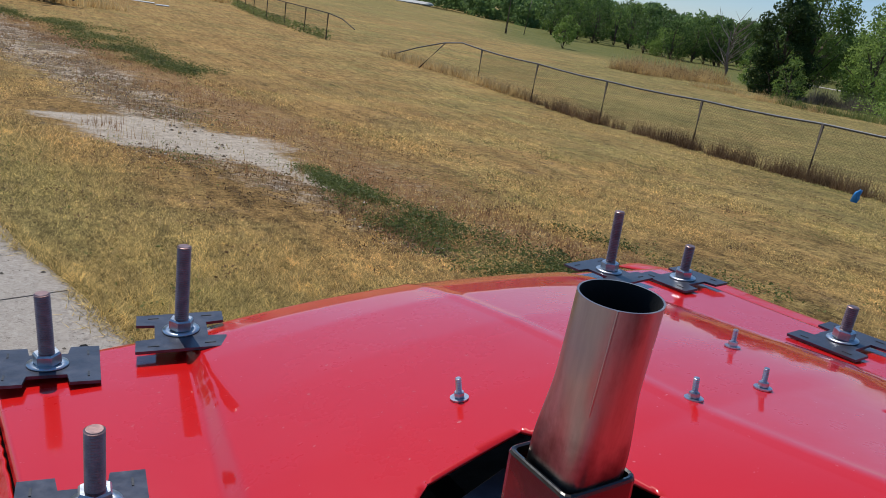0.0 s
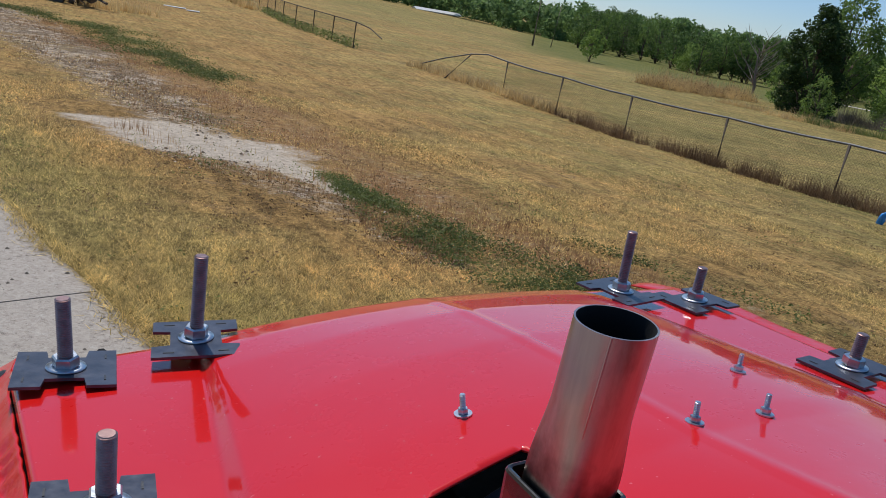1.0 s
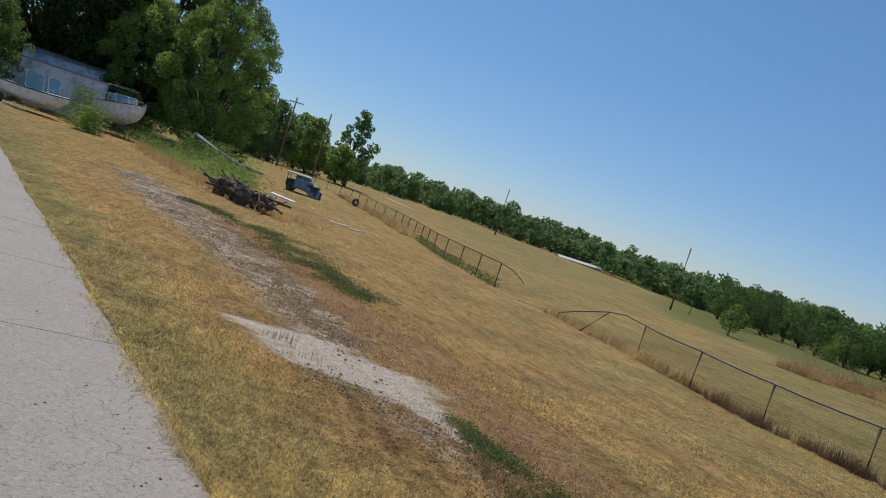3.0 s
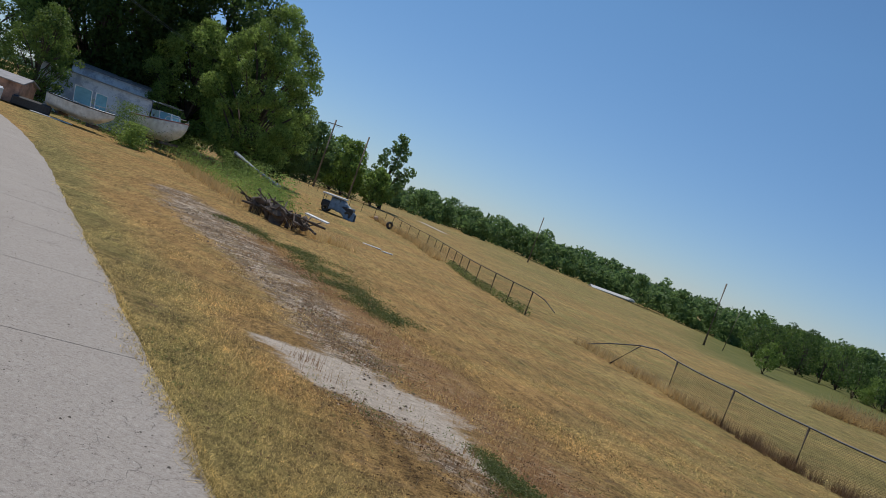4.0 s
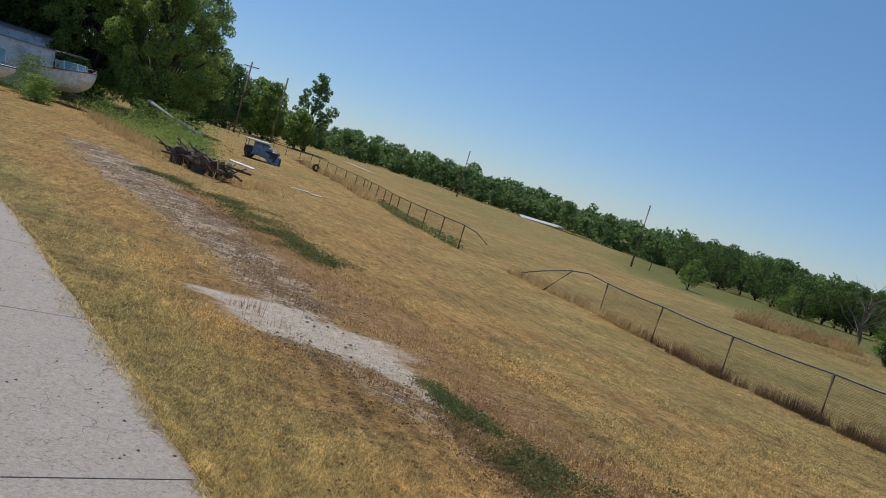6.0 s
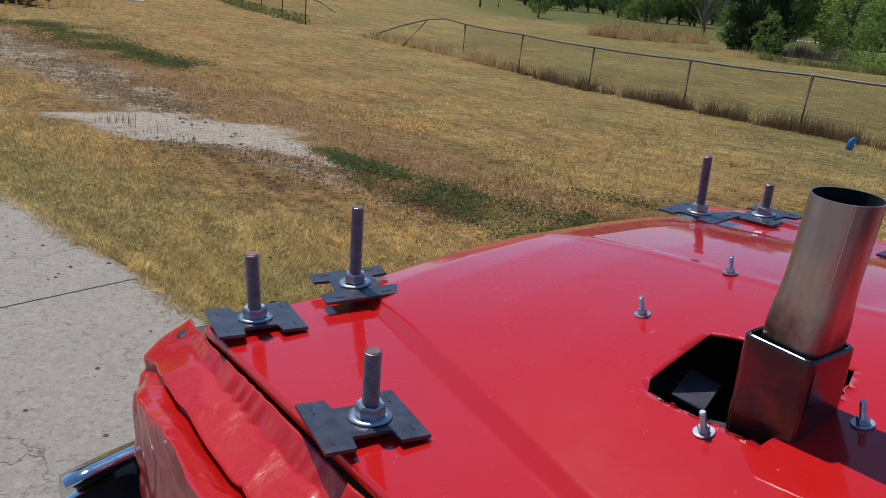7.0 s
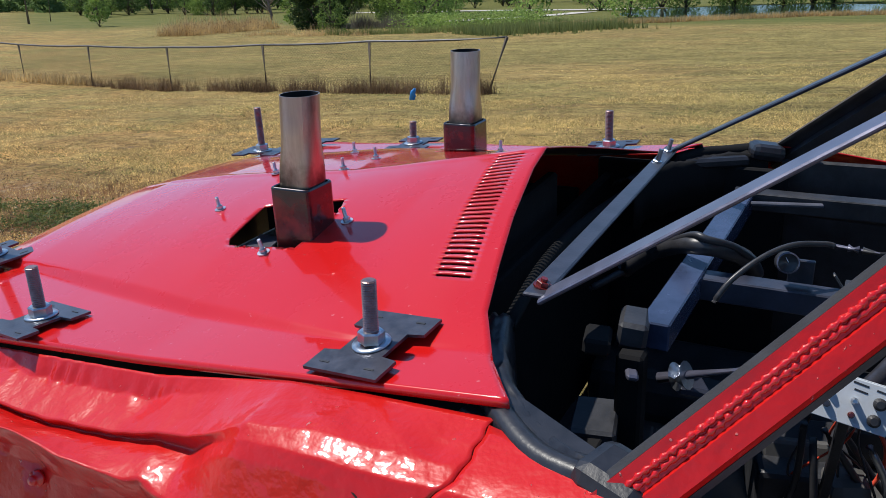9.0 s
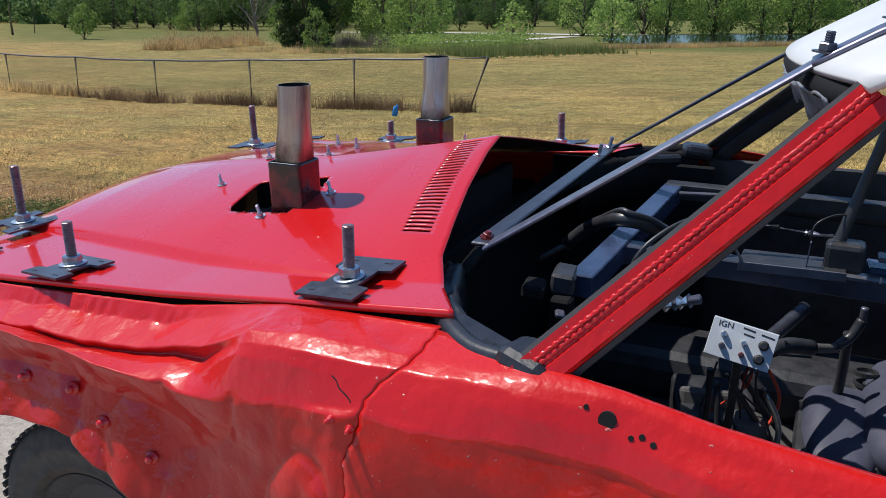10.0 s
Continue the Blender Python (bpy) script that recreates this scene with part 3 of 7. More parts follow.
def build_pins():
    for k, (u, v, h, turn) in enumerate(PINS):
        inward = -1 if u > 0 else 1
        m = surface_m(u + 0.002 * inward, v, 0.006 if k not in (3, 4) else 0.016, 0.065)
        if k not in (3, 4):
            # flat on the hood's side flange
            fall = (float(hood_z(u, v + 0.06)) - float(hood_z(u, v - 0.06))) / 0.12
            m = Matrix.Translation((u, v, float(hood_z(u, v)) + (0.007 if k else 0.011))) @ pose(0, 0, 0, math.degrees(math.atan(fall)), 2.0 * inward if k else -5.5, 0)
        else:
            q = m.to_quaternion().slerp(Matrix.Identity(3).to_quaternion(), 0.75)
            m = Matrix.Translation(m.translation + Vector((0, 0, 0.004))) @ q.to_matrix().to_4x4()
        sx, sy, du = {0: (0.96, 1.15, 0.006), 1: (1.0, 0.93, -0.014)}.get(k, (1.04, 0.98, 0.0))
        rod_m = m @ pose(0, 0, 0, 0, 0, turn)
        m = m @ pose(du, 0, 0, 0, 0, turn) @ Matrix.Diagonal((sx, sy, 1, 1))
        bm = bmesh.new()
        add_poly(bm, H_OUT, 0.001, 0.0062, m)
        pl = part("hold_down_plate", bm, PLATE, car, "dark cut steel plate under a threaded rod")
        # thin black strips on the plate draw the shaded depth of its slots
        for ex, ey in ((-1, -1), (1, 1), (-1, 1), (1, -1)):
            bm = bmesh.new()
            add_box(bm, (0.018, 0.0032, 0.0008), m @ pose(ex * 0.045, ey * 0.062, 0.0067))
            part("slot", bm, BLACK, pl)
        rm = Matrix.Translation(rod_m @ Vector((0, 0, 0.0075))) @ pose(0, 0, 0, 1.2 * math.sin(k * 2.3), 2.0 * math.cos(k * 1.7), 20 * k)
        wm = rod_m @ pose(0, 0, 0.0064)
        bm = bmesh.new()
        add_lathe(bm, [(0.014, 0), (0.0315, 0), (0.032, 0.0015), (0.0315, 0.0035), (0.014, 0.0035)], 32, wm, True)
        part("washer", bm, ZINC, pl, "zinc flat washer", True)
        bm = bmesh.new()
        add_nut(bm, 0.0217, 0.021, 0.0016)
        bmesh.ops.transform(bm, matrix=rm, verts=bm.verts)
        part("hex_nut", bm, ZINC, pl, "zinc hex nut")
        bm = bmesh.new()
        add_thread(bm, 0.0124, -0.02, h - 0.006)
        bmesh.ops.transform(bm, matrix=rm, verts=bm.verts)
        part("threaded_rod", bm, ROD, pl, "steel threaded rod end")


build_pins()
STUDS = [(-0.250, 0.514), (-0.008, 0.528), (0.288, 0.470), (-0.437, 0.243), (-0.306, 0.120), (0.017, 0.332), (0.158, 0.320), (0.30, 0.017), (0.45, 0.245)]


def build_studs():
    for k, (u, v) in enumerate(STUDS):
        m = surface_m(u, v, 0.0005)
        bm = bmesh.new()
        add_lathe(bm, [(0.005, 0), (0.0135, 0), (0.0135, 0.0022), (0.005, 0.0022)], 20, None, True)
        add_nut(bm, 0.0078, 0.008, 0.0024)
        add_thread(bm, 0.0046, -0.005, 0.032, 10, 0.0025)
        bmesh.ops.transform(bm, matrix=m, verts=bm.verts)
        part("hood_stud", bm, ZINC, car, "small zinc bolt with nut and washer")


build_studs()


def pipe_steel():
    m = Nodes("heat_stained_pipe_steel")
    streak = m.noise(7, 5, 0.65, m.stretch(9, 9, 0.8))
    col = m.mix(streak, (0.26, 0.225, 0.20), (0.66, 0.61, 0.56))
    blue = m.ramp(m.noise(6, 3, 0.5), (0.5, 0.0), (0.68, 0.6))
    col = m.mix(blue, col, (0.26, 0.25, 0.36))
    rust = m.ramp(m.noise(11, 5, 0.7, m.stretch(2, 2, 0.7)), (0.52, 0.0), (0.72, 0.55))
    col = m.mix(rust, col, (0.20, 0.10, 0.07))
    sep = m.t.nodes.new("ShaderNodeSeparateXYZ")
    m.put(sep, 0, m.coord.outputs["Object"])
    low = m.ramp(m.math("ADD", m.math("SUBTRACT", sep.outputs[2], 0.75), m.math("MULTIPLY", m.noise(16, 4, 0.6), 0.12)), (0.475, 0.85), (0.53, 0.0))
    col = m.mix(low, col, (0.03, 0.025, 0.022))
    m.bump(m.noise(60, 3, 0.6), 0.04, 0.003)
    return m.set(Base_Color=col, Roughness=m.math("ADD", m.math("MULTIPLY", streak, 0.2), 0.24), Metallic=0.92)


PIPE = pipe_steel()


def burnt_tube():
    m = Nodes("burnt_red_square_tube")
    sep = m.t.nodes.new("ShaderNodeSeparateXYZ")
    m.put(sep, 0, m.coord.outputs["Object"])
    scorch = m.ramp(m.math("ADD", m.noise(13, 4, 0.6), m.math("MULTIPLY", m.noise(50, 3, 0.6), 0.25)), (0.50, 0.0), (0.74, 1.0))
    # red patches hold its dark red paint and the hood's reflection put into colour
    col = m.mix(scorch, (0.17, 0.014, 0.012), (0.012, 0.008, 0.008))
    rim = m.ramp(m.math("ADD", m.math("SUBTRACT", sep.outputs[2], 0.75), m.math("MULTIPLY", m.noise(22, 3, 0.6), 0.05)), (0.418, 0.0), (0.438, 0.95))
    col = m.mix(rim, col, (0.010, 0.008, 0.008))
    m.bump(m.noise(30, 4, 0.6), 0.15, 0.004)
    return m.set(Base_Color=col, Roughness=0.27, Coat_Weight=0.6, Coat_Roughness=0.12)


TUBE = burnt_tube()
# soot inside the pipes; also the dark drawn for holes and crack
SOOT_DARK = plain("soot_and_hole_dark", (0.006, 0.006, 0.006), 0.9, 0.0, 0.4, 20, 0.2)


def build_stack(u, v, tu, tv, ztop, zt):
    """A square tube through the hood with a round pipe rising out of it."""
    st = new("exhaust_stack")
    st.parent = car
    tagged(st, "exhaust stack of bare pipe in a square tube")
    h, t = 0.0475, 0.006
    bm = bmesh.new()
    seg = 4
    rings = []
    for rad, z in ((h, 0.80), (h, zt - 0.004), (h - 0.0012, zt - 0.001), (h - 0.003, zt), (h - t, zt - 0.001), (h - t, 0.80)):
        ring = []
        c = 0.010 if rad > h - t + 1e-4 else 0.006
        for qx, qy in ((1, 1), (-1, 1), (-1, -1), (1, -1)):
            for s in range(seg):
                w = math.atan2(qy, qx) - math.pi / 4 + math.pi / 2 * s / (seg - 1)
                ring.append(bm.verts.new((u + qx * (rad - c) + c * math.cos(w), v + qy * (rad - c) + c * math.sin(w), z)))
        rings.append(ring)
    for a, b in zip(rings, rings[1:]):
        for i in range(len(a)):
            bm.faces.new((a[i], a[(i + 1) % len(a)], b[(i + 1) % len(b)], b[i]))
    part("square_tube", bm, TUBE, st, "square tube in burnt dark red")
    bm = bmesh.new()
    n, seg = 22, 36
    outer, inner = [], []
    for k in range(n):
        f = k / (n - 1)
        z = zt - 0.06 + (ztop - zt + 0.06) * f
        sq = min(1, max(0, 1 - (f - 0.30) / 0.36))
        sq = sq * sq * (3 - 2 * sq)
        cu, cv = u + (tu - u) * f, v + (tv - v) * f
        ro, ri = [], []
        for i in range(seg):
            w = 2 * math.pi * i / seg
            c, s = math.cos(w), math.sin(w)
            r = 0.0405 * (1 - sq) + sq * min(0.0385 / max(abs(c), abs(s)), 0.0475)
            ro.append(bm.verts.new((cu + r * c, cv + r * s, z)))
            ri.append(bm.verts.new((cu + (r - 0.002) * c, cv + (r - 0.002) * s, z)))
        outer.append(ro), inner.append(ri)
    for rr, flip in ((outer, False), (inner, True)):
        for a, b in zip(rr, rr[1:]):
            for i in range(seg):
                q = (a[i], a[(i + 1) % seg], b[(i + 1) % seg], b[i])
                bm.faces.new(q[::-1] if flip else q)
    ra, rb = [bm.verts.new(q.co) for q in outer[-1]], [bm.verts.new(q.co) for q in inner[-1]]
    for i in range(seg):
        bm.faces.new((ra[i], ra[(i + 1) % seg], rb[(i + 1) % seg], rb[i]))
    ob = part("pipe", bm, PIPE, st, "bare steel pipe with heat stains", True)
    ob.data.materials.append(SOOT_DARK)
    for p in ob.data.polygons:
        if (n - 1) * seg <= p.index < 2 * (n - 1) * seg:
            p.material_index = 1
    # weld seam up the pipe
    bm = bmesh.new()
    w = math.radians(222)
    pts = [(u + (tu - u) * f + 0.0408 * math.cos(w), v + (tv - v) * f + 0.0408 * math.sin(w), zt - 0.06 + (ztop - zt + 0.06) * f) for f in np.linspace(0.5, 1.0, 8)]
    add_tube(bm, pts, 0.0012, 6)
    part("weld_seam", bm, PIPE, st)


build_stack(-0.342, 0.202, -0.337, 0.189, 1.355, 1.171)
build_stack(0.345, 0.14, 0.370, 0.145, 1.357, 1.170)

# fenders and sides: at stations along the car, a profile from the hood's edge outward and down
FENDER = [
    (1.22, (-.77, .865), (-.795, 0.839), (-.85, .79), (-.848, .770), (-.855, .76), (-.865, .735), (-.86, .66), (-.85, .57)),
    (1.0, (-.795, 0.902), (-.835, .890), (-.885, .862), (-.875, .838), (-.91, .845), (-.928, .838), (-.93, .74), (-.925, .58)),
    (0.8, (-.795, 0.917), (-.84, .900), (-.888, .875), (-.876, .848), (-.92, .885), (-.945, .895), (-.935, .82), (-.965, .64)),
    (0.6, (-.795, 0.929), (-.84, .912), (-.89, .885), (-.878, .857), (-.92, .893), (-.95, .912), (-.935, .83), (-.975, .712)),
    (0.4, (-.795, 0.942), (-.84, .922), (-.89, .893), (-.878, .866), (-.92, .885), (-.955, .897), (-.935, .82), (-.98, .712)),
    (0.2, (-.795, 0.955), (-.84, .936), (-.893, .905), (-.88, .880), (-.92, .882), (-.96, .878), (-.935, .80), (-.985, .610)),
    (0.05, (-.798, 0.974), (-.845, .953), (-.90, .925), (-.885, .897), (-.925, .885), (-.968, .868), (-.94, .77), (-.99, .42)),
    (-0.08, (-.798, 0.987), (-.85, .984), (-.91, .982), (-.93, .98), (-.95, .955), (-.985, .88), (-.965, .78), (-1.0, .32)),
    (-0.2, (-.796, 0.994), (-.85, .994), (-.905, .994), (-.937, .992), (-.950, .970), (-.978, .90), (-.99, .78), (-1.02, .30)),
    (-0.385, (-.798, 1.012), (-.85, 1.008), (-.905, 1.0), (-.937, .990), (-.952, .967), (-.985, .92), (-1.02, .75), (-1.02, .28)),
]
# the top edge is rolled down sharply beside the hood
FENDER = [(r[0], r[1], (-0.819, r[1][1] - 0.031 * min(1, (r[0] + 0.08) / 0.25)), (r[3][0], r[3][1] - 0.006), *r[4:]) if 0.0 < r[0] < 1.1 else r for r in FENDER]
FLANK = [
    (-0.3868, (-.815, 1.014), (-.85, 1.010), (-.905, 1.002), (-.937, .992), (-.952, .969), (-.985, .922), (-1.025, .75), (-1.02, .28)),
    (-0.5, (-.85, 1.019), (-.88, 1.016), (-.915, 1.009), (-.941, 1.0), (-.958, .975), (-.987, .925), (-1.025, .75), (-1.02, .28)),
    (-0.62, (-.89, 1.026), (-.905, 1.024), (-.93, 1.014), (-.950, 0.998), (-.968, .970), (-.987, .925), (-1.025, .75), (-1.02, .28)),
    (-0.76, (-.905, 1.018), (-.915, 1.018), (-.93, 1.010), (-.943, .99), (-.960, .96), (-.978, .92), (-1.02, .75), (-1.02, .28)),
    (-0.9, (-.91, .995), (-.925, .996), (-.94, .988), (-.955, .97), (-.985, .94), (-1.0, .90), (-1.03, .75), (-1.02, .28)),
    (-1.1, (-.915, .975), (-.93, .977), (-.945, .972), (-.96, .958), (-.985, .925), (-1.0, .88), (-1.03, .72), (-1.02, .28)),
    (-1.6, (-.915, .965), (-.93, .968), (-.945, .962), (-.96, .945), (-.985, .915), (-1.0, .87), (-1.03, .70), (-1.02, .28)),
    (-3.35, (-.86, .93), (-.875, .933), (-.89, .928), (-.905, .91), (-.925, .88), (-.935, .84), (-.94, .70), (-.92, .32)),
    (-2.4, (-.915, .965), (-.93, .968), (-.945, .962), (-.96, .945), (-.985, .915), (-1.0, .87), (-1.03, .70), (-1.02, .28)),
]


def skin(name, table, nv, ns, mat, mirror=False, dent=0.0, label="", seed=0.0):
    table = sorted(table)
    vs = np.linspace(table[0][0], table[-1][0], nv)
    n = len(table[0]) - 1
    P = np.zeros((nv, n, 2))
    for k in range(n):
        for c in range(2):
            P[:, k, c] = np.interp(vs, [r[0] for r in table], [r[k + 1][c] for r in table])
    if nv > 20:
        for _ in range(2):
            P[1:-1] = 0.25 * P[:-2] + 0.5 * P[1:-1] + 0.25 * P[2:]
    lens = np.linalg.norm(np.diff(P, axis=1), axis=2).mean(0)
    s = np.concatenate([[0], np.cumsum(lens)])
    ss = np.sort(np.concatenate([np.linspace(0, s[-1], ns), s[1:-1]]))
    G = np.zeros((nv, len(ss), 3))
    for i in range(nv):
        G[i, :, 0] = np.interp(ss, s, P[i, :, 0])
        G[i, :, 1] = vs[i]
        G[i, :, 2] = np.interp(ss, s, P[i, :, 1])
    if nv > 20:
        sm = G.copy()
        sm[:, 1:-1] = 0.25 * G[:, :-2] + 0.5 * G[:, 1:-1] + 0.25 * G[:, 2:]
        G = sm
    if dent:
        for i in range(nv):
            for j in range(len(ss)):
                p = Vector(G[i, j])
                w = min(1, ss[j] / 0.06) * min(1, (nv - 1 - i) / 6, i / 6)
                r1 = (1 - abs(noise.noise(p * Vector((4, 5.5, 4)) + Vector((seed, 7, 2))))) ** 7
                r2 = (1 - abs(noise.noise(p * 11 + Vector((seed, 4, 6))))) ** 6
                d = noise.noise((p * 5.5) + Vector((seed, 3, 1))) * 0.9 + noise.noise(p * 17 + Vector((seed, 0, 9))) * 0.30 + 0.75 * r1 + 0.12 * r2 - 0.40
                G[i, j, 0] += dent * d * w * (0.35 if ss[j] < s[5] else 1.0)
                G[i, j, 2] += 0.6 * dent * d * w * (1.0 if ss[j] < s[5] else 0.1)
    if not mirror:
        # flutes in the rolled edge
        lip = np.exp(-(((G[..., 0] + 0.814) / 0.016) ** 2)) * np.clip((G[..., 1] - 0.05) / 0.2, 0, 1)
        G[..., 0] -= 0.0040 * lip * np.sin(G[..., 1] * 128 + 2.5 * np.sin(G[..., 1] * 31)) * (0.6 + 0.4 * np.sin(G[..., 1] * 17))
        # the torn joint between fender and door runs aslant
        slant = np.interp(G[..., 2], [0.3, 0.747, 0.844, 0.949, 0.985, 1.01], [0.050, 0.048, 0.054, 0.026, 0.002, -0.030])
        slant = slant + 0.003 * np.sin(G[..., 2] * 61) + 0.002 * np.sin(G[..., 2] * 190 + G[..., 0] * 120)
        G[..., 1] += slant * np.clip(1 - np.abs(G[..., 1] + 0.387) / 0.28, 0, 1)
        # folds of the crushed front end
        crush = np.clip((G[..., 1] - 0.9) / 0.25, 0, 1)
        G[..., 0] += 0.011 * crush * np.sin(G[..., 1] * 46 + 9 * G[..., 2]) * np.clip((0.86 - G[..., 2]) / 0.08, 0.25, 1)
        G[..., 1] += 0.020 * crush ** 2 * np.sin(G[..., 2] * 44 + 3 * G[..., 0])
    if mirror:
        G[..., 0] *= -1
    f = grid_faces(nv, len(ss))
    if not mirror:
        f = f[:, ::-1]
    f = f[:, ::-1]
    ob = soup(name, G.reshape(-1, 3), f, mat, car, True)
    md = ob.modifiers.new("thickness", "SOLIDIFY")
    md.thickness, md.offset = 0.004, -1
    if label:
        tagged(ob, label)
    return ob


# the body stands a little higher from the cowl rearwards
LIFT = 0.024
FLANK = [(r[0], *[(u, z + 0.008 * (1 if z > 0.6 else 0)) for u, z in r[1:]]) for r in FLANK]
BULGE = [(r[0], 0.016 * max(0.0, 1 - abs(r[0] + 0.12) / 0.26)) for r in FENDER]
FENDER = [(r[0], *[(u, z + (b if k < 3 else 0)) for k, (u, z) in enumerate(r[1:])]) for r, (_, b) in zip(FENDER, BULGE)]
FENDER = [(r[0], *[(u, z + 0.010 * min(1, max(0, (0.25 - r[0]) / 0.55)) * (1 if z > 0.6 else 0)) for u, z in r[1:]]) for r in FENDER]
left_fender = skin("fender", FENDER, 230, 90, RED_DENT, False, 0.0165, "crumpled red front fender with folded creases", 1.0)
left_door = skin("door_skin", FLANK, 330, 80, RED_DENT, False, 0.012, "dented red door skin with drilled holes", 5.0)
smooth_f = [(v, (-.80, z), (-.84, z + .004), (-.89, z), (-.92, z - .012), (-.95, z - .035), (-.97, z - .08), (-.97, .7), (-.95, .45 if v > 0.9 or v < 0.1 else .70)) for v, z in ((1.22, .885), (1.0, .935), (.75, .946), (.5, .967), (.25, .975), (0.0, .983), (-.2, .995), (-.385, 1.01))]
skin("fender", smooth_f, 60, 24, RED_DENT, True, 0.004, "red front fender", 9.0)
skin("door_skin", FLANK, 60, 24, RED_DENT, True, 0.004, "red door skin", 3.0)

# car: cowl, pillars, roof
# matte black with the unlit interior's shade put into the colour
MATTE_SHADE = plain("matte_black_and_interior_shade", (0.010, 0.010, 0.011), 0.85, 0.0, 0.3, 12, 0.2, 0.2)
# dark steel made lighter: sunlight on it is put into the colour
LIT_STEEL = plain("sunlit_dark_steel", (0.085, 0.088, 0.11), 0.38, 0.0, 0.35, 14, 0.2)
GREY_FLOOR = plain("dusty_grey_floor", (0.065, 0.064, 0.063), 0.8, 0.0, 0.3, 9, 0.3)
BLUE_BEAM = plain("glossy_blue_black_steel", (0.038, 0.055, 0.11), 0.25, 0.0, 0.4, 10, 0.15)
GREY_PATCH = plain("grey_sealer_patch", (0.27, 0.28, 0.31), 0.4, 0.3, 0.4, 30, 0.5)
SEALER = plain("black_seam_sealer", (0.020, 0.021, 0.027), 0.36, 0.0, 0.5, 16, 0.15)
SEAM = plain("dusty_seam_sealer", (0.019, 0.020, 0.026), 0.8, 0.0, 0.5, 40, 0.3)
VINYL = plain("dusty_blue_grey_vinyl", (0.060, 0.063, 0.098), 0.55, 0.0, 0.2, 8, 0.15)
SWITCH = plain("painted_switch_plate", (0.62, 0.66, 0.70), 0.45, 0.0, 0.08, 12, 0.05)
PLASTIC = plain("grey_white_plastic", (0.10, 0.097, 0.095), 0.5, 0.0, 0.15, 6, 0.05)
WIRE_RED = plain("red_wire", (0.55, 0.06, 0.03), 0.4, 0.0, 0.2, 30, 0.0)
HOSE = plain("black_hose", (0.034, 0.034, 0.038), 0.38, 0.0, 0.3, 30, 0.1)


def bent(name, pts, r, mat, parent, label="", seg=10, smooth=True, sub=5):
    """A hose or rod gliding through points."""
    P = [Vector(p) for p in pts]
    out = []
    for k in range(len(P) - 1):
        p0, p1, p2, p3 = P[max(k - 1, 0)], P[k], P[k + 1], P[min(k + 2, len(P) - 1)]
        for i in range(sub):
            t = i / sub
            out.append(0.5 * ((2 * p1) + (p2 - p0) * t + (2 * p0 - 5 * p1 + 4 * p2 - p3) * t * t + (3 * p1 - p0 - 3 * p2 + p3) * t ** 3))
    out.append(P[-1])
    bm = bmesh.new()
    add_tube(bm, out, r, seg)
    return part(name, bm, mat, parent, label, smooth)


def box_part(name, size, m, mat, label="", bevel=0.006, parent=None):
    bm = bmesh.new()
    add_box(bm, size, m, bevel, 2 if bevel > 0.01 else 1)
    return part(name, bm, mat, parent or car, label)


def bar_part(name, p, q, w, h, mat, label="", up=(0, 0, 1), bevel=0.003):
    bm = bmesh.new()
    add_bar(bm, p, q, w, h, up, bevel)
    return part(name, bm, mat, car, label)


def cowl_sheet(pts, s, mat):
    """A crumpled black sheet folded over the windshield opening's lower corner."""
    P = np.array(pts)
    t = np.linspace(0, len(P) - 1, 60)
    C = np.stack([np.interp(t, np.arange(len(P)), P[:, c]) for c in range(3)], 1)
    C[1:-1] = (C[:-2] + 2 * C[1:-1] + C[2:]) / 4
    d = np.gradient(C, axis=0)
    d /= np.linalg.norm(d, axis=1)[:, None]
    out = np.stack([d[:, 1], -d[:, 0], 0 * d[:, 0]], 1) * (-s)
    prof = [(-0.022, -0.13), (-0.021, -0.05), (-0.019, -0.012), (-0.013, 0.002), (-0.004, 0.006), (0.005, 0.001), (0.010, 0.006), (0.015, 0.000), (0.023, -0.004), (0.030, -0.001), (0.038, -0.010), (0.052, -0.028)]
    G = np.zeros((60, len(prof), 3))
    for i in range(60):
        for j, (o, z) in enumerate(prof):
            p = C[i] + out[i] * o + np.array([0, 0, z - 0.008])
            k = noise.noise(Vector(p) * 22) * 0.008 + noise.noise(Vector(p) * 60) * 0.005
            G[i, j] = p + np.array([0, 0, k]) + out[i] * k * 0.7
    f = grid_faces(60, len(prof))
    ob = soup("cowl_lip", G.reshape(-1, 3), f if s < 0 else f[:, ::-1], mat, car, True)
    md = ob.modifiers.new("thickness", "SOLIDIFY")
    md.thickness = 0.004
    tagged(ob, "folded black cowl lip smeared with sealer")


def roof_z(u, v):
    crown = np.interp(v, [-2.5, -1.8, -1.4, -1.2, -1.06, -1.0, -0.92, -0.88], [1.548, 1.583, 1.576, 1.556, 1.518, 1.484, 1.440, 1.416])
    return crown - 0.066 * (np.abs(u) / 0.665) ** 2.2 - 0.010 * np.clip((np.abs(u) - 0.62) / 0.05, 0, 1) ** 2


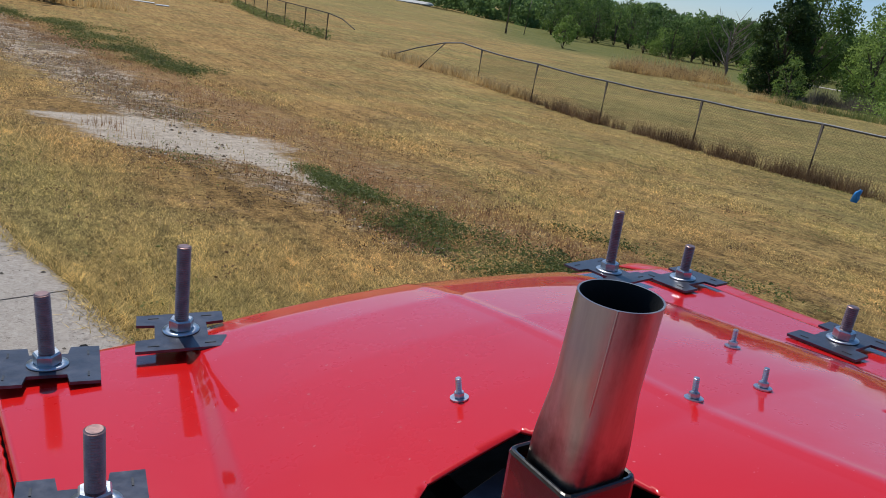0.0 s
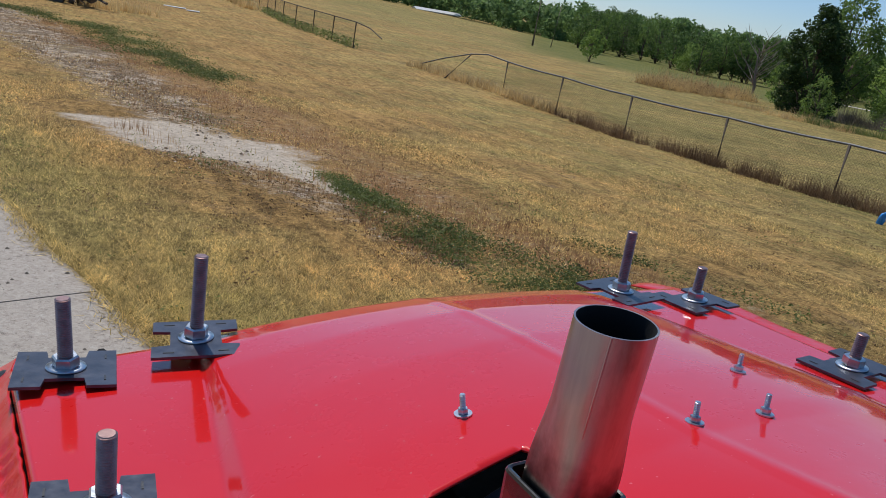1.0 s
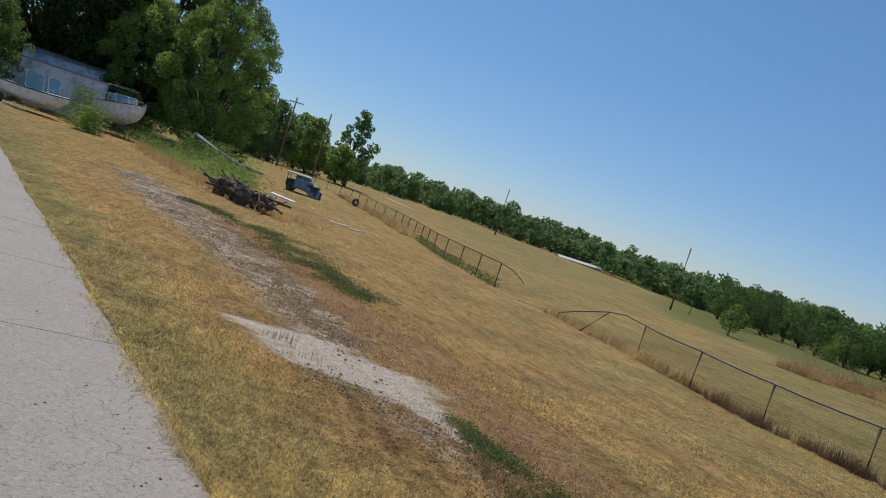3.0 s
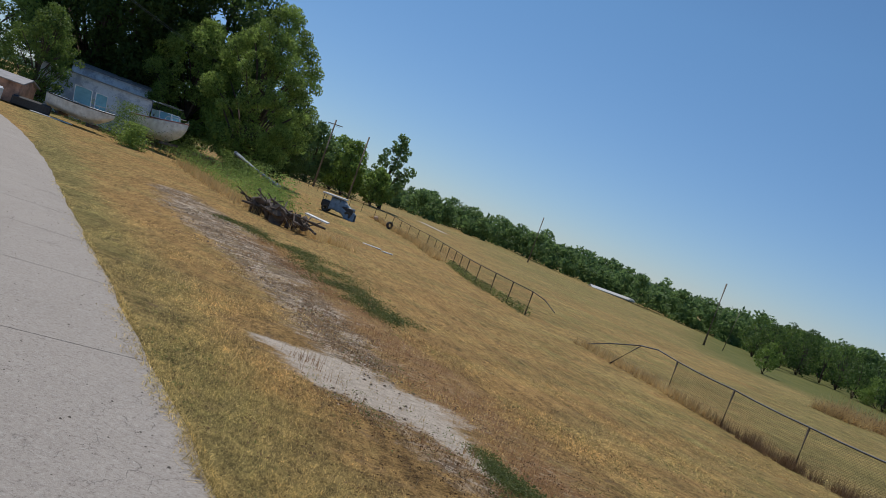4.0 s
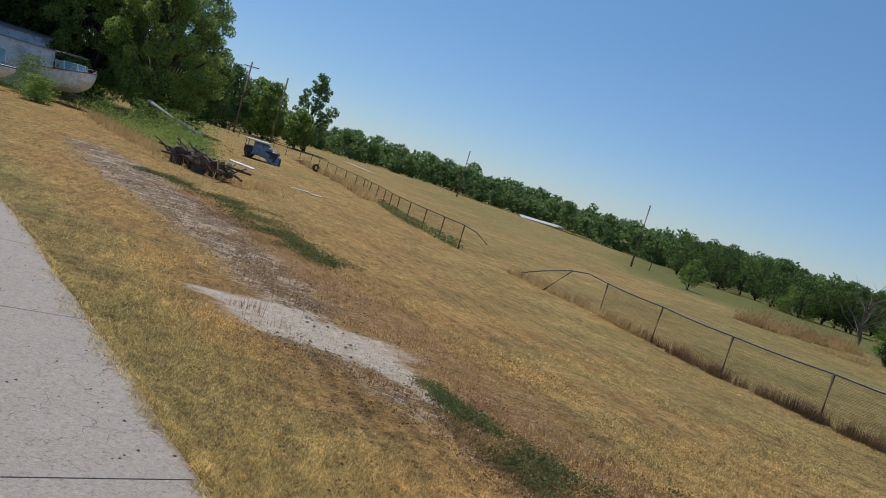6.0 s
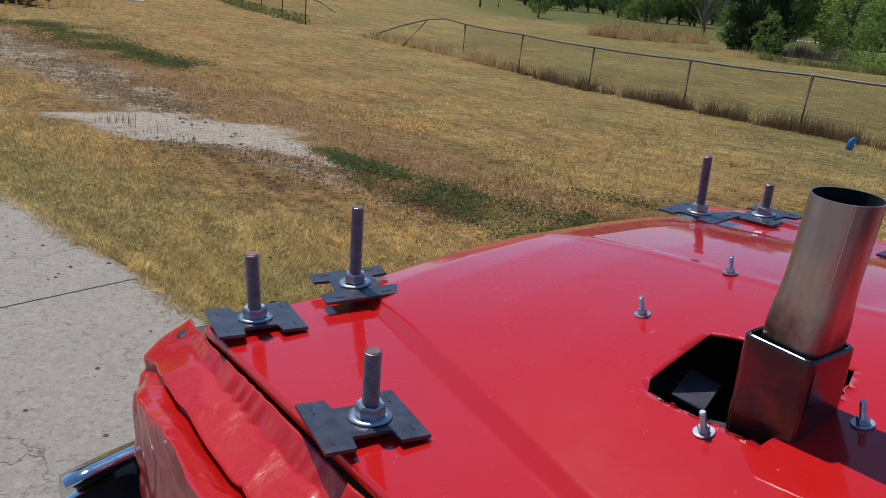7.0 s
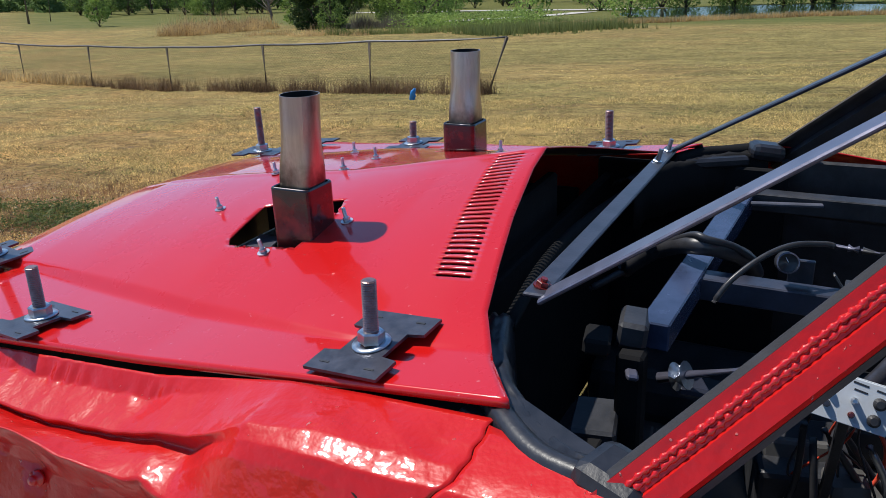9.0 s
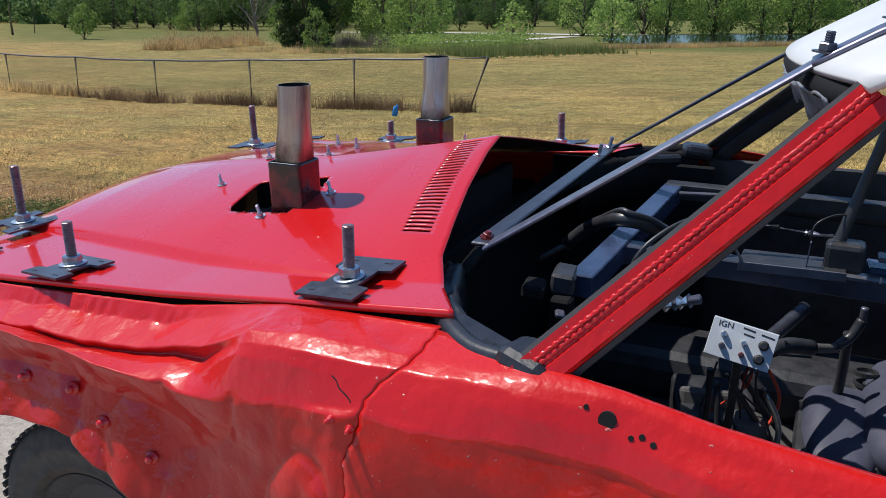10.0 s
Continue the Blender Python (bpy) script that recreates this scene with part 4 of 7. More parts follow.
def build_shell():
    box_part("firewall", (0.60, 0.03, 0.80), pose(0, -0.13, 0.66), MATTE_SHADE, "black firewall")
    box_part("firewall", (1.58, 0.03, 0.64), pose(0, -0.155, 0.62), MATTE_SHADE, "black firewall")
    box_part("floor_pan", (1.80, 2.2, 0.03), pose(0, -1.27, 0.285), GREY_FLOOR, "dusty grey floor pan")
    bm = bmesh.new()
    for x, y, w in ((-0.5, -1.0, 0.03), (0.1, -0.8, 0.03), (0.5, -1.1, 0.03)):
        add_box(bm, (w, 0.9, 0.012), pose(x, y, 0.305), 0.004)
    part("floor_rib", bm, GREY_FLOOR, car)
    box_part("transmission_tunnel", (0.30, 1.5, 0.17), pose(0.55, -0.95, 0.37), BLACK, "", 0.05)
    box_part("engine_bay_floor", (1.1, 1.2, 0.03), pose(0, 0.5, 0.42), BLACK)
    box_part("engine", (0.5, 0.7, 0.42), pose(0, 0.35, 0.66), BLACK, "", 0.05)
    box_part("inner_bracket", (0.13, 0.05, 0.004), pose(-0.285, 0.365, 1.00, 12, 8, 25), LIT_STEEL, "grey bracket under the hood", 0.001)
    box_part("inner_bracket", (0.05, 0.10, 0.004), pose(-0.345, 0.325, 0.985, -8, 10, 20), BAR, "pale steel bracket under the hood", 0.001)
    box_part("manifold", (0.22, 0.16, 0.10), pose(-0.34, 0.25, 0.90), PLATE, "", 0.03)
    box_part("grille_panel", (1.62, 0.05, 0.40), pose(0, 1.16, 0.66), BLACK, "", 0.02)
    for s in (-1, 1):
        lift = 0.05 if s > 0 else 0.0
        box_part("inner_door", (0.02, 1.75, 0.66 + lift), pose(s * 0.885, -1.52, 0.615 + lift / 2), BLACK, "black painted inner door")
        box_part("kick_panel", (0.02, 0.56, 0.68 + lift / 2), pose(s * 0.79, -0.40, 0.62 + lift / 4), MATTE_SHADE)
        box_part("inner_fender", (0.02, 1.2, 0.36), pose(s * 0.64, 0.5, 0.74), MATTE_SHADE)
    box_part("rear_bulkhead", (1.78, 0.05, 0.70), pose(0, -2.36, 0.62), BLACK)
    # rolled black lip round the windshield's lower corners, and the cowl between
    for s in (-1, 1):
        pts = [(s * u, v, z) for u, v, z in ((0.46, -0.29, 0.985), (0.59, -0.332, 0.99), (0.685, -0.382, 0.992), (0.763, -0.445, 0.992), (0.82, -0.512, 0.995), (0.852, -0.570, 0.998), (0.865, -0.61, 1.0))]
        # the far corner's shade is put into its darker black
        cowl_sheet(pts, s, SEALER if s < 0 else MATTE_SHADE)
        pts = [(s * u, v, z) for u, v, z in ((0.70, -0.36, 0.985), (0.78, -0.42, 0.992), (0.85, -0.50, 0.99), (0.885, -0.60, 1.0))]
        bent("cowl_seam", pts, 0.020, SEALER if s < 0 else MATTE_SHADE, car, "", 8)
        box_part("cowl_corner", (0.10, 0.20, 0.03), pose(s * 0.79, -0.46, 0.975, 0, 0, s * 32), SEALER, "", 0.008)
        box_part("sealed_joint", (0.09, 0.10, 0.05), pose(s * 0.865, -0.605, 0.995, 8, 0, s * 20), SEALER, "", 0.02)
    bent("cowl_edge", [(-0.46, -0.30, 0.955), (-0.2, -0.265, 0.955), (0, -0.255, 0.955), (0.2, -0.265, 0.955), (0.46, -0.30, 0.955)], 0.015, MATTE_SHADE, car, "", 8)
    # rear deck and tail panel
    n = 24
    U, Q = np.meshgrid(np.linspace(-0.90, 0.90, n), np.linspace(0, 1, n), indexing="ij")
    Z = 0.985 - 0.05 * (np.abs(U) / 0.9) ** 4 - 0.05 * Q ** 2
    ob = soup("trunk_lid", np.stack([U * (1 - 0.05 * Q), -2.42 - 0.93 * Q, Z], -1).reshape(-1, 3), grid_faces(n, n)[:, ::-1], RED, car, True)
    md = ob.modifiers.new("thickness", "SOLIDIFY")
    md.thickness, md.offset = 0.006, -1
    box_part("tail_panel", (1.84, 0.05, 0.58), pose(0, -3.35, 0.64), RED, "", 0.02)
    # roof
    n = 40
    us, qs = np.linspace(-0.665, 0.665, n), np.linspace(0, 1, n)
    U, Q = np.meshgrid(us, qs, indexing="ij")
    front = -0.885 - 0.33 * np.abs(U) ** 2.1
    V = -2.5 * (1 - Q) + front * Q
    Z = roof_z(U, V)
    ob = soup("roof", np.stack([U, V, Z], -1).reshape(-1, 3), grid_faces(n, n), WHITE, car, True)
    md = ob.modifiers.new("thickness", "SOLIDIFY")
    md.thickness, md.offset = 0.012, -1
    tagged(ob, "white painted roof skin")
    pts = [(u, -0.905 - 0.33 * abs(u) ** 2.1, 1.402 - 0.008 * (abs(u) / 0.69) ** 2) for u in np.linspace(-0.62, 0.62, 13)]
    bent("roof_header", pts, 0.022, MATTE_SHADE, car, "black coated roof header", 8, True, 3)
    for s in (-1, 1):
        bent("roof_rail", [(s * 0.675, -1.10, 1.412), (s * 0.70, -1.6, 1.42), (s * 0.69, -2.45, 1.40)], 0.024, RED if s < 0 else BLACK, car, "", 8, True, 3)
    # ragged grey flange hanging under the roof's front edge
    X, Y = np.meshgrid(np.linspace(-0.62, 0.62, 110), np.linspace(0, 1, 7), indexing="ij")
    rag = 0.030 + 0.010 * np.sin(X * 31) + 0.007 * np.sin(X * 83 + 1) + 0.005 * np.sin(X * 190)
    PV = -0.884 - 0.33 * np.abs(X) ** 2.1 - 0.035 * Y + 0.003 * np.sin(X * 60 + 5 * Y)
    PZ = 1.388 - 1.4 * rag * Y + 0.003 * np.sin(X * 47 + 3 * Y)
    ob = soup("header_flange", np.stack([X, PV, PZ], -1).reshape(-1, 3), grid_faces(110, 7), GREY_PATCH, car, True)
    md = ob.modifiers.new("thickness", "SOLIDIFY")
    md.thickness = 0.005
    tagged(ob, "ragged grey metal flange under the roof's front edge")
    # windshield pillars
    for s in (-1, 1):
        b, t = (Vector((-0.90, -0.605, 1.005)), Vector((-0.645, -1.025, 1.415))) if s < 0 else (Vector((0.90, -0.655, 1.012)), Vector((0.59, -0.99, 1.345)))
        d = (t - b).normalized()
        nrm = Vector((s * 0.86, -0.12, 0.42))
        nrm = (nrm - d * nrm.dot(d)).normalized()
        dn = d.cross(nrm).normalized()
        if dn.z > 0:
            dn = -dn
        base, top = b - d * 0.075, t + d * 0.012

        def sweep(name, prof, mat, label=""):
            bm = bmesh.new()
            ra = [bm.verts.new(base + dn * x + nrm * y) for x, y in prof]
            rb = [bm.verts.new(top + dn * x * 0.92 + nrm * y) for x, y in prof]
            k = len(prof)
            for i in range(k):
                bm.faces.new((ra[i], ra[(i + 1) % k], rb[(i + 1) % k], rb[i]))
            bm.faces.new(ra[::-1]), bm.faces.new(rb)
            bmesh.ops.recalc_face_normals(bm, faces=bm.faces)
            return part(name, bm, mat, car, label)

        face = RED_DENT if s < 0 else BLACK
        sweep("windshield_pillar", [(0.019, 0.0), (0.022, 0.006), (0.046, 0.008), (0.052, 0.003), (0.052, -0.035), (0.019, -0.035)], face, "red windshield pillar" if s < 0 else "black inside of a windshield pillar")
        sweep("pillar_flange", [(-0.014, -0.006), (-0.014, 0.002), (0.019, 0.002), (0.019, -0.006)], face)
        sweep("pillar_flange", [(-0.0225, -0.018), (-0.0225, -0.008), (-0.0142, -0.001), (-0.0142, -0.018)], RUBBER if s > 0 else SEAM)
        sweep("window_seal", [(0.053, -0.03), (0.053, 0.0), (0.061, -0.004), (0.061, -0.03)], BLACK, "black rubber seal")
        if s < 0:
            rngb = random.Random(12)
            for row in (-1, 1):
                bm = bmesh.new()
                k = int((top - base).length / 0.0032)
                pts = [base.lerp(top, (i + 0.5) / k) + dn * (0.007 + row * 0.0042 + rngb.uniform(-0.0010, 0.0010)) + nrm * (0.001 + rngb.uniform(-0.0006, 0.0008)) for i in range(k)]
                add_tube(bm, pts, [(0.0048 + rngb.uniform(-0.0009, 0.0009)) if (i + row) % 4 < 2 else 0.0030 for i in range(k)], 8)
                part("weld_bead", bm, RED, car, "braided bead of weld painted red", True)
            for f in (0.28, 0.55):
                box_part("pillar_tab", (0.010, 0.03, 0.003), Matrix.Translation(base.lerp(top, f) + dn * 0.002 + nrm * 0.002) @ d.to_track_quat("Y", "Z").to_matrix().to_4x4(), RED, "", 0.002)
    # straps
    bar_part("windshield_strap", (-0.51, -0.380, 1.073), (-0.43, -0.962, 1.4635), 0.050, 0.009, BAR, "flat steel strap from cowl to roof")
    t, w = np.meshgrid(np.linspace(0, 1, 24), (-0.026, 0.026), indexing="ij")
    SV = -0.945 - 0.70 * t
    SU = -0.432 + 0.072 * t + w
    ob = soup("windshield_strap", np.stack([SU, SV, roof_z(SU, SV) + 0.009 + LIFT], -1).reshape(-1, 3), grid_faces(24, 2), BAR, car)
    md = ob.modifiers.new("thickness", "SOLIDIFY")
    md.thickness, md.offset = 0.007, -1
    tagged(ob, "flat steel strap along the roof")
    bar_part("windshield_strap", (0.60, -0.375, 1.064), (0.085, -0.892, 1.430), 0.045, 0.009, BLACK_BLUE, "thin dark steel strap from cowl to roof", (0.057, 0.562, 0.825))
    bar_part("cowl_bar", (-0.520, -0.372, 1.080), (0.62, -0.375, 1.068), 0.040, 0.009, PLATE, "flat dark steel bar along the cowl")
    for p in ((-0.485, -0.376, 1.086), (0.55, -0.375, 1.070), (0.42, -0.374, 1.072)):
        bm = bmesh.new()
        add_nut(bm, 0.012, 0.009, 0.0)
        add_lathe(bm, [(0.006, -0.002), (0.016, -0.002), (0.016, 0.001), (0.006, 0.001)], 16, None, True)
        add_lathe(bm, [(0.006, 0.006), (0.006, 0.014 if p[0] < 0 else 0.04)], 8)
        bmesh.ops.transform(bm, matrix=Matrix.Translation(p) @ pose(0, 0, 0, 14, 0, 0), verts=bm.verts)
        part("strap_bolt", bm, TUBE if p[0] < 0 else ZINC, car, "bolt head with washer")
    for p in ((-0.428, -0.966, float(roof_z(-0.428, -0.966)) + 0.009), (-0.418, -1.065, float(roof_z(-0.418, -1.065)) + 0.009)):
        bm = bmesh.new()
        add_nut(bm, 0.016, 0.014, 0.003)
        add_lathe(bm, [(0.008, 0), (0.024, 0), (0.024, 0.003), (0.008, 0.003)], 16, None, True)
        add_thread(bm, 0.0085, 0.0, 0.036, 10)
        bmesh.ops.transform(bm, matrix=Matrix.Translation(p) @ pose(0, 0, 0, 5, 0, 0), verts=bm.verts)
        part("roof_bolt", bm, PLATE, car, "dark bolt through the roof strap")


low = set(car.children)
build_shell()
for ob in car.children:
    if ob not in low and ob.name.split(".")[0] in ("cowl_lip", "cowl_seam", "cowl_corner", "sealed_joint", "cowl_edge", "trunk_lid", "roof", "roof_header", "roof_rail", "header_flange", "windshield_pillar", "pillar_flange", "window_seal", "weld_bead", "pillar_tab", "roof_bolt"):
        ob.location.z += LIFT


def build_inside():
    bar_part("cross_beam", (-0.29, -0.525, 0.928), (0.63, -0.575, 0.930), 0.058, 0.055, BLUE_BEAM, "dark blue square cross beam behind the firewall")
    bar_part("cage_bar", (0.635, -0.55, 0.936), (0.66, -1.2, 0.925), 0.055, 0.050, BLACK, "black square cage bar")
    bar_part("cage_bar", (0.66, -1.2, 0.925), (0.66, -2.2, 0.92), 0.05, 0.05, BLACK, "black square cage bar")
    bar_part("gusset", (0.56, -0.60, 0.945), (0.60, -0.78, 0.945), 0.018, 0.010, LIT_STEEL, "slotted gusset strip")
    box_part("pedal_box", (0.105, 0.055, 0.05), pose(-0.285, -0.487, 0.938, 6, 4, 10), BLACK, "dark welded steel block", 0.008)
    box_part("pedal_box", (0.10, 0.05, 0.03), pose(-0.345, -0.435, 0.930, 4, 8, 12), MATTE_SHADE, "dark welded steel block", 0.006)
    box_part("pedal_post", (0.05, 0.05, 0.22), pose(-0.345, -0.50, 0.81), MATTE_SHADE)
    # a small pale block on the post
    box_part("post_cap", (0.030, 0.022, 0.012), pose(-0.40, -0.513, 0.902, 10, 0, 20), BAR, "pale patch on the post", 0.004)
    box_part("frame_rail", (0.125, 0.085, 0.05), pose(-0.387, -0.446, 0.775, 0, 0, 10), BLACK, "short dark square frame rail", 0.006)
    bar_part("frame_rail", (-0.36, -0.44, 0.76), (-0.75, -0.40, 0.70), 0.09, 0.08, MATTE_SHADE, "dark square frame rail")
    box_part("floor_block", (0.075, 0.06, 0.02), pose(-0.30, -0.60, 0.845, 10, 8, 20), BLACK_BLUE)
    # console with the shift lever
    bar_part("console_beam", (0.0, -0.55, 0.925), (0.045, -1.32, 0.896), 0.055, 0.05, BLACK_BLUE, "dark square console beam carrying gauge and shift lever")
    box_part("console_tray", (0.11, 0.235, 0.004), pose(0.03, -0.955, 0.944, -2, 0, -3), BLACK, "black folded steel tray", 0.001)
    box_part("tray_flange", (0.004, 0.235, 0.022), pose(-0.025, -0.955, 0.938, -2, 0, -3), LIT_STEEL, "", 0.001)
    bar_part("tray_bracket", (0.0, -0.987, 0.945), (0.0, -0.990, 1.010), 0.010, 0.003, LIT_STEEL, "upright strip on the tray", (0, 1, 0))
    bar_part("tray_bracket", (-0.02, -0.845, 0.95), (-0.01, -0.815, 0.99), 0.04, 0.003, BLACK, "", (0, 1, 0))
    box_part("lever_box", (0.07, 0.085, 0.07), pose(0.04, -1.065, 0.972, 0, 0, -3), BLACK, "black lever housing", 0.012)
    box_part("lever_clip", (0.02, 0.05, 0.010), pose(-0.018, -1.09, 0.940, 0, 0, -3), LIT_STEEL, "", 0.002)
    bent("shift_lever", [(0.045, -1.045, 0.98), (0.06, -1.062, 1.05), (0.085, -1.10, 1.20), (0.10, -1.13, 1.33)], 0.0135, BLACK, car, "black shift lever")
    bm = bmesh.new()
    add_tube(bm, [(0.06, -0.80, 1.024), (0.062, -1.055, 1.005)], 0.0045, 10)
    rod = part("shift_rod", bm, BAR, car, "steel shift rod with threaded sleeves", True)
    for v0, v1, r, mat in ((-0.835, -0.855, 0.0085, BAR), (-0.862, -0.915, 0.0075, HOSE), (-0.975, -0.985, 0.0085, ZINC), (-0.99, -1.035, 0.0075, BAR), (-1.040, -1.056, 0.010, CHROME)):
        bm = bmesh.new()
        add_tube(bm, [(0.061, v0, 1.024 - 0.0745 * (-0.80 - v0)), (0.061, v1, 1.024 - 0.0745 * (-0.80 - v1))], r, 10)
        part("rod_sleeve", bm, mat, rod, "", True)
    bent("wire", [(0.02, -0.988, 1.005), (0.02, -0.995, 1.045), (0.04, -1.03, 1.065), (0.06, -1.065, 1.065)], 0.0022, HOSE, car, "black wire", 6)
    bar_part("side_channel", (0.05, -1.135, 0.975), (0.05, -1.28, 0.968), 0.05, 0.012, LIT_STEEL, "grey steel channel")
    bar_part("side_channel", (0.10, -1.12, 0.925), (0.11, -1.30, 0.918), 0.07, 0.035, BLUE_BEAM, "dark blue steel channel")
    bm = bmesh.new()
    add_tube(bm, [(-0.345, -0.55, 0.875), (-0.40, -0.80, 0.985)], 0.0105, 10)
    sh = part("steering_shaft", bm, BAR, car, "steel steering shaft", True)
    bm = bmesh.new()
    add_tube(bm, [(-0.352, -0.58, 0.888), (-0.356, -0.60, 0.897)], 0.026, 14)
    part("shaft_clamp", bm, ZINC, sh, "pale shaft clamp")
    for f in (0.72, 0.84):
        bm = bmesh.new()
        a = Vector((-0.345, -0.55, 0.875)).lerp(Vector((-0.40, -0.80, 0.985)), f)
        b = Vector((-0.345, -0.55, 0.875)).lerp(Vector((-0.40, -0.80, 0.985)), f + 0.08)
        add_tube(bm, [a, b], 0.016, 6)
        part("shaft_nut", bm, ZINC, sh)
    bent("hose", [(0.10, -0.295, 0.832), (0.12, -0.335, 0.856), (0.15, -0.375, 0.878)], 0.009, HOSE, car, "black rubber hose")
    bent("hose", [(0.15, -0.365, 0.872), (0.12, -0.43, 0.935), (0.06, -0.50, 0.985), (0.02, -0.552, 1.004), (0.05, -0.60, 0.99), (0.13, -0.64, 0.945), (0.16, -0.66, 0.90)], 0.020, HOSE, car, "black rubber hose")
    bent("hose", [(0.10, -0.44, 0.955), (0.03, -0.53, 1.022), (0.01, -0.57, 1.024), (0.05, -0.62, 1.0), (0.09, -0.66, 0.96)], 0.008, HOSE, car, "thin black hose")
    bent("cable", [(-0.125, -0.607, 0.941), (-0.10, -0.635, 0.985), (-0.05, -0.685, 1.022), (0.0, -0.735, 1.036), (0.05, -0.79, 1.028), (0.06, -0.81, 1.023)], 0.006, HOSE, car, "black shift cable")
    g = new("gauge")
    g.parent = car
    tagged(g, "round black gauge on a bracket")
    face = look((-0.0, -0.727, 0.998), (-1.6, -1.0, 1.5))
    bm = bmesh.new()
    add_lathe(bm, [(0.0, 0.02), (0.022, 0.02), (0.022, -0.02), (0.020, -0.024), (0.0175, -0.020), (0.0, -0.019)], 24, face)
    part("gauge_case", bm, HOSE, g, "", True)
    bm = bmesh.new()
    add_lathe(bm, [(0.0192, -0.0225), (0.022, -0.021), (0.022, -0.024), (0.0192, -0.025)], 24, face, True)
    part("gauge_rim", bm, BAR, g)
    bm = bmesh.new()
    add_box(bm, (0.0015, 0.011, 0.001), face @ pose(0.002, 0.006, -0.0205, 0, 0, -30))
    part("needle", bm, SWITCH, g)
    box_part("gauge_bracket", (0.012, 0.05, 0.05), pose(0.02, -0.755, 0.975), PLATE, "", 0.002)
    # switch panel
    p0 = Matrix(((-0.018, 0.411, -0.911, -0.13), (-0.987, -0.152, -0.049, -0.872), (-0.159, 0.899, 0.409, 0.781), (0, 0, 0, 1))) @ Matrix.Diagonal((0.93, 0.93, 0.93, 1))
    pan = new("switch_panel")
    pan.parent = car
    tagged(pan, "white switch panel with hand lettering and toggle switches")
    bm = bmesh.new()
    add_box(bm, (0.158, 0.097, 0.004), p0, 0.001)
    add_box(bm, (0.158, 0.004, 0.03), p0 @ pose(0, 0.0485, -0.016))
    part("panel_plate", bm, SWITCH, pan)
    for x, y, r, h, mat in ((-0.045, 0.012, 0.008, 0.012, ZINC), (-0.042, -0.018, 0.008, 0.012, PLATE), (0.006, 0.004, 0.007, 0.02, ZINC), (0.008, -0.026, 0.007, 0.010, TUBE), (0.052, 0.012, 0.013, 0.016, HOSE), (0.050, -0.024, 0.013, 0.016, HOSE)):
        bm = bmesh.new()
        add_lathe(bm, [(r, 0.002), (r, 0.002 + h * 0.6), (r * 0.6, 0.002 + h)], 14, p0 @ pose(x, y, 0))
        part("switch", bm, mat, pan, "toggle switch" if r < 0.01 else "black push button")
    cu = bpy.data.curves.new("lettering", "FONT")
    cu.body, cu.size, cu.extrude, cu.align_x = "IGN", 0.021, 0.0003, "CENTER"
    cu.materials.append(HOSE)
    tx = new("lettering", cu)
    tx.parent = pan
    tx.matrix_local = p0 @ pose(-0.046, 0.030, 0.0026, 0, 0, 3)
    for x, y, w in ((0.010, 0.040, 0.030), (0.013, 0.026, 0.026), (0.056, 0.036, 0.032)):
        bm = bmesh.new()
        add_box(bm, (w, 0.004, 0.0006), p0 @ pose(x, y, 0.0024, 0, 0, -4))
        part("lettering", bm, HOSE, pan)
    bar_part("panel_post", (-0.115, -0.87, 0.765), (0.06, -0.85, 0.32), 0.02, 0.02, BLACK)
    for k in range(7):
        rng = random.Random(k)
        a = Vector((0.02 + 0.02 * rng.random(), -0.80 - 0.12 * rng.random(), 0.65))
        pts = [a, a + Vector((0.03, 0.03 * rng.random(), -0.08)), Vector((0.05 + 0.1 * rng.random(), -0.78 - 0.22 * rng.random(), 0.44)), Vector((0.1 + 0.25 * rng.random(), -0.7 - 0.35 * rng.random(), 0.32))]
        bent("wire", pts, 0.003, WIRE_RED if k % 3 == 0 else HOSE, car, "red wire" if k % 3 == 0 else "black wire", 6)
    bent("wire", [(0.07, -0.93, 0.64), (0.09, -0.97, 0.55), (0.07, -0.95, 0.47), (0.02, -0.88, 0.43)], 0.005, WIRE_RED, car, "red wire", 6)
    bent("cable", [(0.02, -0.93, 0.60), (0.03, -0.98, 0.48), (-0.03, -0.95, 0.34)], 0.008, ZINC, car, "grey cable", 8)
    bent("duct", [(0.04, -0.86, 0.66), (0.15, -0.93, 0.69), (0.297, -1.002, 0.728)], 0.019, PLATE, car, "grey tube")
    bent("duct", [(0.06, -0.93, 0.69), (0.10, -0.973, 0.695), (0.15, -1.03, 0.677)], 0.021, BLACK, car, "black rubber sleeve")
    bent("duct", [(0.14, -1.02, 0.68), (0.20, -1.076, 0.662), (0.215, -1.09, 0.664)], 0.0125, PLASTIC, car, "grey tube", 10)
    bent("duct", [(0.21, -1.085, 0.663), (0.235, -1.12, 0.69), (0.25, -1.142, 0.735)], 0.014, HOSE, car, "black rubber elbow", 10)
    bent("pipe_fitting", [(0.25, -1.142, 0.73), (0.25, -1.143, 0.77)], 0.010, BAR, car, "steel pipe fitting", 8)
    for k in range(4):
        bm = bmesh.new()
        add_lathe(bm, [(0.026, -0.006), (0.034, -0.006), (0.034, 0.006), (0.026, 0.006)], 20, pose(0.46, -1.19 - 0.004 * k, 0.49 - 0.035 * k, 0, 6, 0), True)
        part("spring_coil", bm, HOSE, car, "black coil of a spring")
    bent("cage_post", [(0.33, -1.12, 0.66), (0.35, -1.12, 0.5), (0.36, -1.11, 0.30)], 0.014, BLACK, car, "black hose running down to the floor", 8)
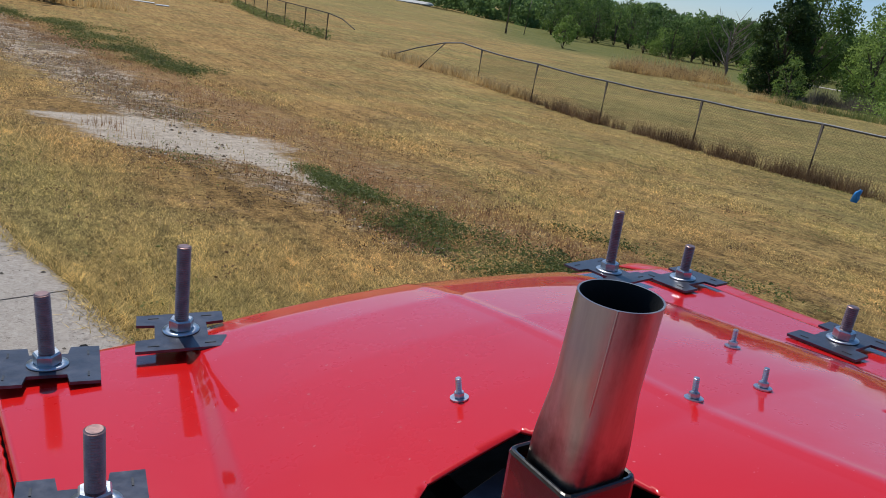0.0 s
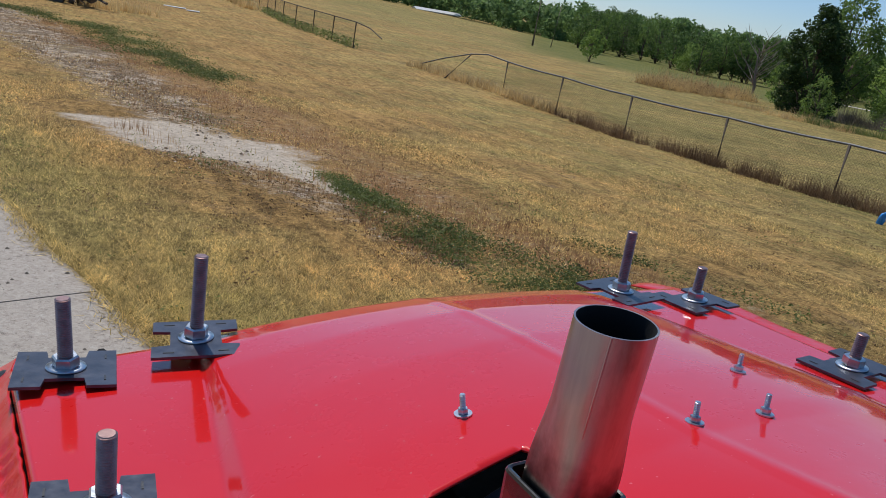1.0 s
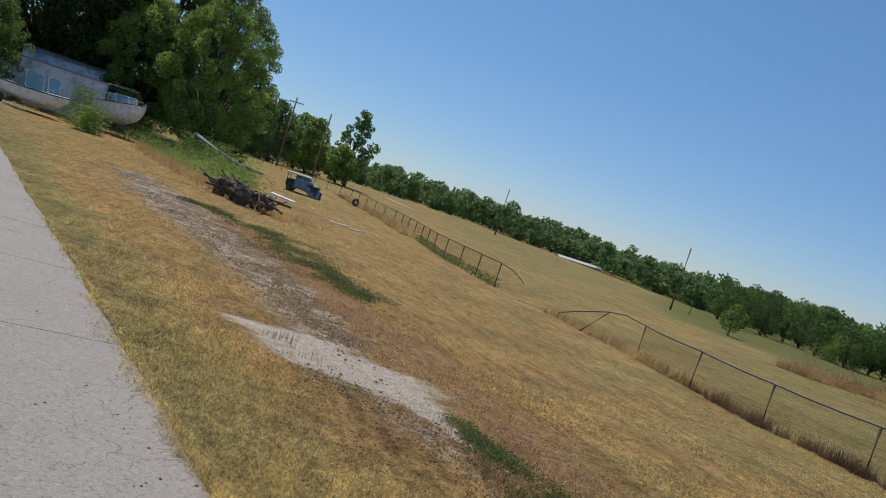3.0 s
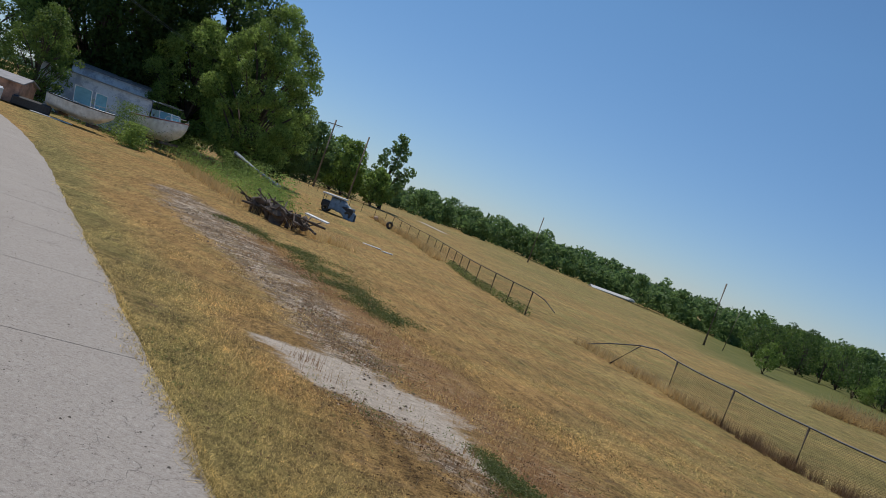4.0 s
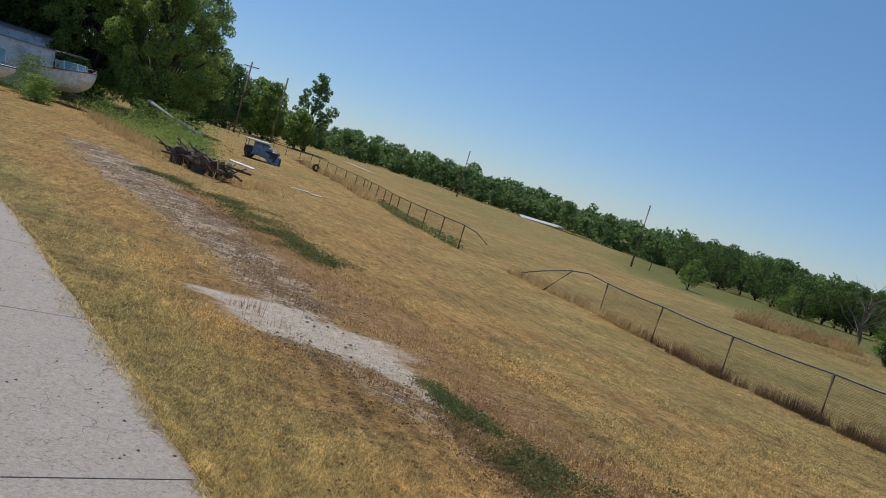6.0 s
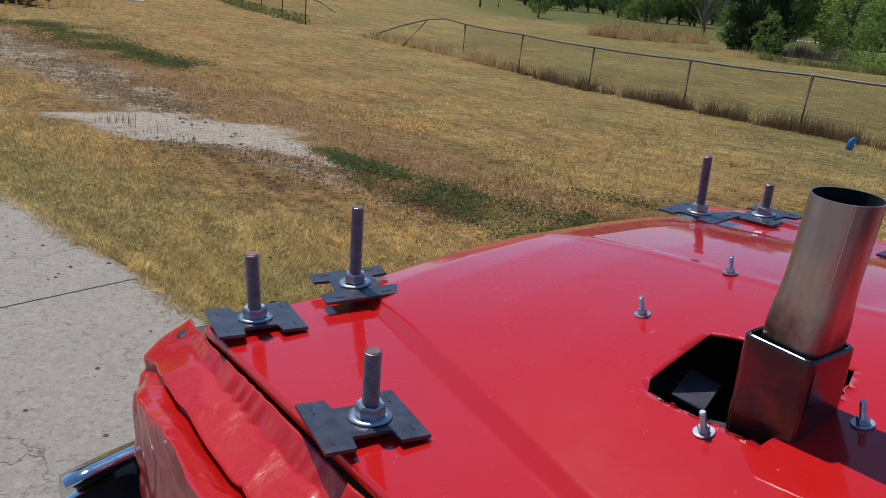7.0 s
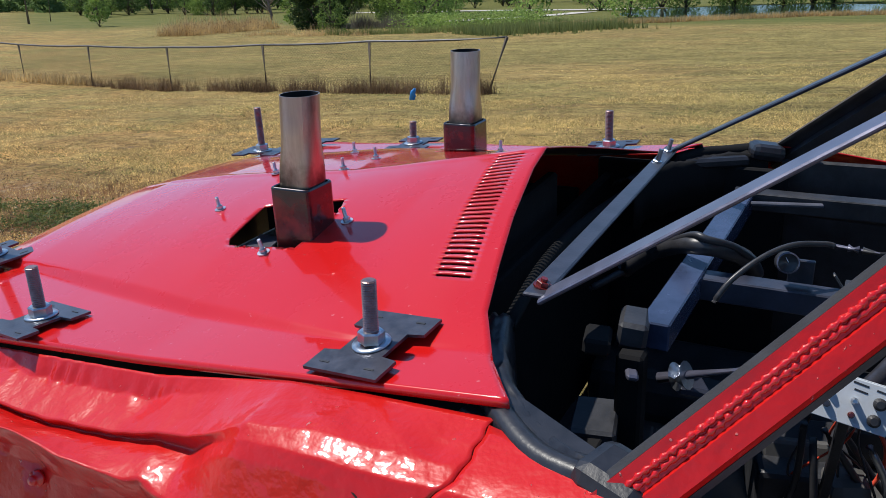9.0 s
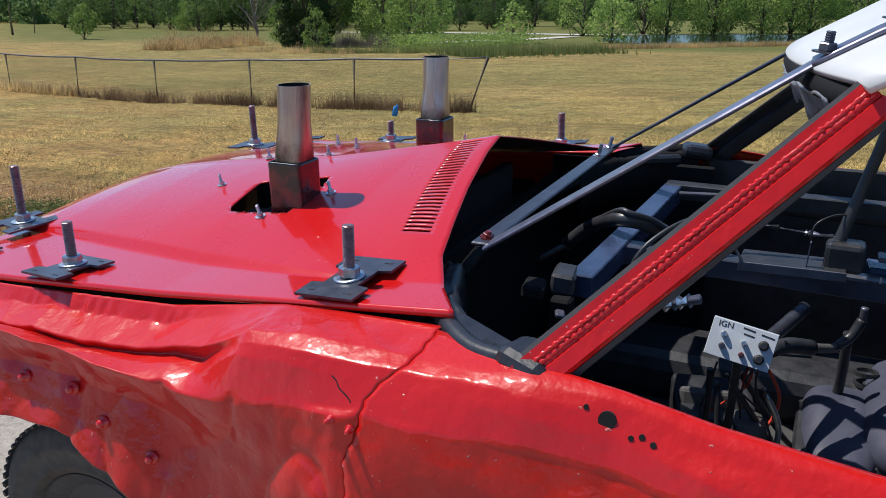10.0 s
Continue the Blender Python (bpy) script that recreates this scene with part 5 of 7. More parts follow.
    box_part("floor_box", (0.035, 0.17, 0.17), pose(0.13, -0.80, 0.42, 0, 18, 10), PLASTIC, "dusty grey plastic tank", 0.012)
    box_part("battery_box", (0.26, 0.22, 0.16), pose(0.19, -0.80, 0.385, 0, 0, 12), BLACK, "black battery box on the floor", 0.015)
    box_part("plastic_jug", (0.10, 0.10, 0.17), pose(0.08, -0.90, 0.40, 0, 0, 20), PLASTIC, "grey plastic jug", 0.03)
    for k, (a, b) in enumerate((((0.02, -0.84, 0.62), (0.16, -1.0, 0.33)), ((0.05, -0.86, 0.63), (0.25, -1.02, 0.32)), ((-0.02, -0.82, 0.62), (-0.10, -0.78, 0.32)), ((0.0, -0.8, 0.64), (0.05, -0.70, 0.32)))):
        m0 = (Vector(a) + Vector(b)) / 2 + Vector((0.02 * math.sin(k * 3), -0.04, -0.06))
        bent("cable", [a, tuple(m0), b], 0.008, HOSE, car, "black cable", 8)
    for k in range(6):
        box_part("vent_slat", (0.10, 0.006, 0.004), pose(0.10 - 0.005 * k, -0.462 - 0.014 * k, 0.452, 0, 0, 8), PLASTIC, "", 0.0)
    box_part("sill_box", (0.10, 0.5, 0.16), pose(-0.80, -1.0, 0.38), BLACK, "", 0.02)
    # far door
    bent("door_bar", [(0.80, -0.45, 0.88), (0.80, -1.2, 0.86), (0.80, -2.2, 0.86)], 0.022, BLACK, car, "black door bar")
    # seat
    seat = new("seat")
    seat.parent = car
    tagged(seat, "dusty blue grey bucket seat")
    for v0, v1, z, r in ((-1.03, -1.24, 0.365, 0.09), (-1.18, -1.58, 0.425, 0.095)):
        n, k = 26, 26
        A, B = np.meshgrid(np.linspace(0, 2 * np.pi, n), np.linspace(-np.pi / 2, np.pi / 2, k), indexing="ij")
        ca, sa = np.cos(A), np.sin(A)
        ex = np.sign(ca) * np.abs(ca) ** 0.55 * np.abs(np.cos(B)) ** 0.5
        ey = np.sign(sa) * np.abs(sa) ** 0.55 * np.abs(np.cos(B)) ** 0.5
        X, Y = 0.34 + 0.30 * ex, (v0 + v1) / 2 + (v0 - v1) / 2 * ey
        Z = z + r * np.sin(B) + 0.012 * np.cos(X * 20) * (B > 0)
        soup("cushion", np.stack([X, Y, Z], -1).reshape(-1, 3), grid_faces(n, k)[:, ::-1], VINYL, seat, True)
    box_part("seat_base", (0.5, 0.5, 0.12), pose(0.34, -1.27, 0.34), BLACK, "", 0.02, seat)
    box_part("seat_back", (0.56, 0.12, 0.6), pose(0.34, -1.62, 0.80, -12), VINYL, "", 0.05, seat)


build_inside()


def build_wheel(u, v):
    w = new("wheel")
    w.parent = car
    R = 0.335
    bm = bmesh.new()
    add_lathe(bm, [(0.19, -0.095), (0.215, -0.108), (0.218, -0.112), (0.225, -0.108), (0.262, -0.118), (0.266, -0.121), (0.272, -0.118), (0.30, -0.108), (0.322, -0.09), (0.327, 0.0), (0.322, 0.09), (0.30, 0.108), (0.262, 0.118), (0.19, 0.095)], 64, pose(u, v, R, 0, 90, 0), True)
    ty = part("tyre", bm, RUBBER, w, "dusty worn black tyre", True)
    bm = bmesh.new()
    for k in range(72):
        a = 360 * k / 72
        for s in (-1, 1):
            add_box(bm, (0.050, 0.016, 0.008), pose(u, v, R, 0, 90, 0) @ pose(0, 0, 0, 0, 0, a) @ pose(0.326, 0, s * 0.075, 0, 90, 0) @ pose(0, 0, 0, 0, 0, 12 * s))
    part("tread", bm, RUBBER, ty)
    tagged(ty.children[0], kind="stuff")
    bm = bmesh.new()
    add_lathe(bm, [(0.0, -0.06), (0.15, -0.07), (0.19, -0.095), (0.195, -0.10), (0.195, 0.10), (0.0, 0.09)], 32, pose(u, v, R, 0, 90, 0))
    part("rim", bm, BLACK, w)


for s in (-1, 1):
    build_wheel(s * 0.79, 0.43)
    build_wheel(s * 0.79, -2.45)


def build_bumper():
    n = 40
    us = np.linspace(-1.03, 1.03, n)
    prof = [(0.0, 0.475), (0.05, 0.47), (0.075, 0.50), (0.078, 0.53), (0.06, 0.565), (0.0, 0.575)]
    G = np.zeros((n, len(prof), 3))
    for i, u in enumerate(us):
        back = 0.10 * (abs(u) / 1.03) ** 4
        for j, (d, z) in enumerate(prof):
            G[i, j] = (u, 1.27 + d - back, z)
    f = grid_faces(n, len(prof))
    ob = soup("bumper", G.reshape(-1, 3), f, CHROME, car, True)
    md = ob.modifiers.new("thickness", "SOLIDIFY")
    md.thickness, md.offset = 0.006, 0
    tagged(ob, "chrome front bumper")
    box_part("bumper_end", (0.16, 0.16, 0.10), pose(-0.94, 1.20, 0.445, 0, 0, 12), BLACK, "black scuffed bumper mount", 0.02)
    box_part("bumper_beam", (1.7, 0.08, 0.12), pose(0, 1.22, 0.49), BLACK)


build_bumper()


def touch(ob, v, z):
    """Where a ray from the car's left at (v, z) meets a body panel, with its outward pose."""
    tree = BVHTree.FromPolygons([q.co for q in ob.data.vertices], [tuple(f.vertices) for f in ob.data.polygons])
    p, n, _, _ = tree.ray_cast(Vector((-2, v, z)), Vector((1, 0, 0)))
    if n.x > 0:
        n = -n
    n = (n + Vector((-1, 0, 0))).normalized()
    return Matrix.Translation(p) @ n.to_track_quat("Z", "Y").to_matrix().to_4x4()


def build_fender_bits():
    for v, z in ((0.497, 0.80), (0.368, 0.795), (0.28, 0.742), (0.154, 0.694), (-0.305, 0.915), (-0.340, 0.905)):
        bm = bmesh.new()
        k = 1.0 if v > 0 else 0.55
        add_lathe(bm, [(0.004 * k, -0.002), (0.015 * k, -0.002), (0.015 * k, 0.003), (0.010 * k, 0.004), (0.009 * k, 0.012), (0.006 * k, 0.016), (0.0, 0.017)], 14, touch(left_fender, v, z))
        part("fender_bolt", bm, RED, car, "bolt head painted red", True)
    # black capped cylinders on the skin stand in for the holes' inner shade
    for v, z, r in ((-0.748, 0.995, 0.0135), (-0.715, 1.007, 0.004), (-0.785, 0.980, 0.004), (-0.80, 0.984, 0.0045), (-0.817, 0.978, 0.0045)):
        bm = bmesh.new()
        add_lathe(bm, [(r, -0.012), (r, 0.0025)], 18, touch(left_door, v, z))
        part("drilled_hole", bm, SOOT_DARK, car, "black disc for a round hole drilled in the door skin")


build_fender_bits()
# a thin black tube on the skin stands in for the crack's shade
bent("crack", [touch(left_fender, v, z).translation for v, z in ((-0.285, 0.972), (-0.296, 0.966), (-0.304, 0.957), (-0.322, 0.949), (-0.332, 0.942))], 0.0012, SOOT_DARK, car, "black line for a ragged crack in the fender", 6)

# ---- fence ----
FENCE = [(7.55, 12.30), (6.02, 14.76), (4.48, 17.24), (2.79, 19.86), (1.15, 22.34), (-0.49, 24.94)]


def ground_z(x, y):
    return float(terrain(x, y))


def add_mesh_panel(bm, p, q, h0, h1, step):
    """Chain link between two posts: crossing wires."""
    p, q = Vector(p), Vector(q)
    L = (q - p).length
    d = (q - p) / L
    up = Vector((0, 0, 1))
    H = h1 - h0
    n = int((L + H) / step)
    for s in (-1, 1):
        for k in range(-int(H / step), int(L / step) + 1):
            a, b = k * step, k * step + H
            za, zb = h0, h1
            if a < 0:
                za, a = h0 - a, 0
            if b > L:
                zb, b = h1 - (b - L), L
            if b - a < 0.01:
                continue
            if s < 0:
                a, b = L - a, L - b
            add_tube(bm, [p + d * a + up * za, p + d * b + up * zb], 0.0016, 3, False)


def build_fence():
    fe = thing("chain_link_fence", Matrix.Identity(4), "rusty sagging chain-link fence along the field", "fence")
    tops = []
    for k, (x, y) in enumerate(FENCE):
        z = ground_z(x, y)
        lean = (0.25, -0.18) if k == 0 else (0.02 * math.sin(k * 2), 0.02 * math.cos(k))
        top = Vector((x + lean[0] * 0.6, y + lean[1] * 0.6, z + 1.0))
        tops.append(top)
        bm = bmesh.new()
        add_tube(bm, [(x - lean[0] * 0.6, y - lean[1] * 0.6, z - 0.1), top], 0.034 if k == 0 else 0.030, 10)
        part("fence_post", bm, GALV, fe, "", True)
    x, y = -1.9, 27.2
    z = ground_z(x, y)
    bm = bmesh.new()
    add_tube(bm, [(x - 0.75, y - 0.1, z - 0.1), (x + 0.1, y, z + 0.95)], 0.026, 10)
    part("fence_post", bm, GALV, fe, "leaning post", True)
    rail = [tops[0] + Vector((0, 0, 0.0))]
    for a, b in zip(tops, tops[1:]):
        for f in (0.33, 0.66, 1.0):
            sag = -0.02 if f < 1 else 0
            rail.append(a.lerp(b, f) + Vector((0, 0, sag)))
    rail += [Vector((-1.2, 26.1, rail[-1].z + 0.03)), Vector((-1.85, 27.2, ground_z(-1.85, 27.2) + 0.92)), Vector((-2.9, 28.6, ground_z(-2.9, 28.6) + 0.55)), Vector((-3.9, 30.0, ground_z(-3.9, 30.0) + 0.12))]
    bm = bmesh.new()
    add_tube(bm, rail, 0.021, 8)
    part("top_rail", bm, RAIL, fe, "bent grey top rail", True)
    for k in range(5):
        (x0, y0), (x1, y1) = FENCE[k], FENCE[k + 1]
        bm = bmesh.new()
        add_mesh_panel(bm, (x0, y0, ground_z(x0, y0)), (x1, y1, ground_z(x1, y1)), 0.05, 0.98, 0.075)
        part("chain_mesh", bm, GALV, fe)


build_fence()
FAR_FENCE = [(-7.3, 33.6), (-9.65, 37.3), (-13.05, 42.4), (-17.0, 50), (-22, 58.5), (-33, 72), (-44, 80), (-52, 86)]


def along(line, step):
    out, carry = [], 0.0
    for (ax, ay), (bx, by) in zip(line, line[1:]):
        L = math.hypot(bx - ax, by - ay)
        s = carry
        while s < L:
            out.append((ax + (bx - ax) * s / L, ay + (by - ay) * s / L))
            s += step
        carry = s - L
    return out


def build_far_fence():
    fe = thing("chain_link_fence", Matrix.Identity(4), "dark chain-link fence far along the slope", "fence")
    pts = along(FAR_FENCE, 3.0)
    bm = bmesh.new()
    tops = []
    for k, (x, y) in enumerate(pts):
        z = ground_z(x, y)
        bp = bmesh.new()
        add_tube(bp, [(x, y, z - 0.1), (x, y, z + 1.05)], 0.03, 6)
        part("fence_post", bp, GALV, fe)
        tops.append((x, y, z + 1.05))
    first = Vector(tops[0])
    add_tube(bm, [first + Vector((1.7, -2.7, -0.30)), first + Vector((0.9, -1.4, -0.06)), first] + [Vector(p) for p in tops[1:]], 0.022, 6)
    part("top_rail", bm, GALV, fe)
    bm = bmesh.new()
    for (a, b) in list(zip(pts, pts[1:]))[:14]:
        add_mesh_panel(bm, (*a, ground_z(*a)), (*b, ground_z(*b)), 0.05, 1.02, 0.14)
    part("chain_mesh", bm, GALV, fe)


build_far_fence()

# ---- trees ----


def leaf_cloud(centres, radii, per, size, rng, squash=0.8):
    """Small bent quads strewn in uneven clumps: arrays of vertices and faces."""
    C, out = [], []
    for c, r in zip(centres, radii):
        n = max(6, int(per * r * r))
        d = rng.normal(size=(n, 3))
        d /= np.linalg.norm(d, axis=1)[:, None]
        rad = r * (0.45 + 0.6 * rng.rand(n) ** 0.6)
        C.append(np.asarray(c)[None] + d * rad[:, None] * np.array([1, 1, squash]))
    P = np.concatenate(C)
    n = len(P)
    a = rng.normal(size=(n, 3))
    a /= np.linalg.norm(a, axis=1)[:, None]
    b = np.cross(a, rng.normal(size=(n, 3)))
    b /= np.linalg.norm(b, axis=1)[:, None]
    s = size * (0.6 + 0.8 * rng.rand(n))[:, None]
    V = np.stack([P - a * s, P + b * s * 0.5, P + a * s, P - b * s * 0.5], 1).reshape(-1, 3)
    F = np.arange(4 * n).reshape(-1, 4)
    return V, F


def tree_parts(height, spread, trunk_h, seed, leaf=0.12, per=60, clumps=40, lean=0.0, trunk_r=None, gaps=0.0, low=0.3, puff=1.0, skirt=0.0):
    """Trunk and limb mesh, and the leaves' arrays, with the foot at the origin."""
    rng = np.random.RandomState(seed)
    r0 = trunk_r or 0.022 * height
    bm = bmesh.new()
    top = np.array([lean * height, 0.2 * lean * height, height * 0.8])
    pts = [(top * f * np.array([f, f, 1]) + np.array([0.04 * height * math.sin(5 * f + seed), 0.04 * height * math.cos(4 * f + seed), 0]) * f) for f in np.linspace(0, 1, 7)]
    add_tube(bm, [tuple(p) for p in pts], [r0 * (1.25 - 1.1 * f) for f in np.linspace(0, 1, 7)], 8)
    centres, radii = [], []
    for k in range(clumps):
        f = trunk_h / height + (1 - trunk_h / height) * ((k + rng.rand()) / clumps)
        w = 2.399 * k + rng.rand()
        env = math.sin(math.pi * min(1, max(0.0, (f - low * 0.6) / (1.06 - low * 0.6))) ** 0.8)
        env = max(env, skirt * (1 - 0.8 * f))
        r = spread * env * (0.35 + 0.65 * rng.rand() ** 0.5)
        c = np.array([lean * height * f + r * math.cos(w), r * math.sin(w), f * height * 0.97])
        rad = puff * spread * (0.14 + 0.26 * rng.rand()) * (1 - 0.35 * max(0, f - 0.7) / 0.3)
        if rng.rand() < gaps:
            continue
        centres.append(c), radii.append(rad)
        if k % 3 == 0:
            g = max(0.12, f - 0.25)
            i = int(g * 6)
            start = pts[min(i, 6)]
            mid = (start + c) / 2 + np.array([0, 0, 0.04 * height])
            rr = r0 * (1.1 - g) * 0.5
            add_tube(bm, [tuple(start), tuple(mid), tuple(c)], [rr, rr * 0.65, rr * 0.25], 5)
    V, F = leaf_cloud(centres, radii, per, leaf, rng)
    return bm, V, F


def plant_tree(name, x, y, label, mat, bark=None, turn=0.0, z=None, category="tree", group="", **kw):
    t = thing(name, pose(x, y, ground_z(x, y) - 0.05 if z is None else z, 0, 0, turn), label, category, group)
    bm, V, F = tree_parts(**kw)
    part("trunk", bm, bark or BARK, t, "", True)
    soup("crown", V, F, mat, t)
    return t

# trees by the boats
plant_tree("large_tree", -54, 53, "very tall dense dark green shade tree behind the sheds", LEAF_DARK, height=24, spread=8.2, trunk_h=3, seed=3, leaf=0.18, per=200, puff=0.75, clumps=150, low=0.05)
plant_tree("large_tree", -49, 60, "tall dense dark green shade tree behind the boats", LEAF_DARK, height=19, spread=6.0, trunk_h=2, seed=4, leaf=0.20, per=150, clumps=70, low=0.05)
plant_tree("leafy_tree", -45.0, 54.4, "broad bushy green tree at the lawn's edge", LEAF, height=11.2, spread=4.2, trunk_h=0.6, seed=5, leaf=0.10, per=620, puff=0.62, clumps=150, low=0.0)
plant_tree("leafy_tree", -38.2, 54.5, "broad bushy green tree at the lawn's edge", LEAF, height=14.2, spread=4.5, trunk_h=0.6, seed=8, leaf=0.10, per=620, puff=0.62, clumps=170, low=0.0)
plant_tree("leafy_tree", -40.2, 61.5, "bushy dark tree at the lawn's edge", LEAF_DARK, height=8.5, spread=3.2, trunk_h=0.6, seed=18, leaf=0.13, per=300, clumps=60, low=0.0)
plant_tree("leafy_tree", -46.2, 41.0, "bright green young tree beside the sheds", LEAF_MID, height=7.2, spread=2.3, trunk_h=0.4, seed=9, leaf=0.09, per=520, clumps=110, low=0.0, puff=0.7)
plant_tree("leafy_tree", -54.0, 42.0, "green tree behind the brown shed", LEAF, height=9.5, spread=3.2, trunk_h=1.5, seed=19, leaf=0.12, per=300, clumps=70, low=0.1)
for k, (x, y, h, sp) in enumerate(((-60.0, 101, 9.0, 3.6), (-55.5, 104, 8.4, 3.0), (-66, 104, 9.8, 4.0), (-50.4, 104, 5.6, 2.4), (-75, 106, 10.5, 4.2), (-62, 112, 8.5, 3.5))):
    plant_tree("leafy_tree", x, y, "green tree beside the utility poles", LEAF if k % 2 else LEAF_HAZE, height=h, spread=sp, trunk_h=0.8, seed=30 + k, leaf=0.22, per=150, clumps=50, low=0.0)
plant_tree("elm_tree", -50.8, 108.0, "tall open elm on the skyline", LEAF_HAZE, height=11.6, spread=2.7, trunk_h=2.0, seed=40, leaf=0.24, per=150, clumps=44, gaps=0.12, low=0.2)

# trees at the field's end and in the park
plant_tree("cedar_tree", 16.4, 52.5, "dark dense cedar at the field's end", LEAF_CEDAR, height=6.5, spread=1.8, trunk_h=0.0, seed=12, leaf=0.09, per=900, clumps=110, low=0.0, skirt=1.0, puff=0.9)
plant_tree("small_cedar", 14.6, 44.0, "small green cedar in front of the tall one", LEAF_MID, height=2.5, spread=0.9, trunk_h=0.0, seed=13, leaf=0.06, per=800, clumps=40, low=0.0, skirt=1.0)
plant_tree("cottonwood_tree", 19.4, 56.5, "open green cottonwood with pale leaves", LEAF_MID, height=8.2, spread=2.5, trunk_h=0.8, seed=14, leaf=0.10, per=330, clumps=110, gaps=0.05, low=0.03, puff=0.8, skirt=0.4)
plant_tree("cottonwood_tree", 22.0, 52.0, "green leafy tree beside the cedar", LEAF, height=5.5, spread=2.0, trunk_h=0.2, seed=16, leaf=0.09, per=330, clumps=70, low=0.0, skirt=0.7)
plant_tree("cottonwood_tree", 21.0, 45.5, "bright green sapling in the brush", LEAF_BRIGHT, height=4.2, spread=1.55, trunk_h=0.2, seed=17, leaf=0.08, per=360, clumps=50, low=0.0, skirt=0.6)
plant_tree("cottonwood_tree", 24.0, 57.5, "green leafy tree behind the brush", LEAF_MID, height=6.9, spread=2.2, trunk_h=0.3, seed=44, leaf=0.10, per=260, clumps=70, low=0.0, skirt=0.6)
plant_tree("sapling", 25.2, 52.4, "bright green sapling in the brush", LEAF_BRIGHT, height=5.4, spread=1.7, trunk_h=0.4, seed=23, leaf=0.10, per=240, clumps=40, low=0.0, skirt=0.5)
plant_tree("sapling", 18.1, 63.0, "bright green sapling by the dead tree", LEAF_BRIGHT, height=3.1, spread=1.4, trunk_h=0.0, seed=24, leaf=0.08, per=450, clumps=34, low=0.0, skirt=0.8)
plant_tree("sapling", 20.5, 118.0, "bright green sapling behind the dry brush", LEAF_BRIGHT, height=3.8, spread=3.2, trunk_h=0.0, seed=45, leaf=0.09, per=330, clumps=34, low=0.0, skirt=0.8)
plant_tree("young_tree", 4.75, 84.0, "small round bright green tree on the mown slope", LEAF_BRIGHT, height=3.3, spread=1.2, trunk_h=0.6, seed=21, leaf=0.10, per=420, clumps=40, low=0.1)
for k, (x, y, h, sp) in enumerate(((53.9, 59.9, 5.3, 2.0), (36.0, 45.1, 3.4, 1.7), (58.5, 58.7, 5.6, 2.6), (62.5, 56.5, 5.4, 2.6), (65.9, 53.9, 5.9, 2.8), (58.5, 58.7, 8.0, 3.8), (64.6, 55.0, 7.4, 3.6), (69.4, 50.0, 7.6, 3.6), (53.0, 62.2, 8.2, 3.4), (72.3, 44.4, 7.4, 3.4), (34.7, 70.8, 5.5, 1.9), (28.1, 45.1, 2.9, 1.2), (45.9, 62.2, 5.5, 2.4))):
    plant_tree("willow_tree", x, y, "soft grey green willow beside the pond", LEAF, height=h, spread=sp, trunk_h=0.3, seed=50 + k, leaf=0.12, per=130, clumps=55, low=0.0, skirt=0.6, puff=0.9, group="willows by the pond")
for k in range(64):
    rng = random.Random(100 + k)
    x = 5 + 70 * (k + rng.random()) / 64
    far = rng.random()
    y = 119 - 0.5 * x + 52 * far
    plant_tree("park_tree", x, y, "dark shade tree standing in the mown park", LEAF_DARK if k % 3 else LEAF_MID, height=4.6 + 3.2 * far + 1.0 * rng.random(), spread=1.75 + 1.0 * far + 0.7 * rng.random(), trunk_h=0.8, seed=70 + k, leaf=0.16, per=120, clumps=40, low=0.12, puff=0.85, group="park trees")


def far_woods():
    rng = np.random.RandomState(7)
    Vs, Fs, n = [], [], 0
    for k in range(560):
        f = (k + rng.rand()) / 560
        x = -190 + 400 * f
        row = k % 3
        y = 168 + 15 * row + 9 * rng.rand() - 40 * np.clip((x - 40) / 100, 0, 1)
        h = 3.8 + 2.6 * rng.rand() + 0.5 * row + (0.4 if x < -10 else 0.4 + 1.7 * min(1, (x + 10) / 20))
        c, r = [], []
        for j in range(13):
            g = 0.05 + 0.85 * rng.rand()
            w = 6.28 * rng.rand()
            s = h * 0.42 * math.sin(math.pi * min(1, g * 0.9 + 0.12)) * rng.rand() ** 0.5
            c.append((x + s * math.cos(w), y + s * math.sin(w), ground_z(x, y) + h * g)), r.append(h * (0.13 + 0.1 * rng.rand()))
        V, F = leaf_cloud(c, r, 24, 0.42, rng)
        Vs.append(V), Fs.append(F + n)
        n += len(V)
    tagged(soup("far_woods", np.concatenate(Vs), np.concatenate(Fs), LEAF_HAZE), "belt of dark green woods far across the park", "woods", kind="stuff")


far_woods()


def far_hills():
    n = 160
    a = np.linspace(radians(-10), radians(190), n)
    R = np.array([420, 450, 520])
    G = np.zeros((n, 3, 3))
    for j, (r, z) in enumerate(((400, -9), (430, 1.0), (520, 3.4))):
        G[:, j, 0], G[:, j, 1] = r * np.cos(a), r * np.sin(a)
        G[:, j, 2] = z + (j > 0) * (2.0 * np.sin(a * 7 + 1) + 1.1 * np.sin(a * 19) + 0.6 * np.sin(a * 53 + j) + 0.5 * np.sin(a * 131))
    tagged(soup("far_hills", G.reshape(-1, 3), grid_faces(n, 3)[:, ::-1], HILL, None, True), "hazy wooded hills along the horizon", "hills", kind="structure")


# the horizon's haze is mixed into this blue green
HILL = plain("hazy_wooded_hill", (0.065, 0.10, 0.065), 0.95, 0.0, 0.35, 0.06, 0.3, 0.1)
far_hills()


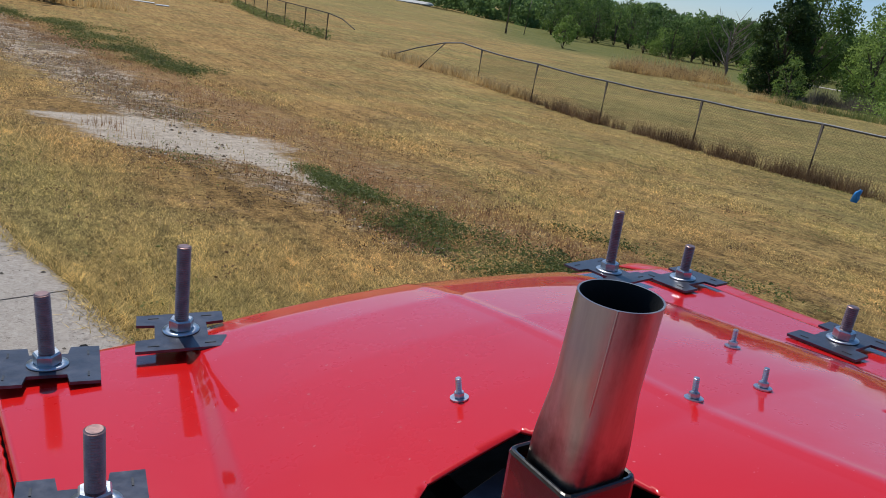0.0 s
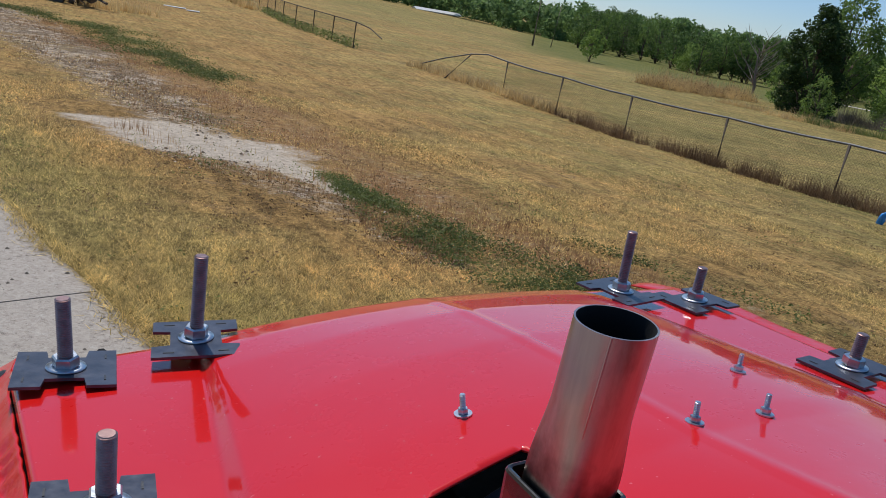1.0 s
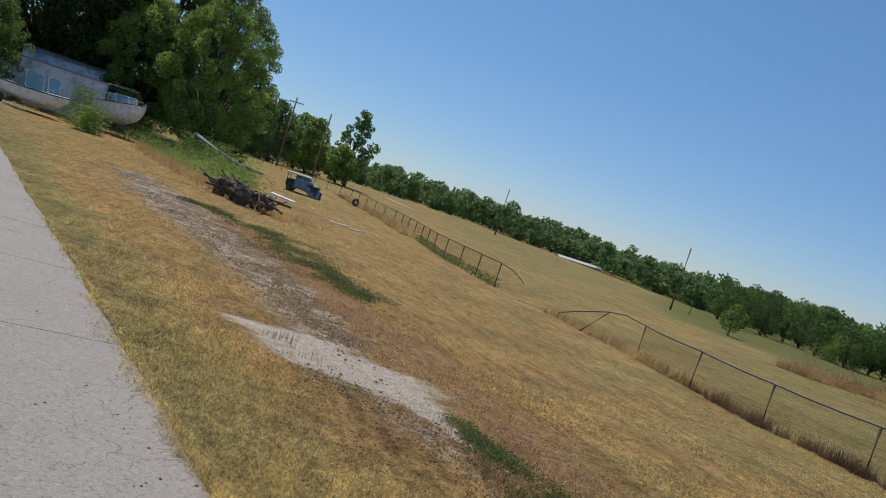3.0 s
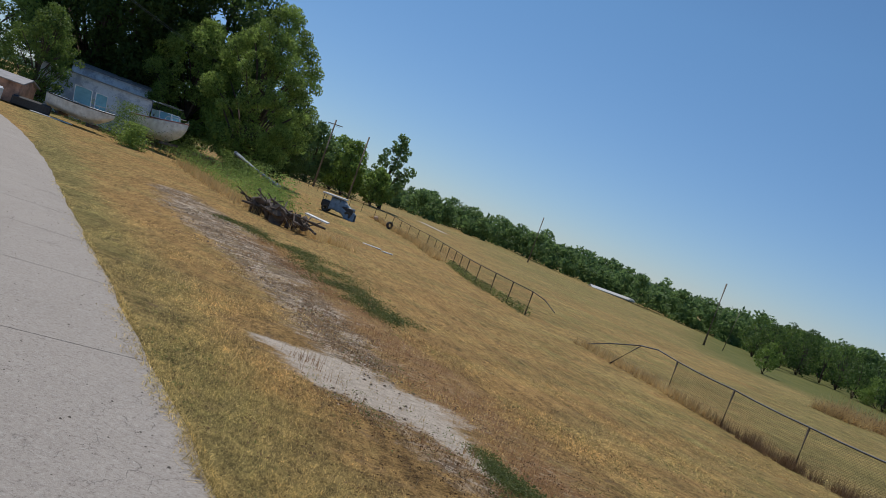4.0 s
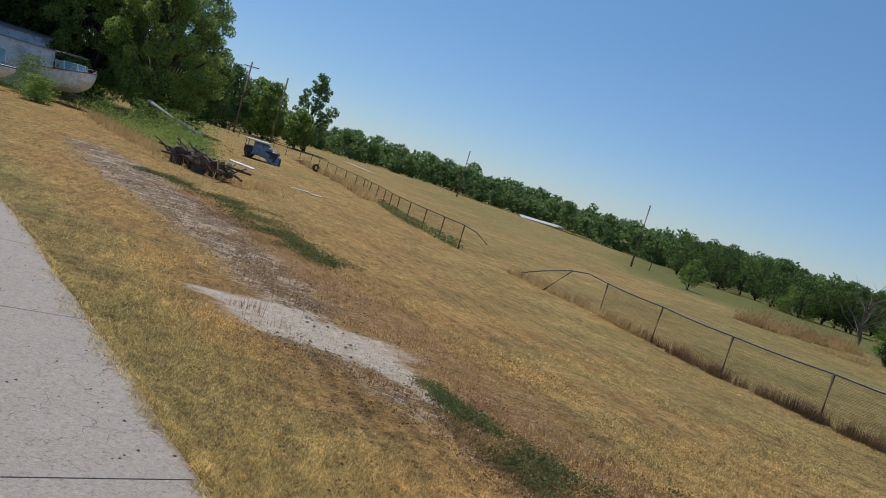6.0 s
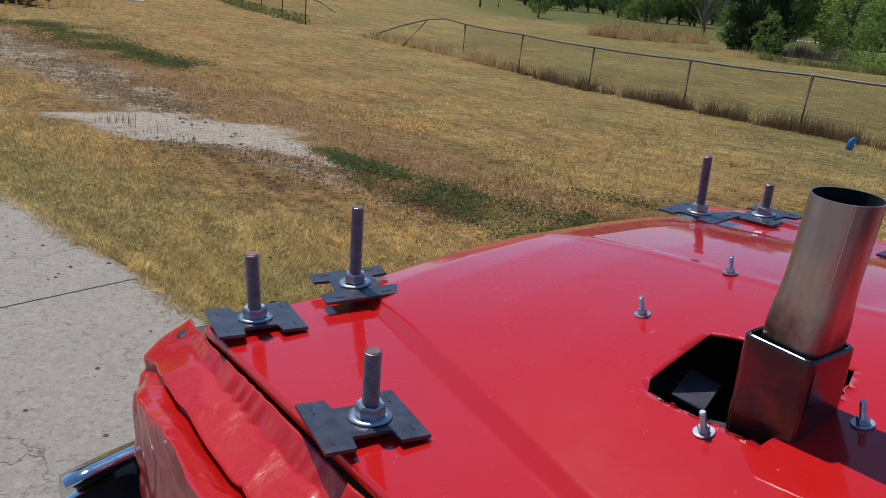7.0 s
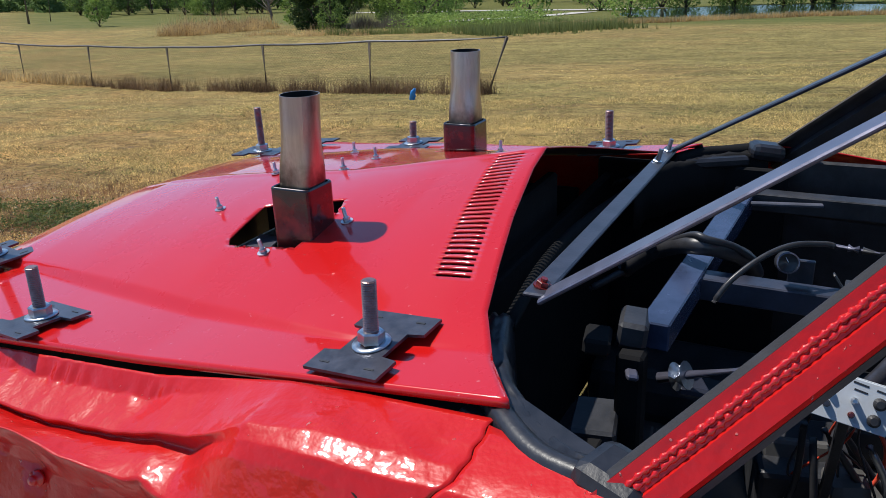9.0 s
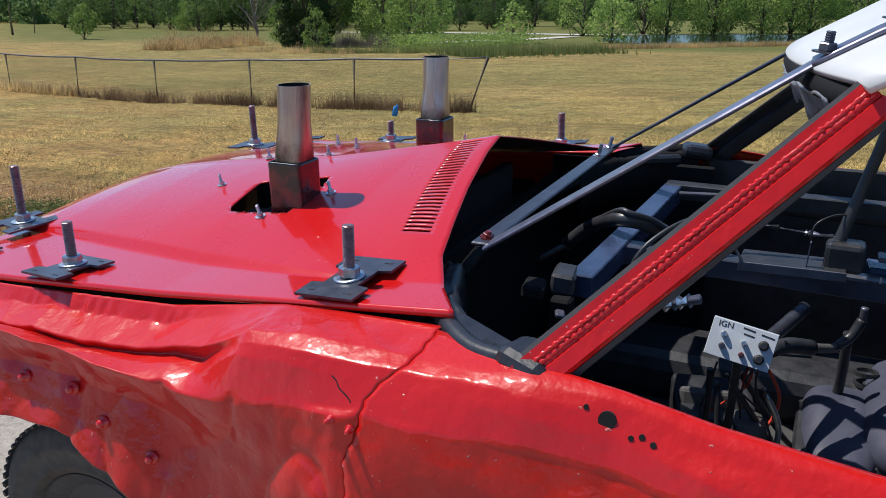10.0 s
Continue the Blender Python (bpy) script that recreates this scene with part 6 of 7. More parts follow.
def utility_pole(x, y, h, label, cross=0, lean=0.0, r=0.15):
    z = ground_z(x, y)
    p = thing("utility_pole", pose(x, y, z), label, "pole", "poles along the park")
    bm = bmesh.new()
    add_tube(bm, [(0, 0, -0.3), (lean, 0, h)], [r, r * 0.7], 8)
    part("pole_shaft", bm, POLE, p, "", True)
    if cross:
        bm = bmesh.new()
        add_bar(bm, (-1.1, 0.16, h - 0.6), (1.1, 0.16, h - 0.6), 0.09, 0.11)
        part("cross_arm", bm, POLE, p)


utility_pole(-1.65, 108.0, 8.3, "bare grey wooden pole on the slope")
utility_pole(0.7, 116.0, 5.6, "thin short grey pole beside the bare one", 0, 0.35, 0.07)
utility_pole(-36.2, 145.0, 8.8, "bare grey wooden pole by the woods")
utility_pole(-49.0, 94.3, 8.6, "weathered wooden utility pole beside the far fence")
utility_pole(-53.6, 92.8, 9.2, "weathered wooden utility pole with a cross arm", 1)
utility_pole(-35.2, 27.6, 9.6, "weathered wooden utility pole beside the road")


def wires():
    a, b = Vector((-35.2, 27.6, 8.2)), Vector((-53.6, 92.8, 7.3))
    for off in (-0.9, 0.9):
        bm = bmesh.new()
        pts = [a.lerp(b, f) + Vector((off * f, 0, -1.2 * 4 * f * (1 - f))) for f in np.linspace(0, 1, 16)]
        add_tube(bm, pts, 0.012, 4)
        w = obj("power_line", bm, HOSE)
        tagged(w, "thin dark power line between two poles", "power line", "power lines")


wires()


def dead_tree(x, y, h):
    t = thing("dead_tree", pose(x, y, ground_z(x, y)), "bare grey dead tree with crooked limbs", "tree")
    rng = random.Random(5)
    bm = bmesh.new()
    add_tube(bm, [(0, 0, -0.1), (0.1, 0, h * 0.2), (-0.1, 0.05, h * 0.45), (-0.25, 0, h * 0.8)], [0.14, 0.11, 0.08, 0.03], 7)
    for k in range(22):
        z = h * (0.25 + 0.5 * rng.random())
        w = rng.random() * 6.28
        L = h * (0.25 + 0.25 * rng.random())
        p = Vector((-0.05, 0, z))
        q = p + Vector((math.cos(w) * L * 0.6, math.sin(w) * L * 0.6, L * 0.5))
        r = q + Vector((math.cos(w + 0.6) * L * 0.35, math.sin(w + 0.6) * L * 0.35, L * 0.45))
        add_tube(bm, [p, q, r], [0.04, 0.022, 0.007], 5)
        for s in (-1, 1):
            e = q + Vector((math.cos(w + s) * L * 0.3, math.sin(w + s) * L * 0.3, L * 0.3))
            add_tube(bm, [q, e], [0.014, 0.004], 4)
    part("dead_wood", bm, DEADWOOD, t)


DEADWOOD = plain("grey_dead_wood", (0.22, 0.19, 0.165), 0.9, 0.0, 0.3, 10, 0.3)
dead_tree(14.8, 58.8, 4.4)

# ---- low plants ----


def stalks(name, P, mat, hmin, hmax, width, rng, label, cat, tilt=0.35, per=3, tall=None):
    """Thin upright triangles in clumps at points P (x, y, z)."""
    n = len(P) * per
    B = np.repeat(P, per, 0) + np.concatenate([rng.normal(scale=0.03, size=(n, 2)), np.zeros((n, 1))], 1)
    az = rng.rand(n) * 2 * np.pi
    h = (hmin + (hmax - hmin) * rng.rand(n) ** 1.3) * (1 if tall is None else np.repeat(tall, per))
    ti = tilt * rng.normal(size=n)
    D = np.stack([np.cos(az) * np.sin(ti), np.sin(az) * np.sin(ti), np.cos(ti)], 1) * h[:, None]
    S = np.stack([-np.sin(az), np.cos(az), np.zeros(n)], 1) * width * (0.6 + 0.8 * rng.rand(n))[:, None]
    V = np.stack([B - S, B + S, B + D], 1).reshape(-1, 3)
    return tagged(soup(name, V, np.arange(3 * n).reshape(-1, 3), mat), label, cat, kind="stuff")


def leafy(name, P, mat, h, size, rng, label, cat, per=8, spread=0.06, tall=None):
    """Small leaves strewn over points P, up to h high."""
    n = len(P) * per
    C = np.repeat(P, per, 0) + np.concatenate([rng.normal(scale=spread, size=(n, 2)), (h * rng.rand(n) * (1 if tall is None else np.repeat(tall, per)))[:, None]], 1)
    a = rng.normal(size=(n, 3))
    a[:, 2] *= 0.5
    a /= np.linalg.norm(a, axis=1)[:, None]
    b = np.cross(a, rng.normal(size=(n, 3)))
    b /= np.linalg.norm(b, axis=1)[:, None]
    s = size * (0.6 + 0.8 * rng.rand(n))[:, None]
    V = np.stack([C - a * s, C + b * s * 0.45, C + a * s, C - b * s * 0.45], 1).reshape(-1, 3)
    return tagged(soup(name, V, np.arange(4 * n).reshape(-1, 4), mat), label, cat, kind="stuff")


def on_ground(x, y, dz=0.0):
    return np.stack([x, y, terrain(x, y) + dz], 1)


def road_side(x, y):
    return (y - 3.47) * 0.766 + (x + 1.19) * 0.643


def grass():
    rng = np.random.RandomState(2)
    n = 1500000
    r = 2.4 * np.exp(rng.rand(n) * math.log(21 / 2.4))
    w = radians(20) + rng.rand(n) * radians(135)
    x, y = 0.5 + r * np.cos(w), 0.2 + r * np.sin(w)
    keep = (road_side(x, y) > -0.01 + 0.06 * rng.normal(size=n) * (1 + np.sin(3 * x) * np.sin(5 * y)))
    keep &= rng.rand(n) > 1.1 * np.clip(band(x, y, DIRT, DIRT_W) * 1.7, 0, 1)
    keep &= rng.rand(n) > 0.75 * band(x, y, BROWN, BROWN_W)
    keep &= rng.rand(n) > 0.85 * band(x, y, GRIT, GRIT_W)
    keep &= rng.rand(n) > 0.6 * band(x, y, GRIT_B, GRIT_BW)
    keep &= rng.rand(n) > 0.6 * band(x, y, GREEN, GREEN_W)
    bare = np.sin(x * 2.1 + 1.3 * np.sin(y * 1.7)) * np.sin(y * 2.6 + x)
    keep &= rng.rand(n) > 0.35 * (bare > 0.45)
    keep &= rng.rand(n) > np.clip((r - 9) / 14, 0, 1)
    x, y, r = x[keep], y[keep], r[keep]
    n = len(x)
    P = on_ground(x, y, -0.005)
    az = rng.rand(n) * 2 * np.pi
    L = (0.022 + 0.034 * rng.rand(n)) * (1 + 0.25 * np.sin(x * 1.3) * np.sin(y * 1.1))
    ti = 0.60 + 0.85 * rng.rand(n)
    D = np.stack([np.cos(az) * np.sin(ti), np.sin(az) * np.sin(ti), np.cos(ti) * 0.75], 1) * L[:, None]
    near = road_side(x, y) < 0.07
    P[near, 2] += 0.018
    D[near] *= 1.5
    wd = 0.0015 + 0.00036 * np.clip(r - 2, 0, 25)
    S = np.stack([-np.sin(az), np.cos(az), np.zeros(n)], 1) * wd[:, None]
    V = np.stack([P - S, P + S, P + D], 1).reshape(-1, 3)
    ob = soup("lawn_grass", V, np.arange(3 * n).reshape(-1, 3), BLADE)
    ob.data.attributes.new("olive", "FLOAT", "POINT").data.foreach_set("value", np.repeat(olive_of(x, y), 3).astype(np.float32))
    tagged(ob, "short dry yellow and green lawn grass", "grass", kind="stuff")


def scatter_band(line, half, n, rng, scale=1.0, power=0.5):
    pts = []
    lens = [math.hypot(b[0] - a[0], b[1] - a[1]) for a, b in zip(line, line[1:])]
    tot = sum(lens)
    for k, L in enumerate(lens):
        m = int(n * L / tot)
        t = rng.rand(m)
        (ax, ay), (bx, by) = line[k], line[k + 1]
        h = (half[k] + t * (half[k + 1] - half[k])) * scale
        o = np.clip(rng.normal(size=m) * 0.6, -1.5, 1.5) * h
        px, py = ax + t * (bx - ax) - (by - ay) / L * o, ay + t * (by - ay) + (bx - ax) / L * o
        pts.append(np.stack([px, py], 1))
    return np.concatenate(pts)


def clumps_of(line, half, n, each, rng):
    """Points in round clumps strewn along a band, and how tall each stands: highest in its clump's middle."""
    c = scatter_band(line, half, n, rng, 1.0)
    r = 0.25 + 0.75 * rng.rand(len(c)) ** 2
    o = rng.normal(size=(len(c), each, 2)) * 0.5
    q = c[:, None] + o * r[:, None, None]
    tall = (0.3 + 0.9 * r[:, None]) * np.exp(-(o ** 2).sum(2) * 0.9)
    return q.reshape(-1, 2), tall.ravel()


def off_dirt(q):
    """Those points that lie clear of the bare patch."""
    return q[band(q[:, 0], q[:, 1], DIRT, DIRT_W) < 0.25]


def plants():
    rng = np.random.RandomState(5)
    q = off_dirt(scatter_band(BROWN, BROWN_W, 14000, rng, 1.4))
    q = q[np.sin(q[:, 0] * 2.9 + q[:, 1]) * np.sin(q[:, 1] * 2.2 - q[:, 0] * 0.7) + 0.5 * rng.normal(size=len(q)) > -0.1]
    stalks("dead_weeds", on_ground(q[:, 0], q[:, 1]), WEED_BROWN, 0.02, 0.075, 0.0035, rng, "reddish brown dead weeds beside the bare track", "weeds", 0.8)
    q = off_dirt(scatter_band(GRIT_B, GRIT_BW, 1500, rng, 1.1))
    stalks("dead_weeds", on_ground(q[:, 0], q[:, 1]), WEED_BROWN, 0.02, 0.07, 0.003, rng, "brown dead weeds on the near side of the track", "weeds", 0.6)
    q = off_dirt(scatter_band(GRIT, GRIT_W, 3600, rng, 1.3))
    q = q[np.sin(q[:, 0] * 2.1) * np.sin(q[:, 1] * 1.7 + q[:, 0]) + 0.4 * rng.normal(size=len(q)) > -0.05]
    stalks("dead_weeds", on_ground(q[:, 0], q[:, 1]), WEED_BROWN, 0.02, 0.07, 0.004, rng, "sparse dead weeds along the bare track", "weeds", 0.6)
    q = np.concatenate([scatter_band(GREEN, GREEN_W, 2000, rng, 1.35), scatter_band([(-2.5, 6.95), (-2.0, 6.75)], [0.12, 0.12], 60, rng), scatter_band([(1.1, 6.75), (1.9, 6.2), (2.8, 5.6)], [0.10, 0.10, 0.14], 160, rng)])
    q = q[np.sin(q[:, 0] * 5.1 + 2 * q[:, 1]) * np.sin(q[:, 1] * 4.3) + 0.5 * rng.normal(size=len(q)) > 0.0]
    leafy("green_weeds", on_ground(q[:, 0], q[:, 1]), WEED_LOW, 0.06, 0.012, rng, "low green weeds growing beside the track", "weeds", 16, 0.05)
    q = scatter_band(GREEN_B, GREEN_BW, 2400, rng, 1.5)
    q = q[np.sin(q[:, 0] * 2.3) * np.sin(q[:, 1] * 1.9 + q[:, 0]) > -0.35]
    leafy("green_weeds", on_ground(q[:, 0], q[:, 1]), WEED_LOW, 0.09, 0.022, rng, "low green weeds in patches", "weeds", 9, 0.10)
    # small weeds strewn over the lawn in patches
    q = np.stack([-6 + 14 * rng.rand(5200), 3.0 + 11 * rng.rand(5200)], 1)
    patch = np.sin(q[:, 0] * 1.3 + 0.8 * np.sin(q[:, 1] * 1.1)) * np.sin(q[:, 1] * 1.7 + 0.6 * q[:, 0])
    q = q[(patch + 0.35 * rng.normal(size=len(q)) > 0.55) & (road_side(q[:, 0], q[:, 1]) > 0.05)]
    leafy("lawn_weeds", on_ground(q[:, 0], q[:, 1]), WEED_GREEN, 0.035, 0.010, rng, "small green weeds strewn through the dry lawn", "weeds", 9, 0.05)
    q = np.stack([-8 + 18 * rng.rand(7000), 3.0 + 16 * rng.rand(7000)], 1)
    q = q[road_side(q[:, 0], q[:, 1]) > 0.05]
    stalks("dry_stems", on_ground(q[:, 0], q[:, 1]), STRAW, 0.03, 0.10, 0.0026, rng, "pale dry stems standing up from the lawn", "grass", 0.7, 3)
    q = np.concatenate([scatter_band(BROWN, BROWN_W, 450, rng, 1.5), scatter_band(GRIT_B, GRIT_BW, 160, rng, 1.5), scatter_band(GRIT, GRIT_W, 450, rng, 1.2), np.stack([-5 + 12 * rng.rand(500), 4 + 9 * rng.rand(500)], 1)])
    q = off_dirt(q[road_side(q[:, 0], q[:, 1]) > 0.15])
    leafy("dead_tufts", on_ground(q[:, 0], q[:, 1]), WEED_FENCE, 0.05, 0.011, rng, "low dark dead tufts beside the track", "weeds", 14, 0.05)
    # tufts
    T = np.array([(-3.33, 7.82)] * 16 + [(-2.9, 7.35)] * 4 + [(-2.3, 6.95)] * 4 + [(-1.5, 6.75)] * 4 + [(-1.0, 6.95)] * 5 + [(-1.2, 7.2)] * 5) + rng.normal(scale=0.09, size=(38, 2))
    stalks("dry_tufts", on_ground(T[:, 0], T[:, 1]), WEED_BROWN, 0.04, 0.18, 0.003, rng, "upright dry weed tufts on the bare track", "weeds", 0.22, 5)
    # along the fence, in uneven clumps
    q = scatter_band(FENCE[:5], [0.20] * 5, 2600, rng, 1.0)
    q[:, 0] -= 0.10
    q[:, 1] -= 0.07
    s = (q[:, 0] - FENCE[0][0]) * -0.53 + (q[:, 1] - FENCE[0][1]) * 0.85
    thick = 0.5 + 0.5 * np.sin(s * 3.1 + 1.5 * np.sin(s * 1.3)) + 0.35 * np.sin(s * 7.9)
    q = q[rng.rand(len(q)) < 0.2 + 0.8 * thick * np.interp(s, [0, 2, 8, 12], [1.0, 1.0, 0.9, 0.5])]
    for k in range(4):
        u = q[k::4]
        stalks("fence_weeds", on_ground(u[:, 0], u[:, 1]), (WEED_FENCE, WEED_DARK)[k % 2], 0.06, (0.26, 0.34, 0.40, 0.50)[k], 0.0045, rng, "dark brown dead weeds along the fence", "weeds", 0.45, 6)
        leafy("fence_weed_heads", on_ground(u[:, 0], u[:, 1], 0.03), (WEED_DARK, WEED_FENCE)[k % 2], (0.16, 0.22, 0.28, 0.34)[k], 0.010, rng, "brown seed heads along the fence", "weeds", 12, 0.07)
    q = scatter_band([FENCE[4], FENCE[5], (-1.9, 27.2), (-3.9, 30.0)], [0.2, 0.25, 0.45, 0.5], 700, rng, 1.0)
    stalks("fence_weeds", on_ground(q[:, 0], q[:, 1]), STRAW, 0.1, 0.38, 0.010, rng, "grey tan dry grass at the fallen end of the fence", "weeds", 0.4, 5)
    q = scatter_band(FAR_FENCE[:4], [0.25] * 4, 420, rng, 1.0)
    leafy("fence_weeds", on_ground(q[:, 0], q[:, 1]), WEED_GREEN, 0.35, 0.05, rng, "green weeds along the far fence", "weeds", 8, 0.15)
    q = scatter_band(FAR_FENCE[3:6], [0.5, 0.6, 0.4], 650, rng, 1.0)
    stalks("tall_straw", on_ground(q[:, 0] - 0.6, q[:, 1] - 0.4), STRAW, 0.2, 0.7, 0.018, rng, "tall tan straw along the far fence", "grass", 0.3, 6)
    # brush below the dead tree
    q, tall = clumps_of([(6.8, 52.2), (9.8, 54.2), (12.6, 58.5), (14.6, 57.5)], [0.8, 2.0, 2.0, 1.5], 110, 28, rng)
    stalks("dry_brush", on_ground(q[:, 0], q[:, 1]), STRAW, 0.3, 1.7, 0.012, rng, "tan dry brush round the dead tree", "brush", 0.6, 4, tall)
    leafy("dry_brush", on_ground(q[::2, 0], q[::2, 1]), WEED_FENCE, 1.2, 0.04, rng, "brown twiggy brush round the dead tree", "brush", 4, 0.2, tall[::2])
    q, tall = clumps_of([(10.6, 47.5), (12.4, 46.5), (13.9, 43.0), (15.4, 40.8)], [1.1, 1.2, 1.0, 0.6], 46, 24, rng)
    stalks("dry_brush", on_ground(q[:, 0], q[:, 1]), STRAW, 0.15, 0.7, 0.009, rng, "tan dry grass at the field's end", "brush", 0.6, 4, tall)
    q = np.stack([18.5 + 9 * rng.rand(900), 42.5 + 3.0 * rng.normal(size=900) * 0.5], 1)
    leafy("green_brush", on_ground(q[:, 0], q[:, 1]), LEAF, 0.9, 0.06, rng, "grey green brush at the field's end", "brush", 10, 0.3)
    q = scatter_band([(13.9, 42.6), (16.5, 40.6), (18.0, 39.8), (22.0, 39.4), (27.5, 40.0)], [0.5, 0.6, 0.7, 0.8, 0.8], 1000, rng, 1.0)
    stalks("tall_green_grass", on_ground(q[:, 0], q[:, 1]), WEED_GREEN, 0.15, 0.55, 0.010, rng, "rank grass below the trees at the field's end", "grass", 0.4, 6)
    q, tall = clumps_of([(17.8, 50.6), (19.5, 48.2), (20.7, 47.6)], [0.8, 0.9, 0.8], 26, 30, rng)
    stalks("twiggy_brush", on_ground(q[:, 0], q[:, 1]), WEED_GREY, 0.5, 1.7, 0.010, rng, "grey twiggy brush under the cottonwoods", "brush", 0.5, 5, tall)
    # reeds by the pond
    q = np.stack([18.5 + 9.0 * rng.rand(1500), 35.0 + 1.3 * rng.normal(size=1500)], 1)
    stalks("tall_green_grass", on_ground(q[:, 0], q[:, 1]), WEED_GREEN, 0.15, 0.6, 0.012, rng, "tall yellow green grass at the park's edge", "grass", 0.25, 6)
    line = [(24.0, 37.4), (28.5, 37.6), (34.0, 36.3), (40.4, 34.6), (44.5, 31.0), (48.0, 27.0)]
    q = scatter_band(line, [0.7, 0.7, 0.5, 0.35, 0.35, 0.3], 3200, rng, 1.0)
    stalks("reeds", on_ground(q[:, 0], q[:, 1]), STRAW, 0.12, 0.40, 0.014, rng, "tan reeds along the pond's near edge", "reeds", 0.25, 6)


grass()
plants()


def pond_water():
    m = Nodes("pond_water")
    p = m.position()
    m.bump(m.noise(2.2, 4, 0.6, p), 0.10, 0.05)
    return m.set(Base_Color=(0.012, 0.020, 0.018), Roughness=0.06, Specular_IOR_Level=0.5)


def build_pond():
    bm = bmesh.new()
    vs = []
    for k in range(60):
        w = 2 * math.pi * k / 60
        p, q = 14.0 * math.cos(w), 3.0 + 18.0 * math.sin(w)
        vs.append(bm.verts.new((53.0 + 0.70 * p + 0.71 * q, 44.0 + 0.71 * p - 0.70 * q, -1.80)))
    bm.faces.new(vs)
    tagged(obj("pond", bm, pond_water()), "still dark pond beyond the field", "pond", kind="structure")


build_pond()
GRAVEL = plain("pale_gravel", (0.50, 0.46, 0.40), 0.9, 0.0, 0.15, 3, 0.4)


def draped(name, line, half, mat, label):
    L, R = [], []
    pts = along(line, 1.0) + [line[-1]]
    P = np.array(pts)
    d = np.gradient(P, axis=0)
    d /= np.linalg.norm(d, axis=1)[:, None]
    G = np.zeros((len(P), 2, 3))
    for j, s in ((0, 1), (1, -1)):
        G[:, j, 0], G[:, j, 1] = P[:, 0] - d[:, 1] * s * half, P[:, 1] + d[:, 0] * s * half
        G[:, j, 2] = terrain(G[:, j, 0], G[:, j, 1]) + 0.05
    tagged(soup(name, G.reshape(-1, 3), grid_faces(len(P), 2), mat), label, "path", kind="structure")


draped("park_path", [(24.5, 53), (29, 54.3), (36, 55.5), (43, 60)], 1.0, GRAVEL, "pale gravel path by the park trees")
draped("park_road", [(31, 102), (37, 93), (42.5, 82.5), (46, 72), (48.0, 64), (53, 62)], 1.7, GRAVEL, "pale park road under the trees")
draped("far_road", [(-50, 123), (-46, 119.5), (-43, 117)], 0.8, GRAVEL, "pale bare strip on the far slope")

# ---- boats, sheds and clutter ----
HULL = plain("dirty_white_hull", (0.82, 0.81, 0.78), 0.5, 0.0, 0.25, 3, 0.1)
HULL_TRIM = plain("faded_red_trim", (0.30, 0.12, 0.10), 0.5, 0.0, 0.3, 6, 0.1)
GLASS = plain("tinted_windshield", (0.16, 0.34, 0.40), 0.1, 0.0, 0.15, 3, 0.0)
SHED = plain("peeling_whitewashed_wall", (0.74, 0.77, 0.82), 0.8, 0.0, 0.30, 1.3, 0.2)


def peeling():
    m = Nodes("peeling_whitewash")
    patch = m.ramp(m.noise(0.9, 7, 0.75), (0.46, 0.0), (0.58, 1.0))
    col = m.mix(m.noise(4, 5, 0.7), (0.74, 0.76, 0.82), (0.88, 0.89, 0.93))
    col = m.mix(m.math("MULTIPLY", patch, 0.70), col, m.mix(m.noise(6, 5, 0.7), (0.20, 0.23, 0.30), (0.40, 0.43, 0.52)))
    m.bump(m.noise(12, 5, 0.7), 0.3, 0.01)
    return m.set(Base_Color=col, Roughness=0.85)


PEELING = peeling()
SHED_ROOF = plain("old_tin_roof", (0.30, 0.29, 0.30), 0.7, 0.0, 0.3, 2, 0.2)
BROWN_WALL = plain("rusty_tan_wall", (0.42, 0.25, 0.18), 0.85, 0.0, 0.7, 1.4, 0.2)
RUST = plain("rusty_scrap_iron", (0.15, 0.115, 0.09), 0.85, 0.3, 0.5, 5, 0.4)
TARP = plain("blue_tarp", (0.20, 0.27, 0.35), 0.6, 0.0, 0.4, 4, 0.4)
BLUEBAG = plain("blue_plastic_bag", (0.02, 0.22, 0.55), 0.4, 0.0, 0.2, 20, 0.1)


